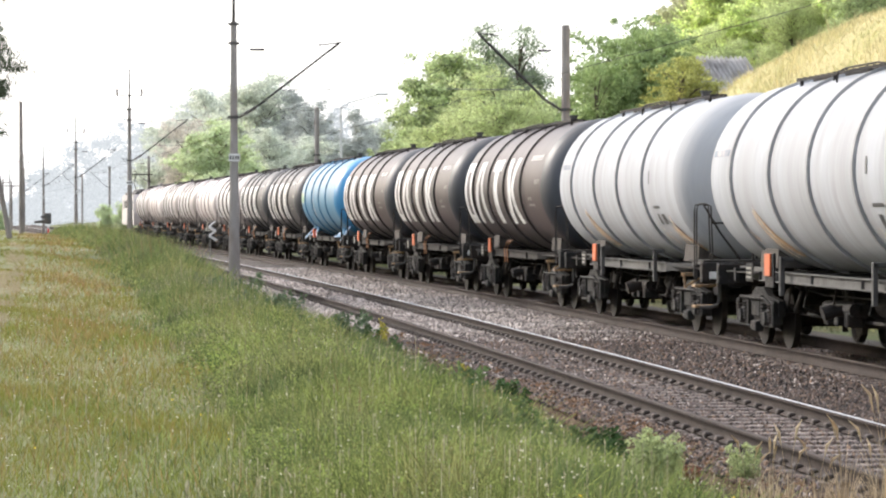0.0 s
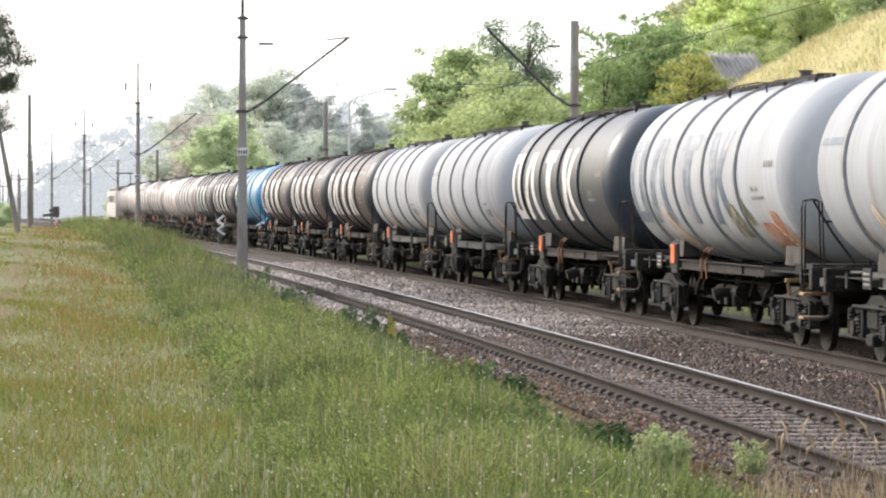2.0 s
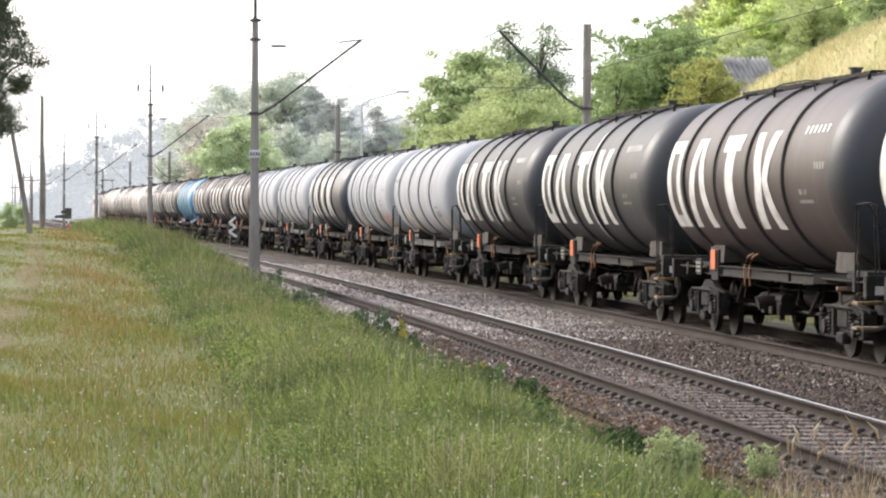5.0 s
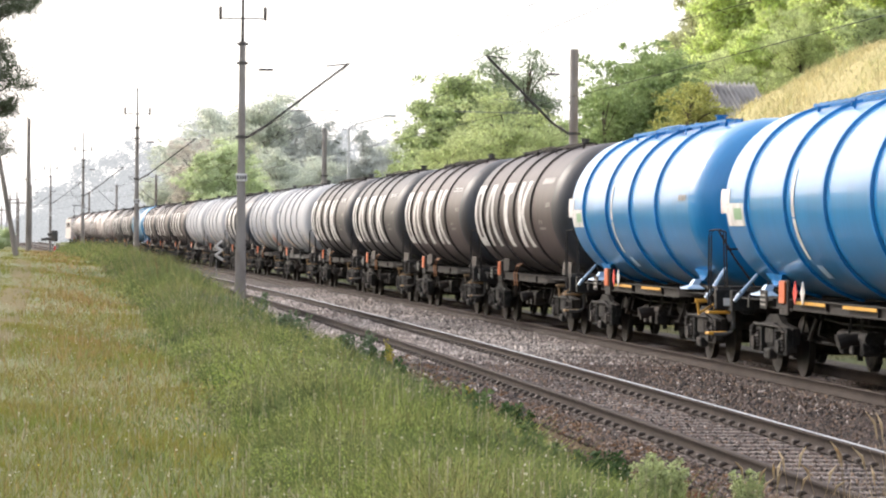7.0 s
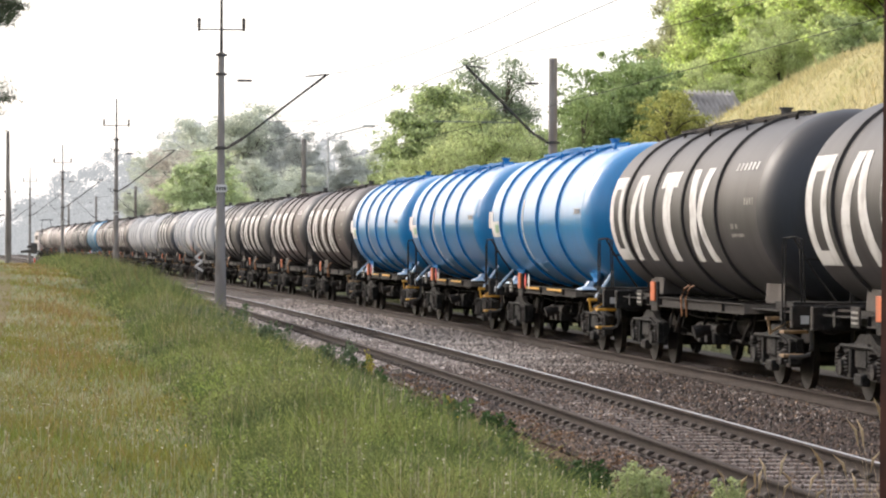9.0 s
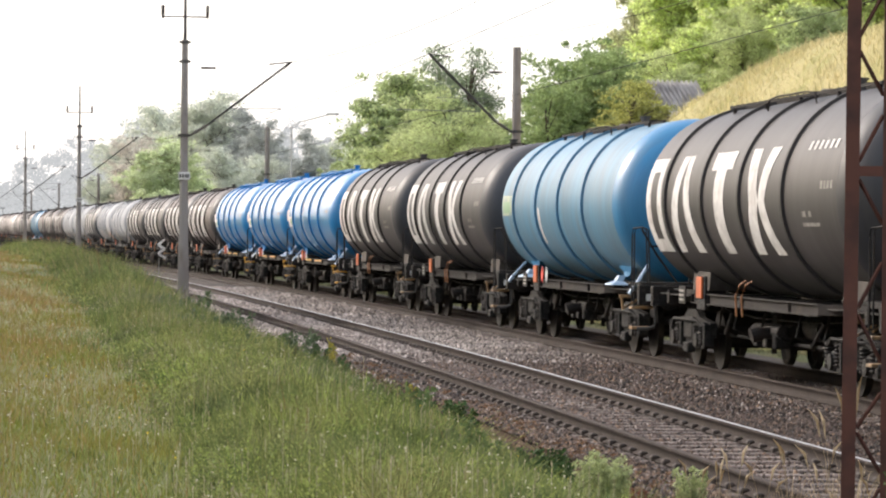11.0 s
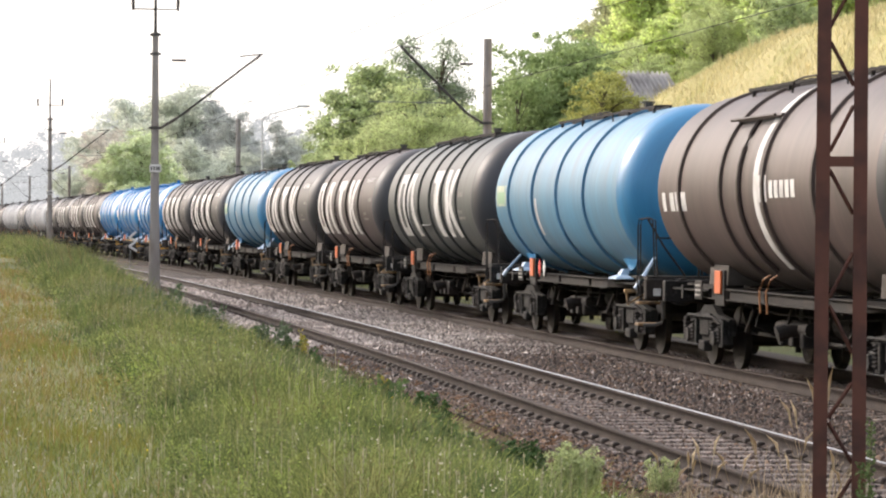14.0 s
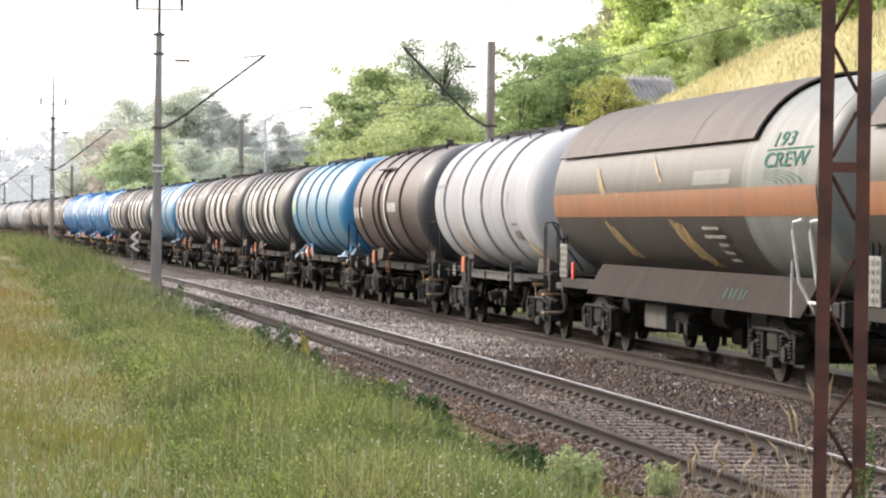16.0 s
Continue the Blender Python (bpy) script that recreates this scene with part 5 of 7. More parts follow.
def locomotive(m):
    """A boxy electric locomotive seen far ahead."""
    t = root("electric_locomotive", m, label="pale boxy electric locomotive with a raised pantograph", category="locomotive")
    b = BM()
    L, W = 8.4, 1.48
    pts = [(-L, 1.1), (-L - 0.1, 2.2), (-L + 0.45, 3.55), (L - 0.45, 3.55), (L + 0.1, 2.2), (L, 1.1)]
    lo = [b.verts.new((-W, y, z)) for y, z in pts]
    hi = [b.verts.new((W, y, z)) for y, z in pts]
    b.faces.new(lo)
    b.faces.new(hi[::-1])
    for i in range(6):
        j = (i + 1) % 6
        b.faces.new((lo[i], hi[i], hi[j], lo[j]))
    bmesh.ops.recalc_face_normals(b, faces=b.faces)
    bmesh.ops.bevel(b, geom=b.edges[:], offset=0.08, segments=2, affect="EDGES")
    part("body", b, P["pale"], t)
    b = BM()
    box(b, -1.25, 1.25, -7.6, 7.6, 3.55, 3.78, 0.06)
    for y in (-5, -1.5, 2.0):
        box(b, -0.8, 0.8, y, y + 2.2, 3.78, 3.98, 0.05)
    part("roof", b, P["frame_pale"], t)
    for s in (-1, 1):
        b = BM()
        v = [b.verts.new((x, s * (8.46 - 0.31 * (z - 2.3)), z)) for x, z in ((-1.2, 2.45), (1.2, 2.45), (1.15, 3.2), (-1.15, 3.2))]
        b.faces.new(v)
        part("windscreen", b, P["cap_dark"], t, "dark windscreen")
        for y in (6.9, -6.9):
            b = BM()
            box(b, s * 1.47, s * 1.49, y - 0.35, y + 0.35, 2.35, 3.05)
            part("side_window", b, P["cap_dark"], t)
        for y in (-4, -1.3, 1.3, 4):
            b = BM()
            box(b, s * 1.47, s * 1.495, y - 0.9, y + 0.9, 2.5, 3.1, 0.01)
            part("grille", b, P["frame"], t)
        bogie(t, s * 5.2)
        for x in (-0.875, 0.875):
            part("buffer", F["buffer"], None, t, at=pose(x, s * 8.45, 1.06, 0, 0, 0 if s > 0 else 180))
    b = BM()
    for x in (-0.5, 0.5):
        tube(b, [(x, 4.2, 3.9), (x * 1.3, 5.6, 4.6), (x, 4.3, 5.25)], 0.04, 6)
    tube(b, [(-0.85, 4.3, 5.25), (0.85, 4.3, 5.25)], 0.05, 8)
    tube(b, [(-0.5, 4.2, 3.9), (0.5, 4.2, 3.9)], 0.05, 8)
    part("pantograph", b, P["frame"], t, "raised dark pantograph")
    return t


def along(edge):
    """Where the wagon whose tank's far outline lies at this distance stands at the start."""
    return edge - REF


STOCK = []  # (thing, metres along the far track at the start)
KINDS = {
    "white": dict(shell="white", cap="white", marks="plain", pale=True, label="dirty white bogie tank wagon with four rings on the train"),
    "brown": dict(shell="brown", cap="cap_dark", marks="big", hoop=4.78, label="dirty brown bogie tank wagon with large white painted marks"),
    "grey_plain": dict(shell="grey", cap="cap_dark", marks="big", label="dirty dark grey bogie tank wagon with large white marks alone"),
    "grey_hoop": dict(shell="grey", cap="cap_dark", marks="big", hoop=4.78, label="dirty grey bogie tank wagon with white marks and hoop line"),
    "grey": dict(shell="grey", cap="cap_dark", marks="big", hoop=7.12, label="dirty dark grey bogie tank wagon with large white painted marks"),
    "slate": dict(shell="slate", cap="slate_end", marks="big", hoop=4.78, label="blue-black bogie tank wagon with large white painted marks"),
    "white_marked": dict(shell="white", cap="white", marks="big", mark_mat=P["mark_blue"], label="stained white bogie tank wagon with faded blue painted marks"),
    "green_grey": dict(shell="green_grey", cap="cap_dark", marks="big", longer=1.0, rings=(2.1, 4.1, 6.2, 8.0, 9.85, 12.1), starts=(2.55, 3.6, 8.35, 10.1), label="green-grey bogie tank wagon with large white painted marks"),
    "blue": dict(shell="blue", cap="blue", marks="blue", braces="light_blue", label="clean glossy bright blue bogie tank wagon with yellow steps"),
    "light_blue": dict(shell="light_blue", cap="light_blue_end", marks="faded", braces="light_blue", label="faded light blue bogie tank wagon with a worn label"),
    "vtg": dict(shell="vtg", cap="cap_dark", marks="two", label="brown bogie tank wagon with small white painted bars"),
    "dusty": dict(shell="dusty", cap="dusty", marks="big", label="pale brown bogie tank wagon, lightened for haze, with large white painted marks"),
    "pale": dict(shell="pale", cap="pale", marks="plain", pale=True, label="cream-white bogie tank wagon far ahead in the train, paled for haze"),
}
ORDER = [
    ("dusty", 260.0), ("pale", 244.2), ("dusty", 228.4), ("dusty", 212.5), ("pale", 196.7), ("dusty", 180.8), ("grey", 165.0), ("grey", 149.1), ("light_blue", 133.2), ("brown", 116.9), ("brown", 101.3),
    ("brown", 85.2), ("white", 69.8), ("white", 53.8), ("slate", 37.7), ("white_marked", 21.8), ("white", 6.3), ("grey", -9.9), ("grey", -25.7), ("brown", -41.4), ("brown", -57.2),
    ("blue", -72.7), ("blue", -88.6), ("blue", -104.4), ("grey_hoop", -120.4), ("grey_hoop", -136.3), ("light_blue", -152.2), ("grey_plain", -168.0), ("brown", -183.7), ("green_grey", -199.6),
    ("light_blue", -216.6), ("vtg", -232.7), ("white", -248.4),
]
first = {}
for kind, edge in ORDER:
    s = along(edge)
    m = on_far_track(s)
    if kind in first:
        ob = copy_thing(first[kind], m)
    else:
        ob = first[kind] = tank_wagon(m, **KINDS[kind])
    STOCK.append((ob, s))
gas = gas_wagon(on_far_track(-264.1 - 9.6), "dirty grey gas tank wagon with sun shield and orange stripe")
STOCK.append((gas, -264.1 - 9.6))
STOCK.append((copy_thing(gas, on_far_track(-285.3 - 9.6)), -285.3 - 9.6))
loco = locomotive(on_far_track(270.0))
STOCK.append((loco, 270.0))
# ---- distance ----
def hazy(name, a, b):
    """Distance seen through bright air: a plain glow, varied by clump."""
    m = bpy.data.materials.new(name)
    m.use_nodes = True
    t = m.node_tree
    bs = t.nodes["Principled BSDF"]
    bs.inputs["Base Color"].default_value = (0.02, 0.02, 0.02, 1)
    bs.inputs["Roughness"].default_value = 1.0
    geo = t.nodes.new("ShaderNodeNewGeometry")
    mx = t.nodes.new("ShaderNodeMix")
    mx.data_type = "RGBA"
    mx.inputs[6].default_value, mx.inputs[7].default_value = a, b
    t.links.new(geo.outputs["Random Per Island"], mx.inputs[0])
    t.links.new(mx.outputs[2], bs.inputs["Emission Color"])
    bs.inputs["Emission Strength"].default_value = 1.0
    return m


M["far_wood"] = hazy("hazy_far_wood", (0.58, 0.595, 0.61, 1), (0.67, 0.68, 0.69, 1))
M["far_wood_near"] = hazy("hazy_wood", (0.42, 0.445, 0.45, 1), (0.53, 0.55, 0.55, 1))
RNG = np.random.default_rng(7)


def leaf_cloud(centres, radii, count, size, rng, squash=0.85, narrow=0.55):
    """Diamond leaves scattered round clump centres, as one array mesh."""
    k = rng.integers(0, len(centres), count)
    d = rng.normal(size=(count, 3))
    d /= np.linalg.norm(d, axis=1)[:, None]
    r = radii[k] * rng.uniform(0.25, 1.0, count) ** 0.5
    p = centres[k] + d * r[:, None] * np.array([1, 1, squash])
    a = rng.normal(size=(count, 3))
    a /= np.linalg.norm(a, axis=1)[:, None]
    b = np.cross(a, d + 0.4 * rng.normal(size=(count, 3)))
    b /= np.linalg.norm(b, axis=1)[:, None] + 1e-9
    s = size * rng.uniform(0.6, 1.3, count)[:, None]
    V = np.stack([p + a * s, p + b * s * narrow, p - a * s, p - b * s * narrow], 1).reshape(-1, 3)
    return V, np.arange(count * 4).reshape(-1, 4)


def far_wood(name, y, outline, mat, label, leaf, gap, leaves):
    """A far line of woods: crowns of many leaf clumps side by side; outline of (x, height)."""
    ox, oh = [p[0] for p in outline], [p[1] for p in outline]
    cs, rad = [], []
    for c in np.arange(ox[0], ox[-1], gap):
        top = np.interp(c, ox, oh) * RNG.uniform(0.74, 1.08)
        w = gap * RNG.uniform(1.0, 1.9)
        for k in range(60):
            u = RNG.uniform(0.08, 0.95)
            cs.append((c + RNG.uniform(-1, 1) * w * math.sqrt(max(0.04, 1 - u ** 3)), y + RNG.uniform(-6, 6), top * u - 0.5 * w * 0.5))
            rad.append(w * RNG.uniform(0.25, 0.55) * (1.1 - 0.5 * u))
    V, Fq = leaf_cloud(np.array(cs), np.array(rad), len(cs) * leaves, leaf, RNG)
    ob = new(name, fast_mesh(name, V, Fq, mat))
    return tagged(ob, label=label, category="woodland", kind="stuff")


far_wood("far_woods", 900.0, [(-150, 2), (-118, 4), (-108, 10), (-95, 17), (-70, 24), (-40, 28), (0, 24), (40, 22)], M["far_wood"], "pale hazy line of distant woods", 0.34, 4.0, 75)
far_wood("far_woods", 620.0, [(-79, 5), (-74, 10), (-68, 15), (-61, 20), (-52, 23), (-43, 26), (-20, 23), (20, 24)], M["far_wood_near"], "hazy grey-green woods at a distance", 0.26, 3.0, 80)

# ---- trees ----


def crown_leaves(centres, radii, count, size, rng, narrow, flat):
    """Leaves round twig centres, tilted about the level as far as flat lets them."""
    k = rng.integers(0, len(centres), count)
    p = centres[k] + rng.normal(size=(count, 3)) * radii[k][:, None] * np.array([1, 1, 0.55])
    # a quarter hangs deep inside, round the limbs
    deep = rng.uniform(0, 1, count) < 0.28
    mid = centres.mean(0)
    p = np.where(deep[:, None], mid + (p - mid) * rng.uniform(0.25, 0.8, count)[:, None], p)
    n = np.array([0, 0, flat]) + rng.normal(size=(count, 3)) * 0.5
    a = np.cross(n, rng.normal(size=(count, 3)))
    a /= np.linalg.norm(a, axis=1)[:, None] + 1e-9
    b = np.cross(n, a)
    b /= np.linalg.norm(b, axis=1)[:, None] + 1e-9
    s = size * rng.uniform(0.55, 1.35, count)[:, None]
    V = np.stack([p + a * s, p + b * s * narrow, p - a * s, p - b * s * narrow], 1).reshape(-1, 3)
    return V, np.arange(count * 4).reshape(-1, 4)


def tree(name, height, radius, crown_from, mat, leaves, leaf, seed, label, category="tree", lobes=34, twigs=15, cone=0.0, lobe=0.34, twig=0.062, narrow=0.55, flat=0.45):
    """A tapered trunk with limbs to every lobe of the crown; each lobe holds many leafy twigs."""
    rng = np.random.default_rng(seed)
    t = root(name, label=label, category=category, group="trackside trees")
    mid, half = (height + crown_from) / 2, (height - crown_from) / 2
    d = rng.normal(size=(lobes, 3))
    d /= np.linalg.norm(d, axis=1)[:, None]
    d *= rng.uniform(0.35, 1.0, lobes)[:, None] ** 0.45
    w = (1.0 - cone * (d[:, 2] + 1) / 2) * rng.uniform(0.75, 1.04, lobes)
    heart = np.stack([d[:, 0] * radius * w, d[:, 1] * radius * w, mid + d[:, 2] * half * 1.04], 1)
    size = radius * lobe * rng.uniform(0.6, 1.3, lobes) * (1 - 0.55 * cone * (d[:, 2] + 1) / 2)
    off = np.clip(rng.normal(size=(lobes, twigs, 3)), -1.7, 1.7) * np.array([0.55, 0.55, 0.36])
    cs = (heart[:, None] + off * size[:, None, None]).reshape(-1, 3)
    rad = radius * twig * rng.uniform(0.6, 1.5, len(cs))
    b = BM()
    bend = rng.normal(size=2) * 0.25
    spine = [(bend[0] * u * u, bend[1] * u * u, u * height * 0.88 - 0.2) for u in (0, 0.25, 0.5, 0.75, 1.0)]
    tube(b, spine, 0.035 * height ** 0.9 * 0.55, 8, 0.02)
    for c in heart:
        u = float(np.clip((c[2] - 0.35 * np.hypot(c[0], c[1])) / height, 0.12, 0.85))
        s = Vector((bend[0] * u * u, bend[1] * u * u, u * height * 0.88))
        e = Vector(c)
        m = s.lerp(e, 0.5) + Vector((0, 0, 0.12 * (e - s).length))
        tube(b, [s, m, e], 0.05, 5, 0.012, caps=False)
    part("trunk", b, M["bark"], t, "rough brown trunk with limbs")
    V, Fc = crown_leaves(cs, rad, leaves, leaf, rng, narrow, flat)
    part("crown", fast_mesh("crown", V, Fc, M[mat]), None, t)
    return t


def at_uv(u, depth):
    """x of a sight line u, in thousandths of the view's focal length, at this depth."""
    return u * depth / 1000.0


KIND_OF_TREE = {}


def stand(kind, x, y, size=1.0, turn=0.0, z=None, label=None):
    """Sets one tree of a kind on the ground."""
    if z is None:
        o = x - float(line_x(np.array(y)))
        z = float(ground_z(o, y)) - 0.05
    m = pose(x, y, z, 0, 0, turn) @ Matrix.Diagonal((size, size, size, 1))
    proto, first_size = KIND_OF_TREE[kind]
    if first_size:
        ob = copy_thing(proto, m @ Matrix.Diagonal((1 / first_size, 1 / first_size, 1 / first_size, 1)))
    else:
        ob = proto
        ob.matrix_basis = m
        KIND_OF_TREE[kind] = (proto, size)
    if label:
        tagged(ob, label=label)
    return ob


def kind(key, *a, **k):
    KIND_OF_TREE[key] = (tree(*a, **k), 0)


kind("mid", "broadleaf_tree", 9.0, 2.6, 1.2, "leaf_a", 38000, 0.082, 11, "leafy mid-green broadleaf tree behind the railway")
kind("dark", "broadleaf_tree", 9.0, 2.7, 0.8, "leaf_b", 42000, 0.080, 12, "dense dark green broadleaf tree behind the railway", lobes=40)
kind("light", "broadleaf_tree", 7.5, 2.7, 0.5, "leaf_c", 42000, 0.075, 13, "soft light green willow-like tree behind the railway", lobes=44, lobe=0.26, flat=0.1, narrow=0.35)
kind("airy", "slender_tree", 10.0, 2.0, 1.5, "leaf_f", 17000, 0.06, 14, "thin airy slender tree with gaps in its crown", lobes=60, cone=0.75, lobe=0.40, twig=0.10, twigs=9)
kind("bright", "broadleaf_tree", 10.0, 3.2, 0.8, "leaf_e", 44000, 0.105, 15, "sunlit bright green tree on the bank", lobes=48, lobe=0.28, twig=0.05)
kind("tall", "broadleaf_tree", 12.0, 2.8, 1.5, "leaf_g", 38000, 0.085, 26, "tall grey-green tree on the bank", lobes=44, lobe=0.26, twig=0.05, cone=0.3)
kind("yellow", "shrub", 4.2, 1.5, 0.1, "leaf_d", 17000, 0.055, 16, "yellow-green shrub on the bank", category="shrub", lobes=30)
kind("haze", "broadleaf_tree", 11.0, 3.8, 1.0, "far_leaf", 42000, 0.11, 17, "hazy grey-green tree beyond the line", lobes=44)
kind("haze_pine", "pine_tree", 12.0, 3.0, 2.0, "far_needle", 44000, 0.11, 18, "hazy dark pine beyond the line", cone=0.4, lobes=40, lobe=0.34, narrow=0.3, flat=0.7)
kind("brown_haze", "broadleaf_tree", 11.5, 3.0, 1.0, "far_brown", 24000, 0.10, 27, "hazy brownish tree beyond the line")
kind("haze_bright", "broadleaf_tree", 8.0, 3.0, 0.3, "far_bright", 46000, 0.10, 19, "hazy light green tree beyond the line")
kind("pine", "pine_tree", 12.0, 1.75, 3.4, "needle", 52000, 0.11, 20, "dark green pine beside the lane", lobes=64, twigs=12, lobe=0.30, twig=0.085, narrow=0.10, flat=0.3)

W = 1000.0 / 5860.0
for key, u, y, size, turn in (
    ("mid", 745, 150, 0.72, 10), ("mid", 800, 146, 0.98, 80), ("mid", 842, 148, 1.12, 150), ("airy", 880, 150, 1.06, 0), ("airy", 950, 148, 1.04, 140), ("airy", 915, 152, 0.95, 70),
    ("light", 800, 138, 0.80, 200), ("light", 905, 136, 1.02, 20), ("light", 858, 140, 0.85, 110), ("light", 960, 134, 0.80, 250), ("mid", 985, 140, 0.85, 300), ("mid", 725, 160, 0.6, 33),
    ("light", 700, 170, 0.5, 10), ("light", 1000, 132, 0.7, 77), ("mid", 905, 152, 0.95, 210), ("mid", 1010, 142, 0.72, 12),
    ("dark", 1085, 124, 0.86, 0), ("dark", 1130, 128, 1.02, 100), ("dark", 1170, 130, 0.98, 220), ("mid", 1062, 118, 0.60, 60), ("dark", 1050, 126, 0.66, 40), ("mid", 1120, 116, 0.5, 90),
    ("mid", 1195, 138, 0.95, 190), ("light", 1095, 115, 0.45, 45),
):
    stand(key, at_uv((u - 784) * W, y), y, size, turn, 0.1)
for key, u, y, size, turn, z in (
    ("yellow", 1224, 112, 1.02, 0, 3.2), ("yellow", 1238, 114, 0.85, 90, 3.0), ("dark", 1180, 126, 0.90, 200, 1.2),
    ("bright", 1300, 165, 0.85, 0, 4.5), ("bright", 1325, 160, 0.95, 100, 5.0), ("bright", 1335, 150, 1.0, 200, 5.2), ("bright", 1390, 155, 1.15, 300, 5.5),
    ("bright", 1440, 146, 1.05, 30, 5.6), ("bright", 1490, 150, 1.15, 130, 6.2), ("bright", 1535, 140, 1.05, 230, 6.4), ("bright", 1585, 142, 1.15, 20, 6.6), ("bright", 1620, 132, 1.0, 330, 6.6),
    ("light", 1300, 132, 0.66, 60, 4.4), ("bright", 1362, 138, 0.6, 160, 5.2), ("light", 1420, 134, 0.7, 10, 6.0), ("dark", 1205, 168, 0.80, 310, 3.8), ("tall", 1225, 172, 0.78, 40, 4.2), ("tall", 1262, 176, 1.0, 140, 4.4), ("tall", 1290, 178, 1.15, 240, 4.8), ("tall", 1190, 170, 0.55, 330, 3.6), ("tall", 1345, 182, 1.25, 70, 5.2), ("mid", 1545, 128, 0.55, 70, 6.6), ("light", 1480, 138, 0.80, 200, 6.4), ("bright", 1680, 134, 1.1, 120, 6.6), ("light", 1520, 160, 1.7, 200, 6.6), ("bright", 1410, 172, 1.4, 260, 6.0),
):
    stand(key, at_uv((u - 784) * W, y), y, size, turn, z)
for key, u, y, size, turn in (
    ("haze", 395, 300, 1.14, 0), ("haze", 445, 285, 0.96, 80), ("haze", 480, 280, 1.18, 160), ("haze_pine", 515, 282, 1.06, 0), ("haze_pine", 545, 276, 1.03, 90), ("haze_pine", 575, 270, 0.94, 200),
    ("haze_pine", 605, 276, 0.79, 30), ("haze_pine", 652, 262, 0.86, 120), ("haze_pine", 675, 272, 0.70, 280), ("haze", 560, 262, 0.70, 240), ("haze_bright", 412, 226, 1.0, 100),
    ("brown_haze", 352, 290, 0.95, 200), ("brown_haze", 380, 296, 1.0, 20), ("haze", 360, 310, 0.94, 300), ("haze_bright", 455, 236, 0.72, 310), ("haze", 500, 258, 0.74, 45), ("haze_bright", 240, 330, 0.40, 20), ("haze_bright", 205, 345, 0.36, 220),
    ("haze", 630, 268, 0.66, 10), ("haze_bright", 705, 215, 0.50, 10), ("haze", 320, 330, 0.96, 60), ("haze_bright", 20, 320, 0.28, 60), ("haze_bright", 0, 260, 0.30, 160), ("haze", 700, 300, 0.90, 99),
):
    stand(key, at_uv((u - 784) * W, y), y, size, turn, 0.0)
stand("pine", at_uv((-34 - 784) * W, 92), 92, 1.0, 0, 0.4)
stand("pine", at_uv((-190 - 784) * W, 99), 99, 1.1, 130, 0.4)

def lane_wood(name, rows, label):
    """A wood along the lane's far side; rows of (y, distance to the left of the line of sight, height)."""
    cs, rad = [], []
    for y, x, h in rows:
        for k in range(60):
            u = RNG.uniform(0.05, 0.98)
            cs.append((x + RNG.uniform(-4, 4), y + RNG.uniform(-6, 6), h * u * RNG.uniform(0.85, 1.1)))
            rad.append(RNG.uniform(0.8, 1.8) * (1.15 - 0.6 * u))
    V, Fq = leaf_cloud(np.array(cs), np.array(rad), len(cs) * 28, 0.32, RNG)
    ob = new(name, fast_mesh(name, V, Fq, M["leaf_b"]))
    return tagged(ob, label=label, category="woodland", kind="stuff")


lane_wood("lane_woods", [(y, -0.235 * y - 16.0, 10.5 + 2.2 * math.sin(0.11 * y) + 1.3 * math.sin(0.37 * y)) for y in np.arange(-60.0, 520.0, 7.0)], "dense green woods along the far side of the lane")

# ---- shed on the bank ----


def shed(x, y, z, turn):
    t = root("shed", pose(x, y, z, 0, 0, turn), label="small weathered shed with a grey corrugated roof", category="shed")
    b = BM()
    box(b, -0.85, 0.85, -1.5, 1.5, -1.5, 1.6, 0.02)
    part("wall", b, M["bark"], t)
    for s in (-1, 1):
        b = BM()
        n = 60
        lo, hi = [], []
        for k in range(n + 1):
            xx = -0.95 + 1.9 * k / n
            dz = 0.11 * math.cos(k * math.pi / 3)
            lo.append(b.verts.new((xx, s * 1.75, 1.45 + dz)))
            hi.append(b.verts.new((xx, 0, 2.75 + dz)))
        for k in range(n):
            b.faces.new((lo[k], lo[k + 1], hi[k + 1], hi[k]))
        bmesh.ops.solidify(b, geom=b.faces[:], thickness=0.02)
        part("roof", b, M["roof"], t, "grey corrugated roof sheet")
    return t


M["roof"] = material("fibre_cement_roof", (0.62, 0.60, 0.59, 1), 0.85, 0, (0.38, 0.36, 0.35, 1), 2.0, 0.5, 0.2, 20)
shed(at_uv((1296 - 784) * W, 121), 121, 4.95, 20)

# ---- lamp post, wooden poles and signal ----


def street_lamp(x, y):
    t = root("street_lamp", pose(x, y, 0), label="slender pale grey steel street lamp with a long arm", category="street lamp")
    b = BM()
    tube(b, [(0, 0, -0.2), (0, 0, 7.9)], 0.085, 10, 0.055)
    part("post", b, M["pale_steel"], t)
    b = BM()
    tube(b, [(0, 0, 7.85), (0.5, 0, 8.15), (2.0, 0, 8.55)], 0.035, 8)
    part("arm", b, M["pale_steel"], t)
    b = BM()
    box(b, 1.9, 2.6, -0.12, 0.12, 8.53, 8.65, 0.04)
    part("lamp_head", b, M["pale_steel"], t)
    return t


M["pale_steel"] = material("pale_painted_steel", (0.50, 0.50, 0.49, 1), 0.5, 0.2, (0.36, 0.35, 0.34, 1), 4, 0.4)
M["wood"] = material("weathered_wood", (0.22, 0.19, 0.165, 1), 0.9, 0, (0.13, 0.11, 0.10, 1), 4, 0.6, 0.3, 40, (1, 1, 0.15))
street_lamp(at_uv((623 - 784) * W, 182), 182)


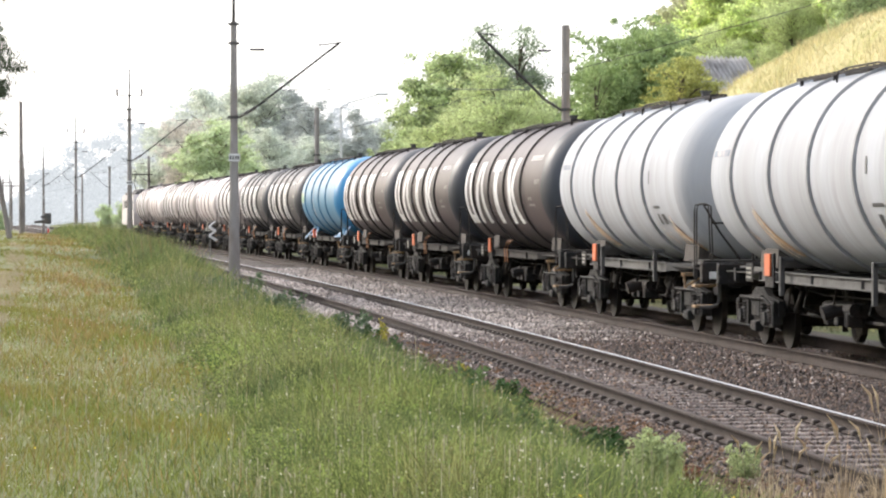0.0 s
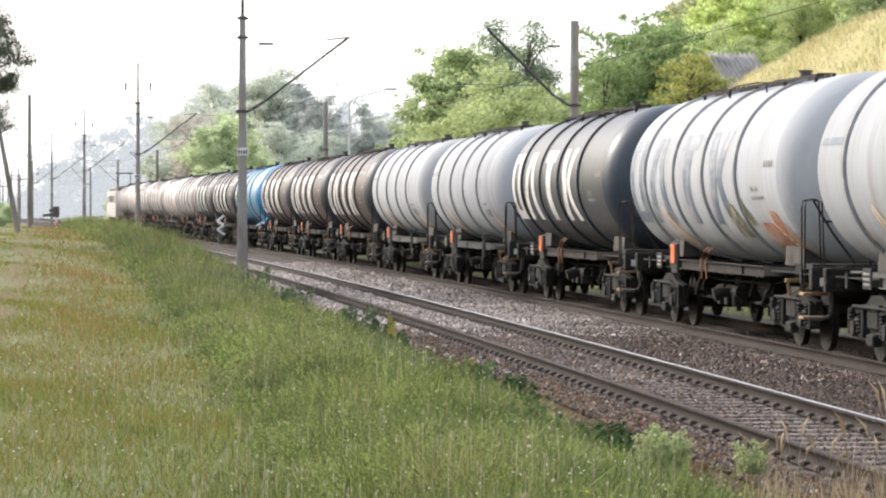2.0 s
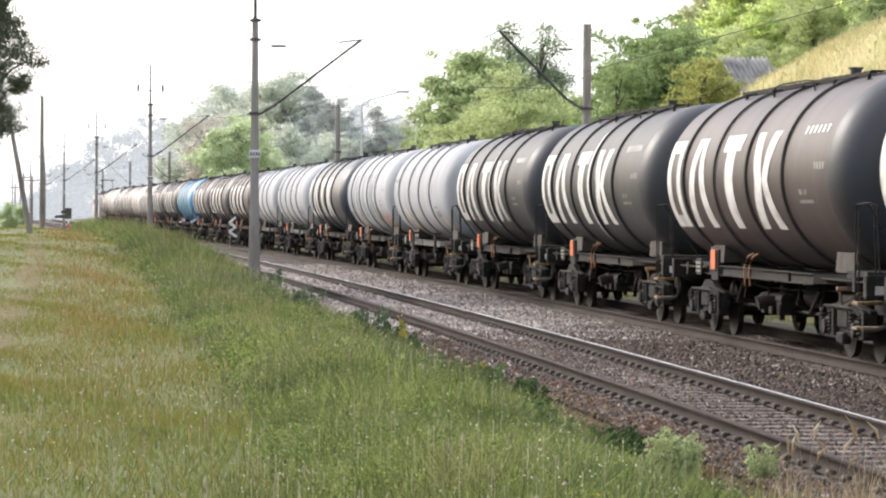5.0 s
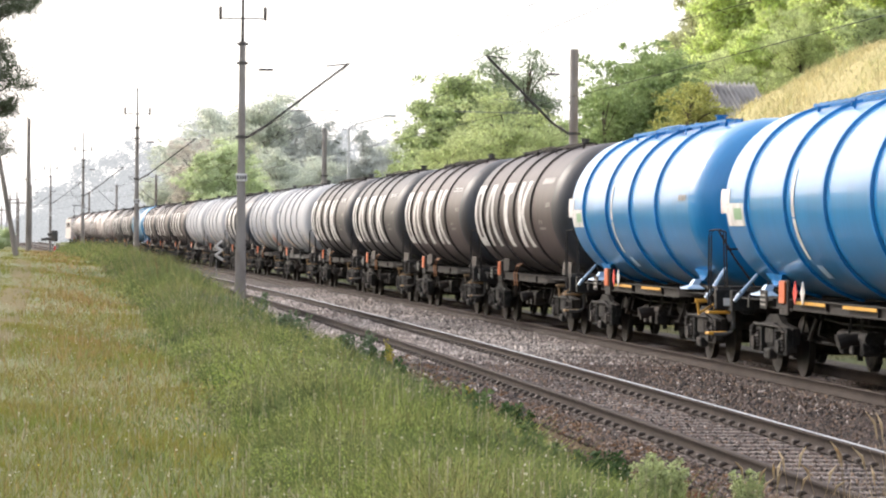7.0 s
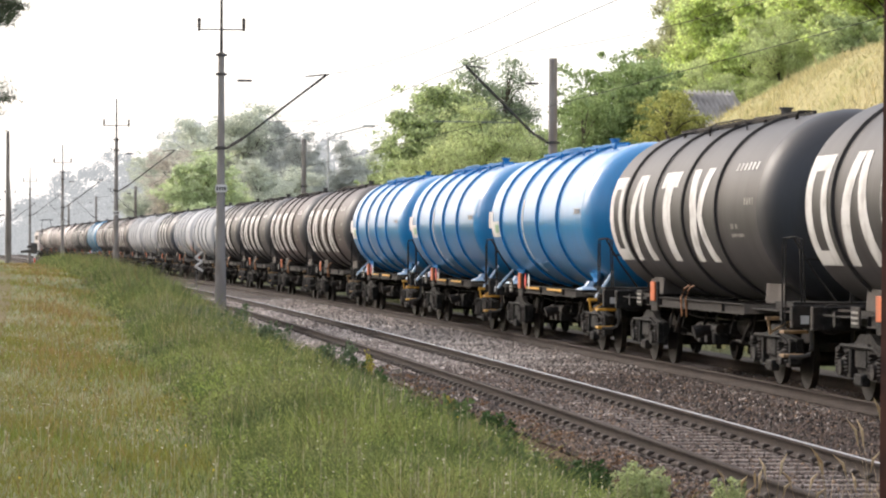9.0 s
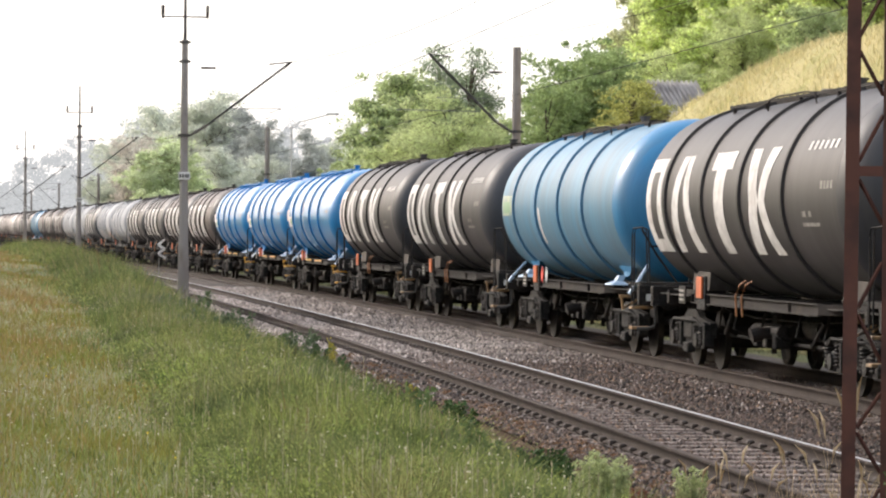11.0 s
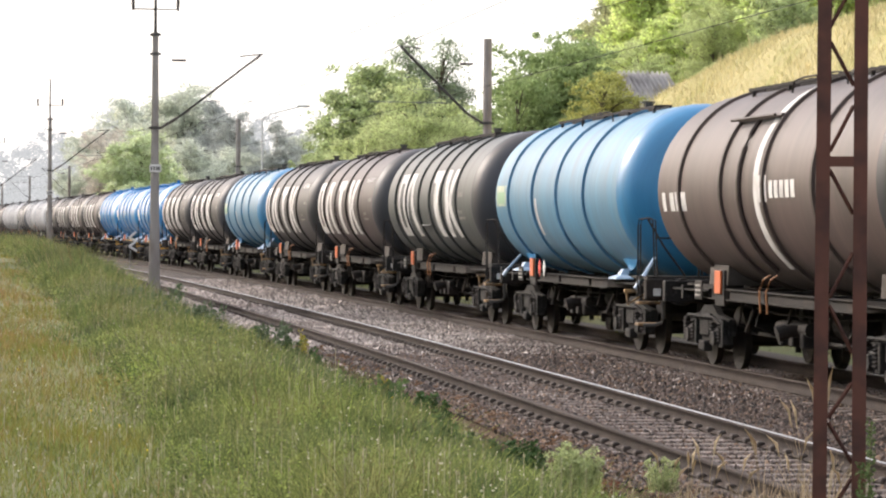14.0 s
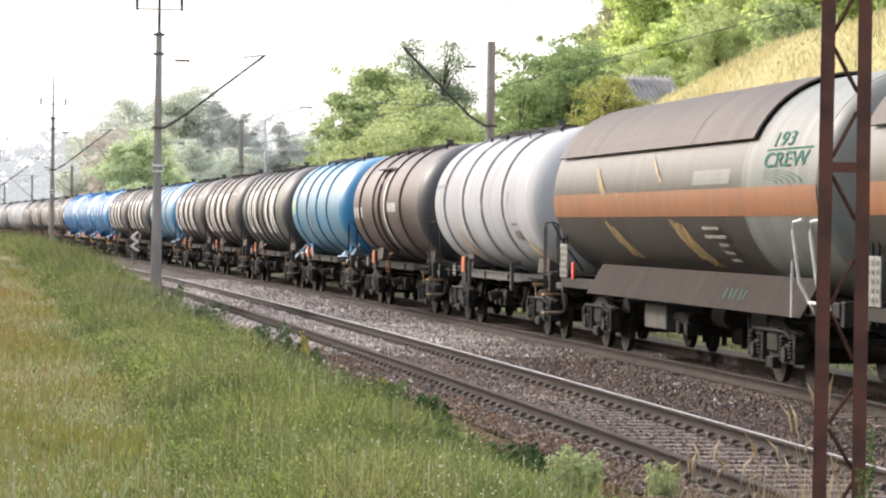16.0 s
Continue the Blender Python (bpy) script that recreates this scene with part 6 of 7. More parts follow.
def wooden_pole(x, y, top, label, lean=(0, 0), r=0.14, cross=False):
    o = x - float(line_x(np.array(y)))
    z = float(ground_z(o, y)) - 0.2
    t = root("wooden_pole", pose(x, y, z), label=label, category="pole", group="wooden line poles")
    b = BM()
    tube(b, [(0, 0, 0), (lean[0], lean[1], top - z)], r, 10, r * 0.62)
    part("post", b, M["wood"], t)
    if cross:
        b = BM()
        box(b, -0.7, 0.7, -0.05, 0.05, top - z - 0.55, top - z - 0.43)
        part("cross_arm", b, M["wood"], t)
    return t


wooden_pole(at_uv((57 - 784) * W, 190), 190, 8.5, "tall straight weathered wooden pole beside the line")
wooden_pole(at_uv((38 - 784) * W, 130), 130, 5.2, "leaning weathered wooden stay pole beside the pine", (-0.78, 0, 0), 0.12)
wooden_pole(at_uv((62 - 784) * W, 300), 300, 6.2, "distant wooden pole beside the line", (0, 0), 0.12)
wooden_pole(at_uv((40 - 784) * W, 330), 330, 5.3, "distant wooden pole with a cross arm", (0, 0), 0.12, True)
wooden_pole(at_uv((25 - 784) * W, 360), 360, 5.9, "distant wooden pole with a cross arm", (0, 0), 0.12, True)
wooden_pole(at_uv((10 - 784) * W, 400), 400, 5.0, "distant weathered wooden line pole", (0, 0), 0.12, True)


def signal(x, y):
    z = 0.3
    t = root("railway_signal", pose(x, y, z) @ Matrix.Diagonal((0.8, 0.8, 0.8, 1)), label="dark hooded railway light signal on a red and white post", category="railway signal")
    for k in range(4):
        b = BM()
        tube(b, [(0.12, 0, 0.35 * k), (0.12, 0, 0.35 * (k + 1))], 0.07, 10)
        part("post_section", b, M["white_sign"] if k % 2 else P["red"], t, "white post section" if k % 2 else "red post section")
    b = BM()
    box(b, -0.15, 0.35, -0.12, 0.12, 1.40, 2.25, 0.06)
    part("signal_head", b, M["dark_steel"], t)
    for z0 in (1.62, 2.0):
        b = BM()
        tube(b, [(-0.1, 0, z0), (-0.95 if z0 < 1.9 else -0.45, 0, z0 - 0.08)], 0.14, 10, 0.10)
        part("hood", b, M["dark_steel"], t)
    return t


signal(at_uv((102 - 784) * W, 205), 205)


def chevron_board(x, y):
    """A white arrow-shaped track board on a short post."""
    t = root("track_board", pose(x, y, -0.3), label="white zigzag track board on a short post", category="railway sign")
    b = BM()
    tube(b, [(0, 0, 0), (0, 0, 1.0)], 0.03, 8)
    part("post", b, M["steel"], t)
    b = BM()
    pts = [(0.30, 1.95), (-0.05, 1.65), (0.30, 1.45), (-0.05, 1.2), (0.35, 0.95)]
    for (x0, z0), (x1, z1) in zip(pts, pts[1:]):
        tube(b, [(x0, 0, z0), (x1, 0, z1)], 0.07, 6)
    part("board", b, M["white_sign"], t)
    return t


q = beside(2.2, 172.0)
chevron_board(q[0], q[1])

# ---- grass, weeds and stones ----


def blades(o, y, height, width, rng, lean=0.35):
    """Bent grass blades, five points each, at offsets o and distances y."""
    n = len(o)
    base = beside(o, y, ground_z(o, y) - 0.03)
    a = rng.uniform(0, 2 * np.pi, n)
    side = np.stack([np.cos(a), np.sin(a), 0 * a], 1) * width[:, None] * 0.5
    g = rng.uniform(0, 2 * np.pi, n)
    bend = np.stack([np.cos(g), np.sin(g), 0 * g], 1) * (height * rng.uniform(0.05, 1.0, n) * lean)[:, None]
    up = np.stack([0 * a, 0 * a, height], 1)
    V = np.stack([base - side, base + side, base + up * 0.55 + bend * 0.35 - side * 0.8, base + up * 0.55 + bend * 0.35 + side * 0.8, base + up + bend], 1).reshape(-1, 3)
    i = np.arange(n)[:, None] * 5
    Fc = np.concatenate([i + [0, 1, 3], i + [0, 3, 2], i + [2, 3, 4]], 0)
    return V, Fc


def patchy(o, y, sc, seed):
    return 0.5 + 0.5 * np.sin(o * sc * 1.3 + seed) * np.cos(y * sc * 0.9 + 2.1 * seed + 0.6 * np.sin(o * sc * 0.7))


def grass(name, zones, tall, mat, label, seed, lean=0.35, keep=None):
    """zones: (o0, o1, y0, y1, how many, blade width)."""
    rng = np.random.default_rng(seed)
    VV, FF, n = [], [], 0
    for o0, o1, y0, y1, count, width in zones:
        o, y = rng.uniform(o0, o1, count), rng.uniform(y0, y1, count)
        if keep:
            k = rng.uniform(0, 1, count) < keep(o, y)
            o, y = o[k], y[k]
        h = tall(o, y) * rng.uniform(0.55, 1.15, len(o))
        V, Fc = blades(o, y, h, width * rng.uniform(0.6, 1.3, len(o)), rng, lean)
        VV.append(V)
        FF.append(Fc + n)
        n += len(V)
    ob = new(name, fast_mesh(name, np.concatenate(VV), np.concatenate(FF), M[mat]))
    return tagged(ob, label=label, category="grass", kind="stuff")


def tall_h(o, y):
    edge = np.clip((o + 6.3) / 1.0, 0.25, 1) * np.clip((-1.55 - o) / np.where(y > 55, 1.0, 1.5), 0.28, 1)
    edge = edge * (1 + 0.55 * np.clip((y - 45) / 35, 0, 1) * np.clip((-3.0 - o) / 1.2, 0, 1)) * np.where((y > 50) & (o > -2.6), 0.6, 1.0)
    return (0.21 + 0.20 * patchy(o, y, 0.5, 1.0) + 0.14 * patchy(o, y, 1.7, 4.0) ** 2 + 0.12 * patchy(o, y, 3.9, 2.0) ** 3) * edge


def border(y):
    """The wavy line between the lane's short grass and the tall grass."""
    return -5.85 + 0.35 * np.sin(0.21 * y + 1.0) + 0.2 * np.sin(0.63 * y) + 0.12 * np.sin(1.9 * y)


def lane_h(o, y):
    return 0.06 + 0.06 * patchy(o, y, 0.9, 2.0)


grass("tall_grass", [(-6.9, -1.5, 13, 30, 82000, 0.010), (-6.9, -1.5, 30, 55, 72000, 0.013), (-6.9, -1.5, 55, 95, 58000, 0.014), (-6.9, -1.6, 95, 190, 34000, 0.026)], tall_h, "grass_green",
      "tall uneven green grass on the bank beside the ballast", 31, 0.85, keep=lambda o, y: np.clip((o - border(y)) / 0.9 + 0.5, 0.06, 1) * np.clip((-1.95 - 0.35 * np.clip((y - 45) / 20, 0, 1) - o + 0.3 * np.sin(0.9 * y) + 0.25 * np.sin(2.7 * y)) / 0.5, 0.02, 1))
grass("grey_green_grass", [(-6.0, -2.2, 13, 30, 7000, 0.008), (-6.0, -2.3, 30, 60, 22000, 0.012), (-6.0, -2.4, 60, 120, 16000, 0.017)], lambda o, y: tall_h(o, y) * 1.1, "grass_shade",
      "grey-green seeding grass in patches among the tall grass", 38, 0.7, lambda o, y: np.clip(patchy(o, y, 0.75, 3.7) * 1.9 - 0.9, 0, 1))
grass("dark_grass", [(-5.8, -2.2, 13, 30, 24000, 0.010), (-5.8, -2.3, 30, 60, 28000, 0.013), (-5.8, -2.4, 60, 120, 15000, 0.02)], lambda o, y: tall_h(o, y) * 0.95, "nettle",
      "dark green grass in patches on the bank", 39, 0.8, lambda o, y: np.clip(patchy(o, y, 1.05, 0.6) * 2.2 - 1.2, 0, 1))
grass("sorrel_stalks", [(-5.6, -2.4, 18, 50, 500, 0.007), (-5.6, -2.4, 50, 110, 700, 0.016)], lambda o, y: tall_h(o, y) * 1.25, "dock",
      "rust-brown sorrel stalks among the tall grass", 40, 0.4, lambda o, y: np.clip(patchy(o, y, 0.6, 5.1) * 2.0 - 1.0, 0, 1))
grass("tall_dry_grass", [(-6.0, -1.6, 13, 30, 1100, 0.004), (-6.0, -1.6, 30, 60, 3500, 0.007), (-6.0, -1.6, 60, 150, 3500, 0.015)], lambda o, y: tall_h(o, y) * 1.12, "grass_dry",
      "dry straw-coloured stalks among the tall grass", 32, 0.8, lambda o, y: 0.25 + 0.75 * patchy(o, y, 0.8, 5.0))
grass("lane_grass", [(-14, -2.4, -8, 13, 30000, 0.009), (-12, -5.0, 13, 30, 95000, 0.006), (-14, -5.0, 30, 60, 110000, 0.008), (-20, -5.0, 60, 130, 70000, 0.016), (-40, -5.0, 130, 330, 26000, 0.06)], lane_h, "grass_lane",
      "short yellow-green grass on the field lane", 33, 1.1, keep=lambda o, y: np.clip((border(y) - o) / 0.9 + 0.6, 0, 1) * np.where(np.abs(o + 8.35 + 0.12 * np.sin(0.5 * y)) < 0.24 + 0.1 * np.sin(1.3 * y), 0.4 + 0.5 * patchy(o, y, 1.3, 7.0), 1.0))
grass("lane_green_tufts", [(-11, -5.4, 13, 30, 26000, 0.008), (-11, -5.4, 30, 60, 16000, 0.010)], lambda o, y: lane_h(o, y) * 1.5, "herb",
      "green tufts in patches on the lane", 47, 1.0, lambda o, y: np.clip(patchy(o, y, 0.8, 1.3) * 1.5 + patchy(o, y, 2.3, 0.4) * 0.5 - 0.75, 0, 1) * np.clip((52 - y) / 25, 0, 1))
grass("reddish_grass", [(-8.4, -5.9, 13, 35, 13000, 0.006), (-8.4, -5.9, 35, 80, 10000, 0.010), (-8.2, -5.9, 80, 170, 4500, 0.022)], lambda o, y: 0.13 + 0.09 * patchy(o, y, 1.1, 3.0), "grass_red",
      "reddish dry seed grass along the middle of the lane", 34, 0.9, lambda o, y: np.exp(-((o + 7.05) / 0.85) ** 2) * (0.25 + 0.75 * patchy(o, y, 0.35, 6.0)) * np.clip((y - 16) / 28, 0.3, 1))
grass("bank_dry_grass", [(8.2, 22, 34, 75, 60000, 0.02), (8.2, 24, 75, 140, 80000, 0.026)], lambda o, y: 0.16 + 0.22 * patchy(o, y, 0.5, 8.0), "grass_bank",
      "dry yellow grass on the steep bank behind the train", 35, 0.9)
grass("bank_sprigs", [(13.5, 19, 34, 130, 700, 0.03)], lambda o, y: 0.45 + 0.4 * patchy(o, y, 0.9, 2.0), "grass_bank", "tall dry sprigs along the crest of the bank", 46, 0.5)
grass("far_side_grass", [(7.7, 9.6, 24, 90, 12000, 0.02), (7.7, 9.6, 90, 200, 8000, 0.04)], lambda o, y: 0.05 + 0.06 * patchy(o, y, 0.8, 3.0), "grass_shade", "pale green grass on the far side of the train", 36)
grass("ballast_weeds", [(-1.9, -1.0, 20, 60, 700, 0.010), (-0.6, 0.6, 24, 70, 260, 0.010)], lambda o, y: 0.10 + 0.12 * patchy(o, y, 2.0, 3.0), "grass_green", "small tufts of weeds in the ballast", 37, 0.6,
      lambda o, y: (patchy(o, y, 1.9, 9.0) > 0.8) * 1.0)


def heads(name, count, o0, o1, y0, y1, size, mat, label, seed, lift=0.95, stalked=True):
    """Seed heads or flowers: small crossed diamonds on thin stalks above the grass."""
    rng = np.random.default_rng(seed)
    o, y = rng.uniform(o0, o1, count), y0 + (y1 - y0) * rng.uniform(0, 1, count) ** 1.4
    k = rng.uniform(0, 1, count) < 0.15 + 0.85 * patchy(o, y, 0.7, seed * 1.0)
    o, y = o[k], y[k]
    n = len(o)
    h = np.where(o < -5.8, lane_h(o, y) * 1.2 + 0.05, tall_h(o, y)) * lift * rng.uniform(0.8, 1.25, n)
    p = beside(o, y, ground_z(o, y) + h)
    s = size[0] * rng.uniform(0.6, 1.3, n)[:, None]
    t = size[1] * rng.uniform(0.6, 1.3, n)[:, None]
    tilt = rng.normal(size=(n, 3)) * 0.25
    up = np.array([0, 0, 1.0]) + tilt
    ex, ey = np.array([1.0, 0, 0]), np.array([0, 1.0, 0])
    stalk = np.array([0, 0, -1.0]) * np.minimum(h, 0.3)[:, None]
    w = np.array([0.0016, 0, 0])
    V = np.stack([p + up * t, p + ex * s, p - up * t, p - ex * s, p + up * t, p + ey * s, p - up * t, p - ey * s, p - w, p + w, p + stalk + w, p + stalk - w], 1).reshape(-1, 3)
    i = np.arange(n)[:, None] * 12
    Fc = np.concatenate([i + [0, 1, 2, 3], i + [4, 5, 6, 7]] + ([i + [8, 9, 10, 11]] if stalked else []), 0)
    ob = new(name, fast_mesh(name, V, Fc, M[mat]))
    return tagged(ob, label=label, category="grass", kind="stuff")


heads("grass_seed_heads", 2200, -6.2, -2.0, 13, 60, (0.005, 0.016), "seed", "pale feathery seed heads over the tall grass", 41)
heads("lane_seed_heads", 900, -10, -5.8, 13, 60, (0.007, 0.022), "seed", "pale seed heads on the lane", 42)
heads("white_flowers", 2200, -10, -2.4, 15, 62, (0.007, 0.006), "cream", "small cream meadow flowers", 43, 1.0, False)
heads("yellow_flowers", 60, -8, -2.2, 13, 40, (0.008, 0.007), "petal_yellow", "few small yellow meadow flowers", 44, 1.0, False)


def herbs(name, zones, mat, label, seed):
    """Leafy herbs between the grass: small leaves in low clumps."""
    rng = np.random.default_rng(seed)
    VV, FF, n = [], [], 0
    for o0, o1, y0, y1, clumps, leaves, leaf in zones:
        o, y = rng.uniform(o0, o1, clumps), rng.uniform(y0, y1, clumps)
        h = tall_h(o, y)
        k = rng.uniform(0, 1, clumps) < 0.2 + 0.8 * patchy(o, y, 0.6, 2.5)
        o, y, h = o[k], y[k], h[k]
        cs = beside(o, y, ground_z(o, y) + h * rng.uniform(0.25, 0.75, len(o)))
        V, Fc = leaf_cloud(cs, rng.uniform(0.08, 0.22, len(o)), leaves, leaf, rng)
        VV.append(V)
        FF.append(Fc + n)
        n += len(V)
    ob = new(name, fast_mesh(name, np.concatenate(VV), np.concatenate(FF), M[mat]))
    return tagged(ob, label=label, category="plants", kind="stuff")


herbs("meadow_herbs", [(-6.0, -2.0, 13, 30, 900, 45000, 0.013), (-6.0, -2.0, 30, 60, 1300, 45000, 0.018), (-6.0, -2.0, 60, 120, 1300, 26000, 0.03)], "herb", "leafy green herbs among the tall grass", 61)


def weed(o, y, height, spread, mat, stems, leaves, seed, label, leaf=0.035, spiky=False):
    rng = np.random.default_rng(seed)
    p = beside(o, y)
    t = root("weed", pose(p[0], p[1], float(ground_z(o, y)) - 0.02), label=label, category="plant", group="weeds beside the track")
    b = BM()
    LV, n = [], 0
    cs, rad = [], []
    for k in range(stems):
        a = rng.uniform(0, 2 * math.pi)
        e = spread * rng.uniform(0.2, 1)
        h = height * rng.uniform(0.65, 1.05)
        top = Vector((e * math.cos(a), e * math.sin(a), h))
        tube(b, [(0.25 * top.x, 0.25 * top.y, 0), (0.6 * top.x, 0.6 * top.y, 0.55 * h), top], 0.006, 4, 0.002, caps=False)
        if not spiky:
            part("stem", b, M["grass_green"], t)
            b = BM()
        for u in np.linspace(0.15, 1.0, 9 if leaf > 0.015 else 40):
            cs.append((top.x * (0.3 + 0.7 * u), top.y * (0.3 + 0.7 * u), h * u))
            rad.append(spread * (0.12 if spiky else 0.30) * (1.15 - 0.7 * u))
    if spiky:
        tagged(part("dry_stalks", b, M["grass_dry"], t), kind="stuff")
    else:
        b.free()
    V, Fc = leaf_cloud(np.array(cs), np.array(rad) + 0.015, leaves, leaf, rng, narrow=0.07 if spiky else 0.5)
    part("leaves", fast_mesh("leaves", V, Fc, M[mat]), None, t)
    return t


for o, y, h, sp, mat, stems, leaves, seed, lab, leaf in (
    (-2.80, 24.9, 0.60, 0.26, "leaf_pale", 18, 4600, 1, "pale grey-green mugwort plant at the ballast edge", 0.018),
    (-1.42, 28.2, 0.58, 0.17, "leaf_pale", 12, 2600, 2, "pale grey-green mugwort plant at the ballast edge", 0.018),
    (-2.62, 25.6, 0.54, 0.24, "leaf_pale", 14, 3200, 3, "pale grey-green mugwort plant at the ballast edge", 0.018),
    (-2.76, 34.6, 0.50, 0.34, "nettle", 18, 4600, 4, "low dark green nettle clump at the grass edge", 0.028),
    (-2.48, 28.9, 0.42, 0.30, "nettle", 18, 4400, 5, "low dark green nettle clump at the grass edge", 0.024),
    (-2.62, 29.5, 0.42, 0.28, "nettle", 16, 3600, 6, "low dark green nettle clump at the grass edge", 0.024),
    (-2.84, 33.2, 0.40, 0.26, "nettle", 12, 1700, 7, "low dark green nettle clump at the grass edge", 0.028),
    (-2.75, 46.3, 0.55, 0.36, "nettle", 12, 1800, 8, "dark green nettle clump at the grass edge", 0.035),
    (-2.55, 52.5, 0.55, 0.36, "nettle", 12, 1600, 9, "dark green nettle clump at the grass edge", 0.035),
    (-2.50, 17.5, 1.40, 0.10, "weed_green", 3, 1500, 10, "tall green weed beside the rusted mast", 0.013),
    (-2.36, 17.5, 1.08, 0.10, "weed_green", 3, 1200, 11, "tall green weed beside the rusted mast", 0.013),
    (-2.42, 50.8, 0.80, 0.18, "weed_yellow", 5, 420, 12, "thin yellow-flowered weed at the ballast edge", 0.026),
    (-2.35, 41.0, 0.55, 0.14, "weed_yellow", 4, 240, 13, "thin yellow-flowered weed at the ballast edge", 0.022),
    (-1.86, 28.4, 0.42, 0.11, "dock", 7, 520, 14, "rust-brown dried dock plant at the ballast edge", 0.020),
    (-2.6, 39.5, 0.45, 0.32, "weed_green", 10, 1100, 15, "mid-green weed clump at the grass edge", 0.03),
    (-2.5, 60.0, 0.5, 0.4, "nettle", 10, 1350, 16, "dark green nettle clump at the grass edge", 0.04),
    (-3.0, 36.5, 0.5, 0.4, "weed_green", 10, 1100, 17, "mid-green weed clump at the grass edge", 0.03),
    (-3.6, 46.0, 0.6, 0.6, "weed_blue", 12, 1500, 18, "bluish green leafy herb clump in the grass", 0.035),
    (-4.1, 52.0, 0.6, 0.7, "weed_blue", 12, 1500, 19, "bluish green leafy herb clump in the grass", 0.035),
    (-4.4, 60.0, 0.6, 0.8, "weed_blue", 12, 1500, 20, "bluish green leafy herb clump in the grass", 0.045),
    (-1.04, 39.9, 0.10, 0.22, "weed_green", 8, 500, 21, "low green weed tuft on the earthy shoulder", 0.02),
    (-3.3, 28.0, 0.5, 0.3, "weed_green", 10, 1300, 22, "mid-green weed clump in the tall grass", 0.022),
    (-3.9, 33.0, 0.5, 0.35, "weed_green", 10, 1300, 23, "mid-green weed clump in the tall grass", 0.025),
):
    weed(o, y, h, sp, mat, stems, leaves, seed, lab, leaf)


def reed(o, y, height, seed):
    """A tuft of dry bent reed blades with feathery heads."""
    rng = np.random.default_rng(seed)
    p = beside(o, y)
    t = root("reed_tuft", pose(p[0], p[1], -0.3), label="dry straw-coloured reed tuft beside the rail", category="plant", group="weeds beside the track")
    n = 70
    a = rng.uniform(0, 2 * np.pi, n)
    out = np.stack([np.cos(a), np.sin(a), 0 * a], 1)
    side = np.stack([-np.sin(a), np.cos(a), 0 * a], 1) * rng.uniform(0.003, 0.008, n)[:, None]
    h = height * rng.uniform(0.35, 1.1, n)
    reach = h * rng.uniform(0.1, 0.7, n)
    droop = rng.uniform(0.0, 0.45, n)
    rows = []
    for u in (0.0, 0.35, 0.65, 0.85, 1.0):
        c = out * (0.05 + reach * u ** 1.8)[:, None]
        c[:, 2] = h * (u - droop * u ** 4)
        w = side * (1.0 - 0.9 * u)
        rows += [c - w, c + w]
    V = np.stack(rows, 1).reshape(-1, 3)
    i = np.arange(n)[:, None] * 10
    Fc = np.concatenate([i + [2 * k, 2 * k + 1, 2 * k + 3, 2 * k + 2] for k in range(4)], 0)
    part("reed_foliage", fast_mesh("reed_foliage", V, Fc, M["reed"]), None, t)
    for k in range(3):
        b = BM()
        g = rng.uniform(0, 2 * np.pi)
        hh = height * rng.uniform(1.0, 1.35)
        e = (0.12 * math.cos(g), 0.12 * math.sin(g))
        tube(b, [(0, 0, 0), (e[0] * 0.4, e[1] * 0.4, hh * 0.7), (e[0], e[1], hh)], 0.003, 4, 0.0015, caps=False)
        tube(b, [(e[0] * 0.8, e[1] * 0.8, hh * 0.88), (e[0], e[1], hh), (e[0] * 1.6, e[1] * 1.6, hh * 1.08)], [0.004, 0.012, 0.002], 5)
        part("seed_stalk", b, M["reed"], t)
    return t


for o, y, h, seed in ((-1.10, 24.6, 0.80, 21), (-1.28, 24.2, 0.66, 22), (-1.62, 24.6, 0.55, 23), (-1.80, 25.4, 0.5, 24), (-0.98, 23.8, 0.62, 25), (-2.05, 25.0, 0.5, 26), (-1.2, 23.2, 0.6, 27), (-1.05, 24.2, 0.95, 28), (-1.35, 24.9, 0.70, 29), (-1.9, 24.3, 0.6, 30)):
    reed(o, y, h, seed)


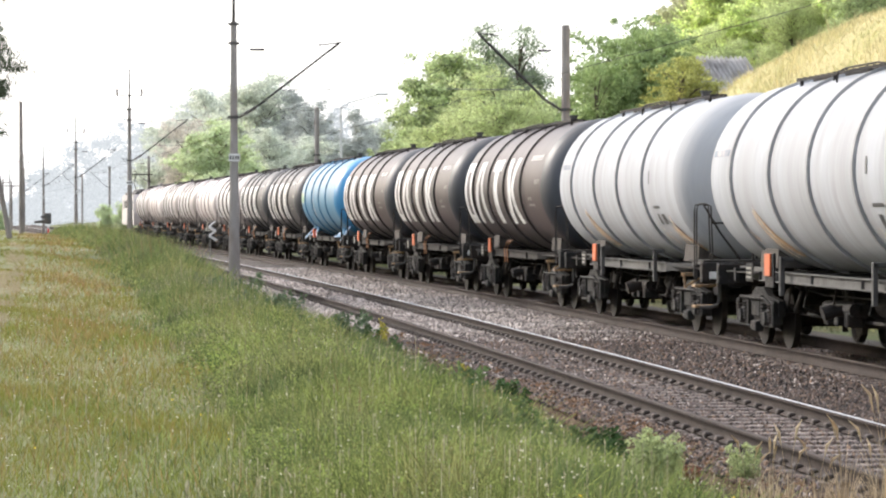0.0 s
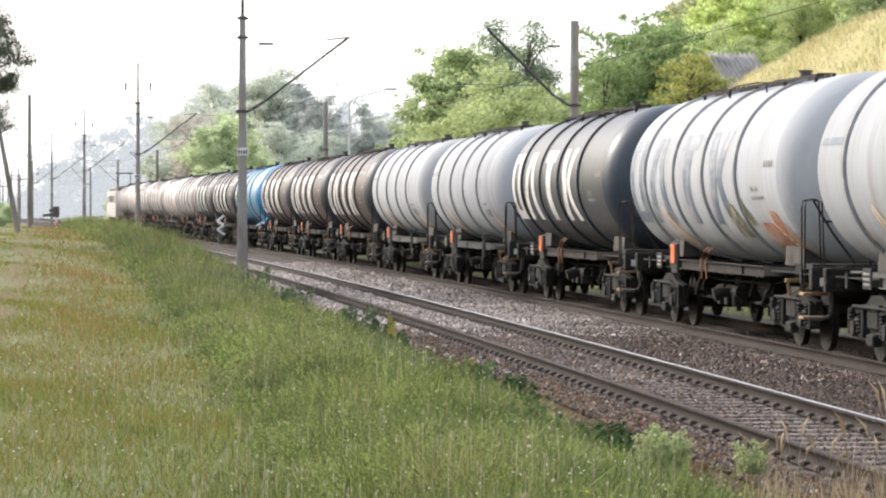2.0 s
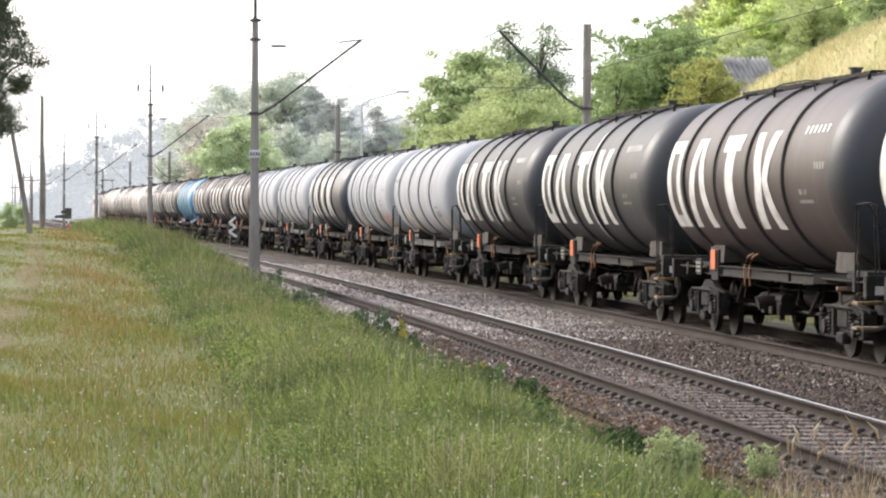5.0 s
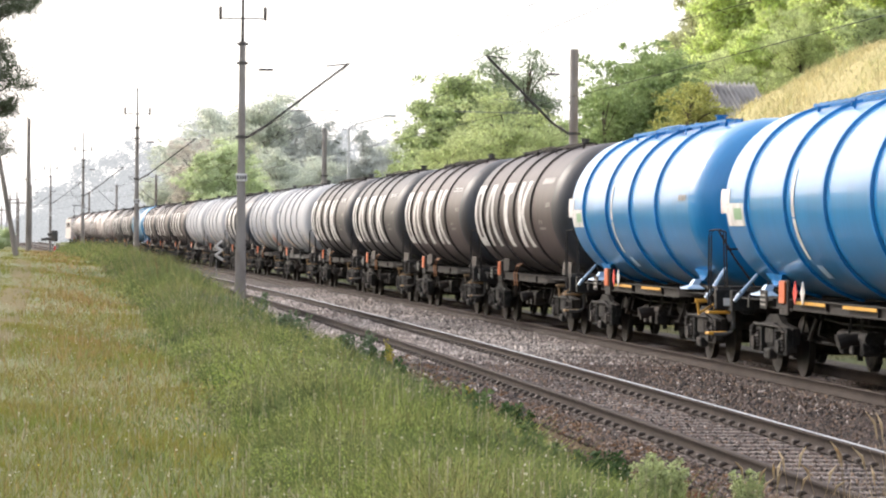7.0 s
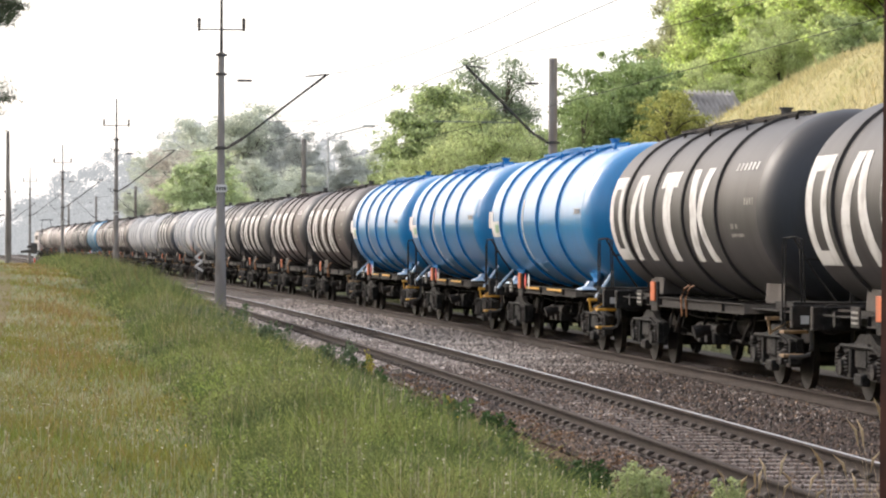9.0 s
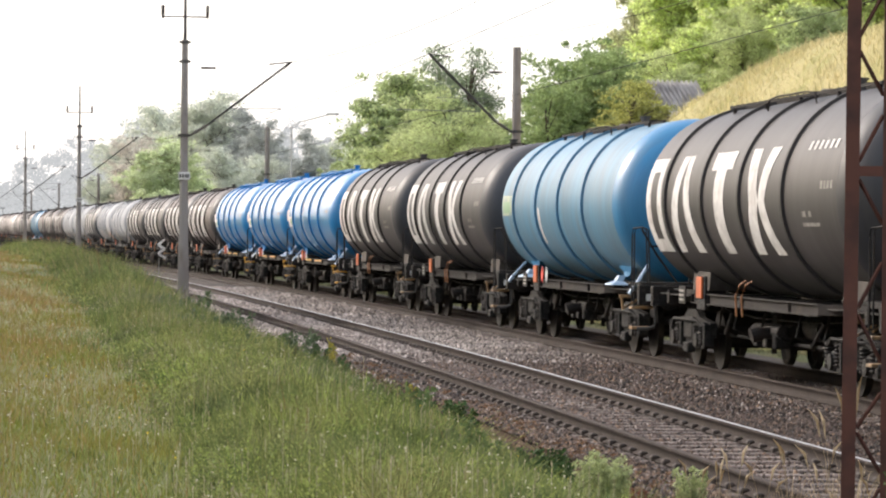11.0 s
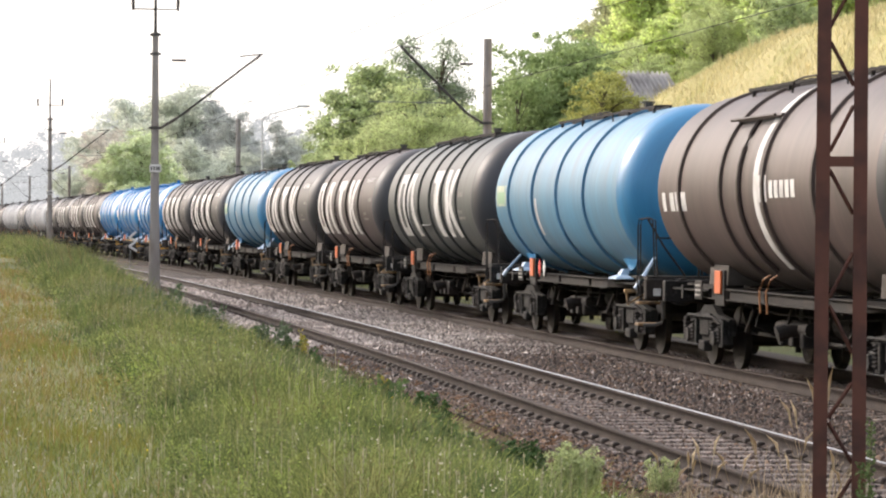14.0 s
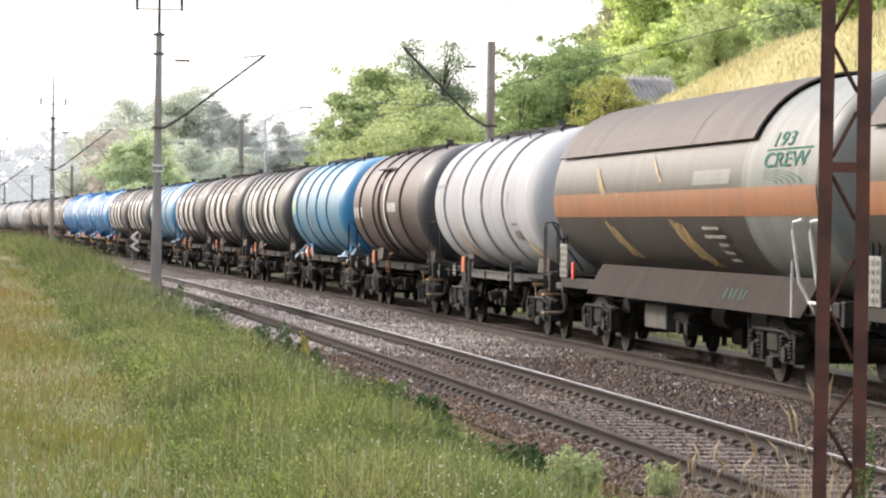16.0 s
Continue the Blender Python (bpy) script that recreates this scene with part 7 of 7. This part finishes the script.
def stones(name, zones, seed, label, mat, thin=0.45):
    """Crushed stones as jittered eight-faced lumps."""
    rng = np.random.default_rng(seed)
    VV, FF, n = [], [], 0
    for o0, o1, y0, y1, count, size in zones:
        o, y = rng.uniform(o0, o1, count), rng.uniform(y0, y1, count)
        # none on the rails' feet or high on the sleepers
        k = np.ones(count, bool)
        for r in (-0.755, 0.755, TRACK_GAP - 0.755, TRACK_GAP + 0.755):
            k &= np.abs(o - r) > 0.12
        # few lie on the sleepers or on the earthy shoulder
        for c in (0.0, TRACK_GAP):
            k &= ~((np.abs(o - c) < 1.3) & (((y - 14.0) % 0.6 < 0.15) | ((y - 14.0) % 0.6 > 0.45)) & (rng.uniform(0, 1, count) < (0.25 if c == 0 else 0.9)))
        k &= ~((o < -1.05) & (y < 58) & (rng.uniform(0, 1, count) < thin))
        o, y = o[k], y[k]
        m = len(o)
        c = beside(o, y, np.where(o < -1.95, ground_z(o, y) + 0.045, np.where(y < 60, shoulder_z(o, y) + np.where(o < -1.0, 0.012, 0), np.interp(o, BALLAST_O, BALLAST_Z))) + size * rng.uniform(-0.1, 0.45, m))
        s = (size * rng.uniform(0.55, 1.3, m))[:, None, None]
        D = np.array([[1, 0, 0], [-1, 0, 0], [0, 1, 0], [0, -1, 0], [0, 0, 1], [0, 0, -1]]) * 1.0
        V = c[:, None] + s * (D[None] * rng.uniform(0.5, 1.0, (m, 6, 1)) + 0.25 * rng.normal(size=(m, 6, 3)))
        T = np.array([[0, 2, 4], [2, 1, 4], [1, 3, 4], [3, 0, 4], [2, 0, 5], [1, 2, 5], [3, 1, 5], [0, 3, 5]])
        VV.append(V.reshape(-1, 3))
        FF.append((np.arange(m)[:, None, None] * 6 + T[None]).reshape(-1, 3) + n)
        n += m * 6
    ob = new(name, fast_mesh(name, np.concatenate(VV), np.concatenate(FF), M[mat]))
    return tagged(ob, label=label, category="ballast", kind="stuff")


stones("ballast_stones", [(-1.85, 6.0, 20, 42, 50000, 0.029), (-1.85, 5.2, 42, 62, 30000, 0.035)], 51, "loose grey-brown crushed ballast stones", "stone")
stones("pale_ballast_stones", [(-1.9, 5.2, 58, 85, 24000, 0.038), (-1.9, 3.6, 85, 135, 13000, 0.06)], 52, "paler clean crushed ballast stones", "stone_pale")

stones("margin_stones", [(-3.1, -1.0, 20, 45, 15000, 0.028), (-2.9, -1.5, 45, 75, 6000, 0.036)], 53, "brown stones scattered on the bare earth margin", "stone_brown", 0.0)
stones("margin_pale_stones", [(-2.6, -1.0, 20, 50, 1300, 0.030), (-2.7, -1.5, 50, 110, 4200, 0.042)], 54, "pale stones scattered on the bare earth margin", "stone_pale", 0.0)


def litter(name, count, label, seed):
    """Small dead leaves and stalks lying on the margin."""
    rng = np.random.default_rng(seed)
    o, y = rng.uniform(-2.9, -1.0, count), rng.uniform(18, 62, count)
    k = rng.uniform(0, 1, count) < patchy(o, y, 1.6, 3.3)
    o, y = o[k], y[k]
    c = beside(o, y, np.where(o < -1.95, ground_z(o, y) + 0.05, shoulder_z(o, y) + 0.03))
    V, Fc = leaf_cloud(c, np.full(len(c), 0.05), 14000, 0.026, rng, 0.5, 0.3)
    ob = new(name, fast_mesh(name, V, Fc, M["litter"]))
    return tagged(ob, label=label, category="plants", kind="stuff")


litter("leaf_litter", 1500, "brown dead leaves and stalks on the earth margin", 55)
grass("margin_grass", [(-3.0, -1.1, 18, 62, 9000, 0.007)], lambda o, y: 0.06 + 0.10 * patchy(o, y, 1.9, 4.4), "grass_green", "low sparse grass tufts on the earth margin", 56, 0.8,
      lambda o, y: (patchy(o, y, 1.5, 1.7) > 0.72) * 0.9 + 0.03)
grass("long_blades", [(-5.0, -2.1, 13, 24, 9500, 0.010), (-5.4, -2.1, 24, 42, 8500, 0.014)], lambda o, y: tall_h(o, y) * 1.05, "blade", "long light green blades among the tall grass", 57, 1.3,
      lambda o, y: 0.2 + 0.8 * patchy(o, y, 1.1, 2.2))
herbs("light_herbs", [(-5.8, -1.9, 13, 24, 1500, 52000, 0.010), (-5.8, -1.9, 24, 45, 2200, 46000, 0.014)], "blade", "small light leaves of herbs among the tall grass", 62)
stones("brown_ballast_stones", [(-1.0, 6.0, 20, 42, 9000, 0.030), (-1.0, 5.2, 42, 60, 6000, 0.036)], 59, "earthy brown stones among the ballast", "stone_brown")
stones("bright_ballast_stones", [(-1.0, 5.6, 20, 42, 3800, 0.022), (-1.0, 5.2, 42, 60, 3000, 0.030)], 58, "scattered pale stones among the brown ballast", "stone_pale")


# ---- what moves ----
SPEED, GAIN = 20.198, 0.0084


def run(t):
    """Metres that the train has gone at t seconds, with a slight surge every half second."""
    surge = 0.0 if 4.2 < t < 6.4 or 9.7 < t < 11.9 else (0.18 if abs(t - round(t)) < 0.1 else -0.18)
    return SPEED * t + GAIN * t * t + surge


def motions():
    for ob, s in STOCK:
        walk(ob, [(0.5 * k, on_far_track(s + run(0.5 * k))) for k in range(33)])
    wheels = [o for ob, _ in STOCK for o in ob.children_recursive if o.name.split(".")[0] == "wheelset"]
    # all wheels turn alike: one row for each thirtieth of a second
    walk(wheels[0], [(k / 30, Matrix.Rotation(-20.3 * k / 30 / 0.46, 4, "X")) for k in range(481)])
    turning = wheels[0].animation_data
    for w in wheels[1:]:
        w.rotation_mode = "QUATERNION"
        d = w.animation_data_create()
        d.action = turning.action
        d.action_slot = turning.action_slot


motions()
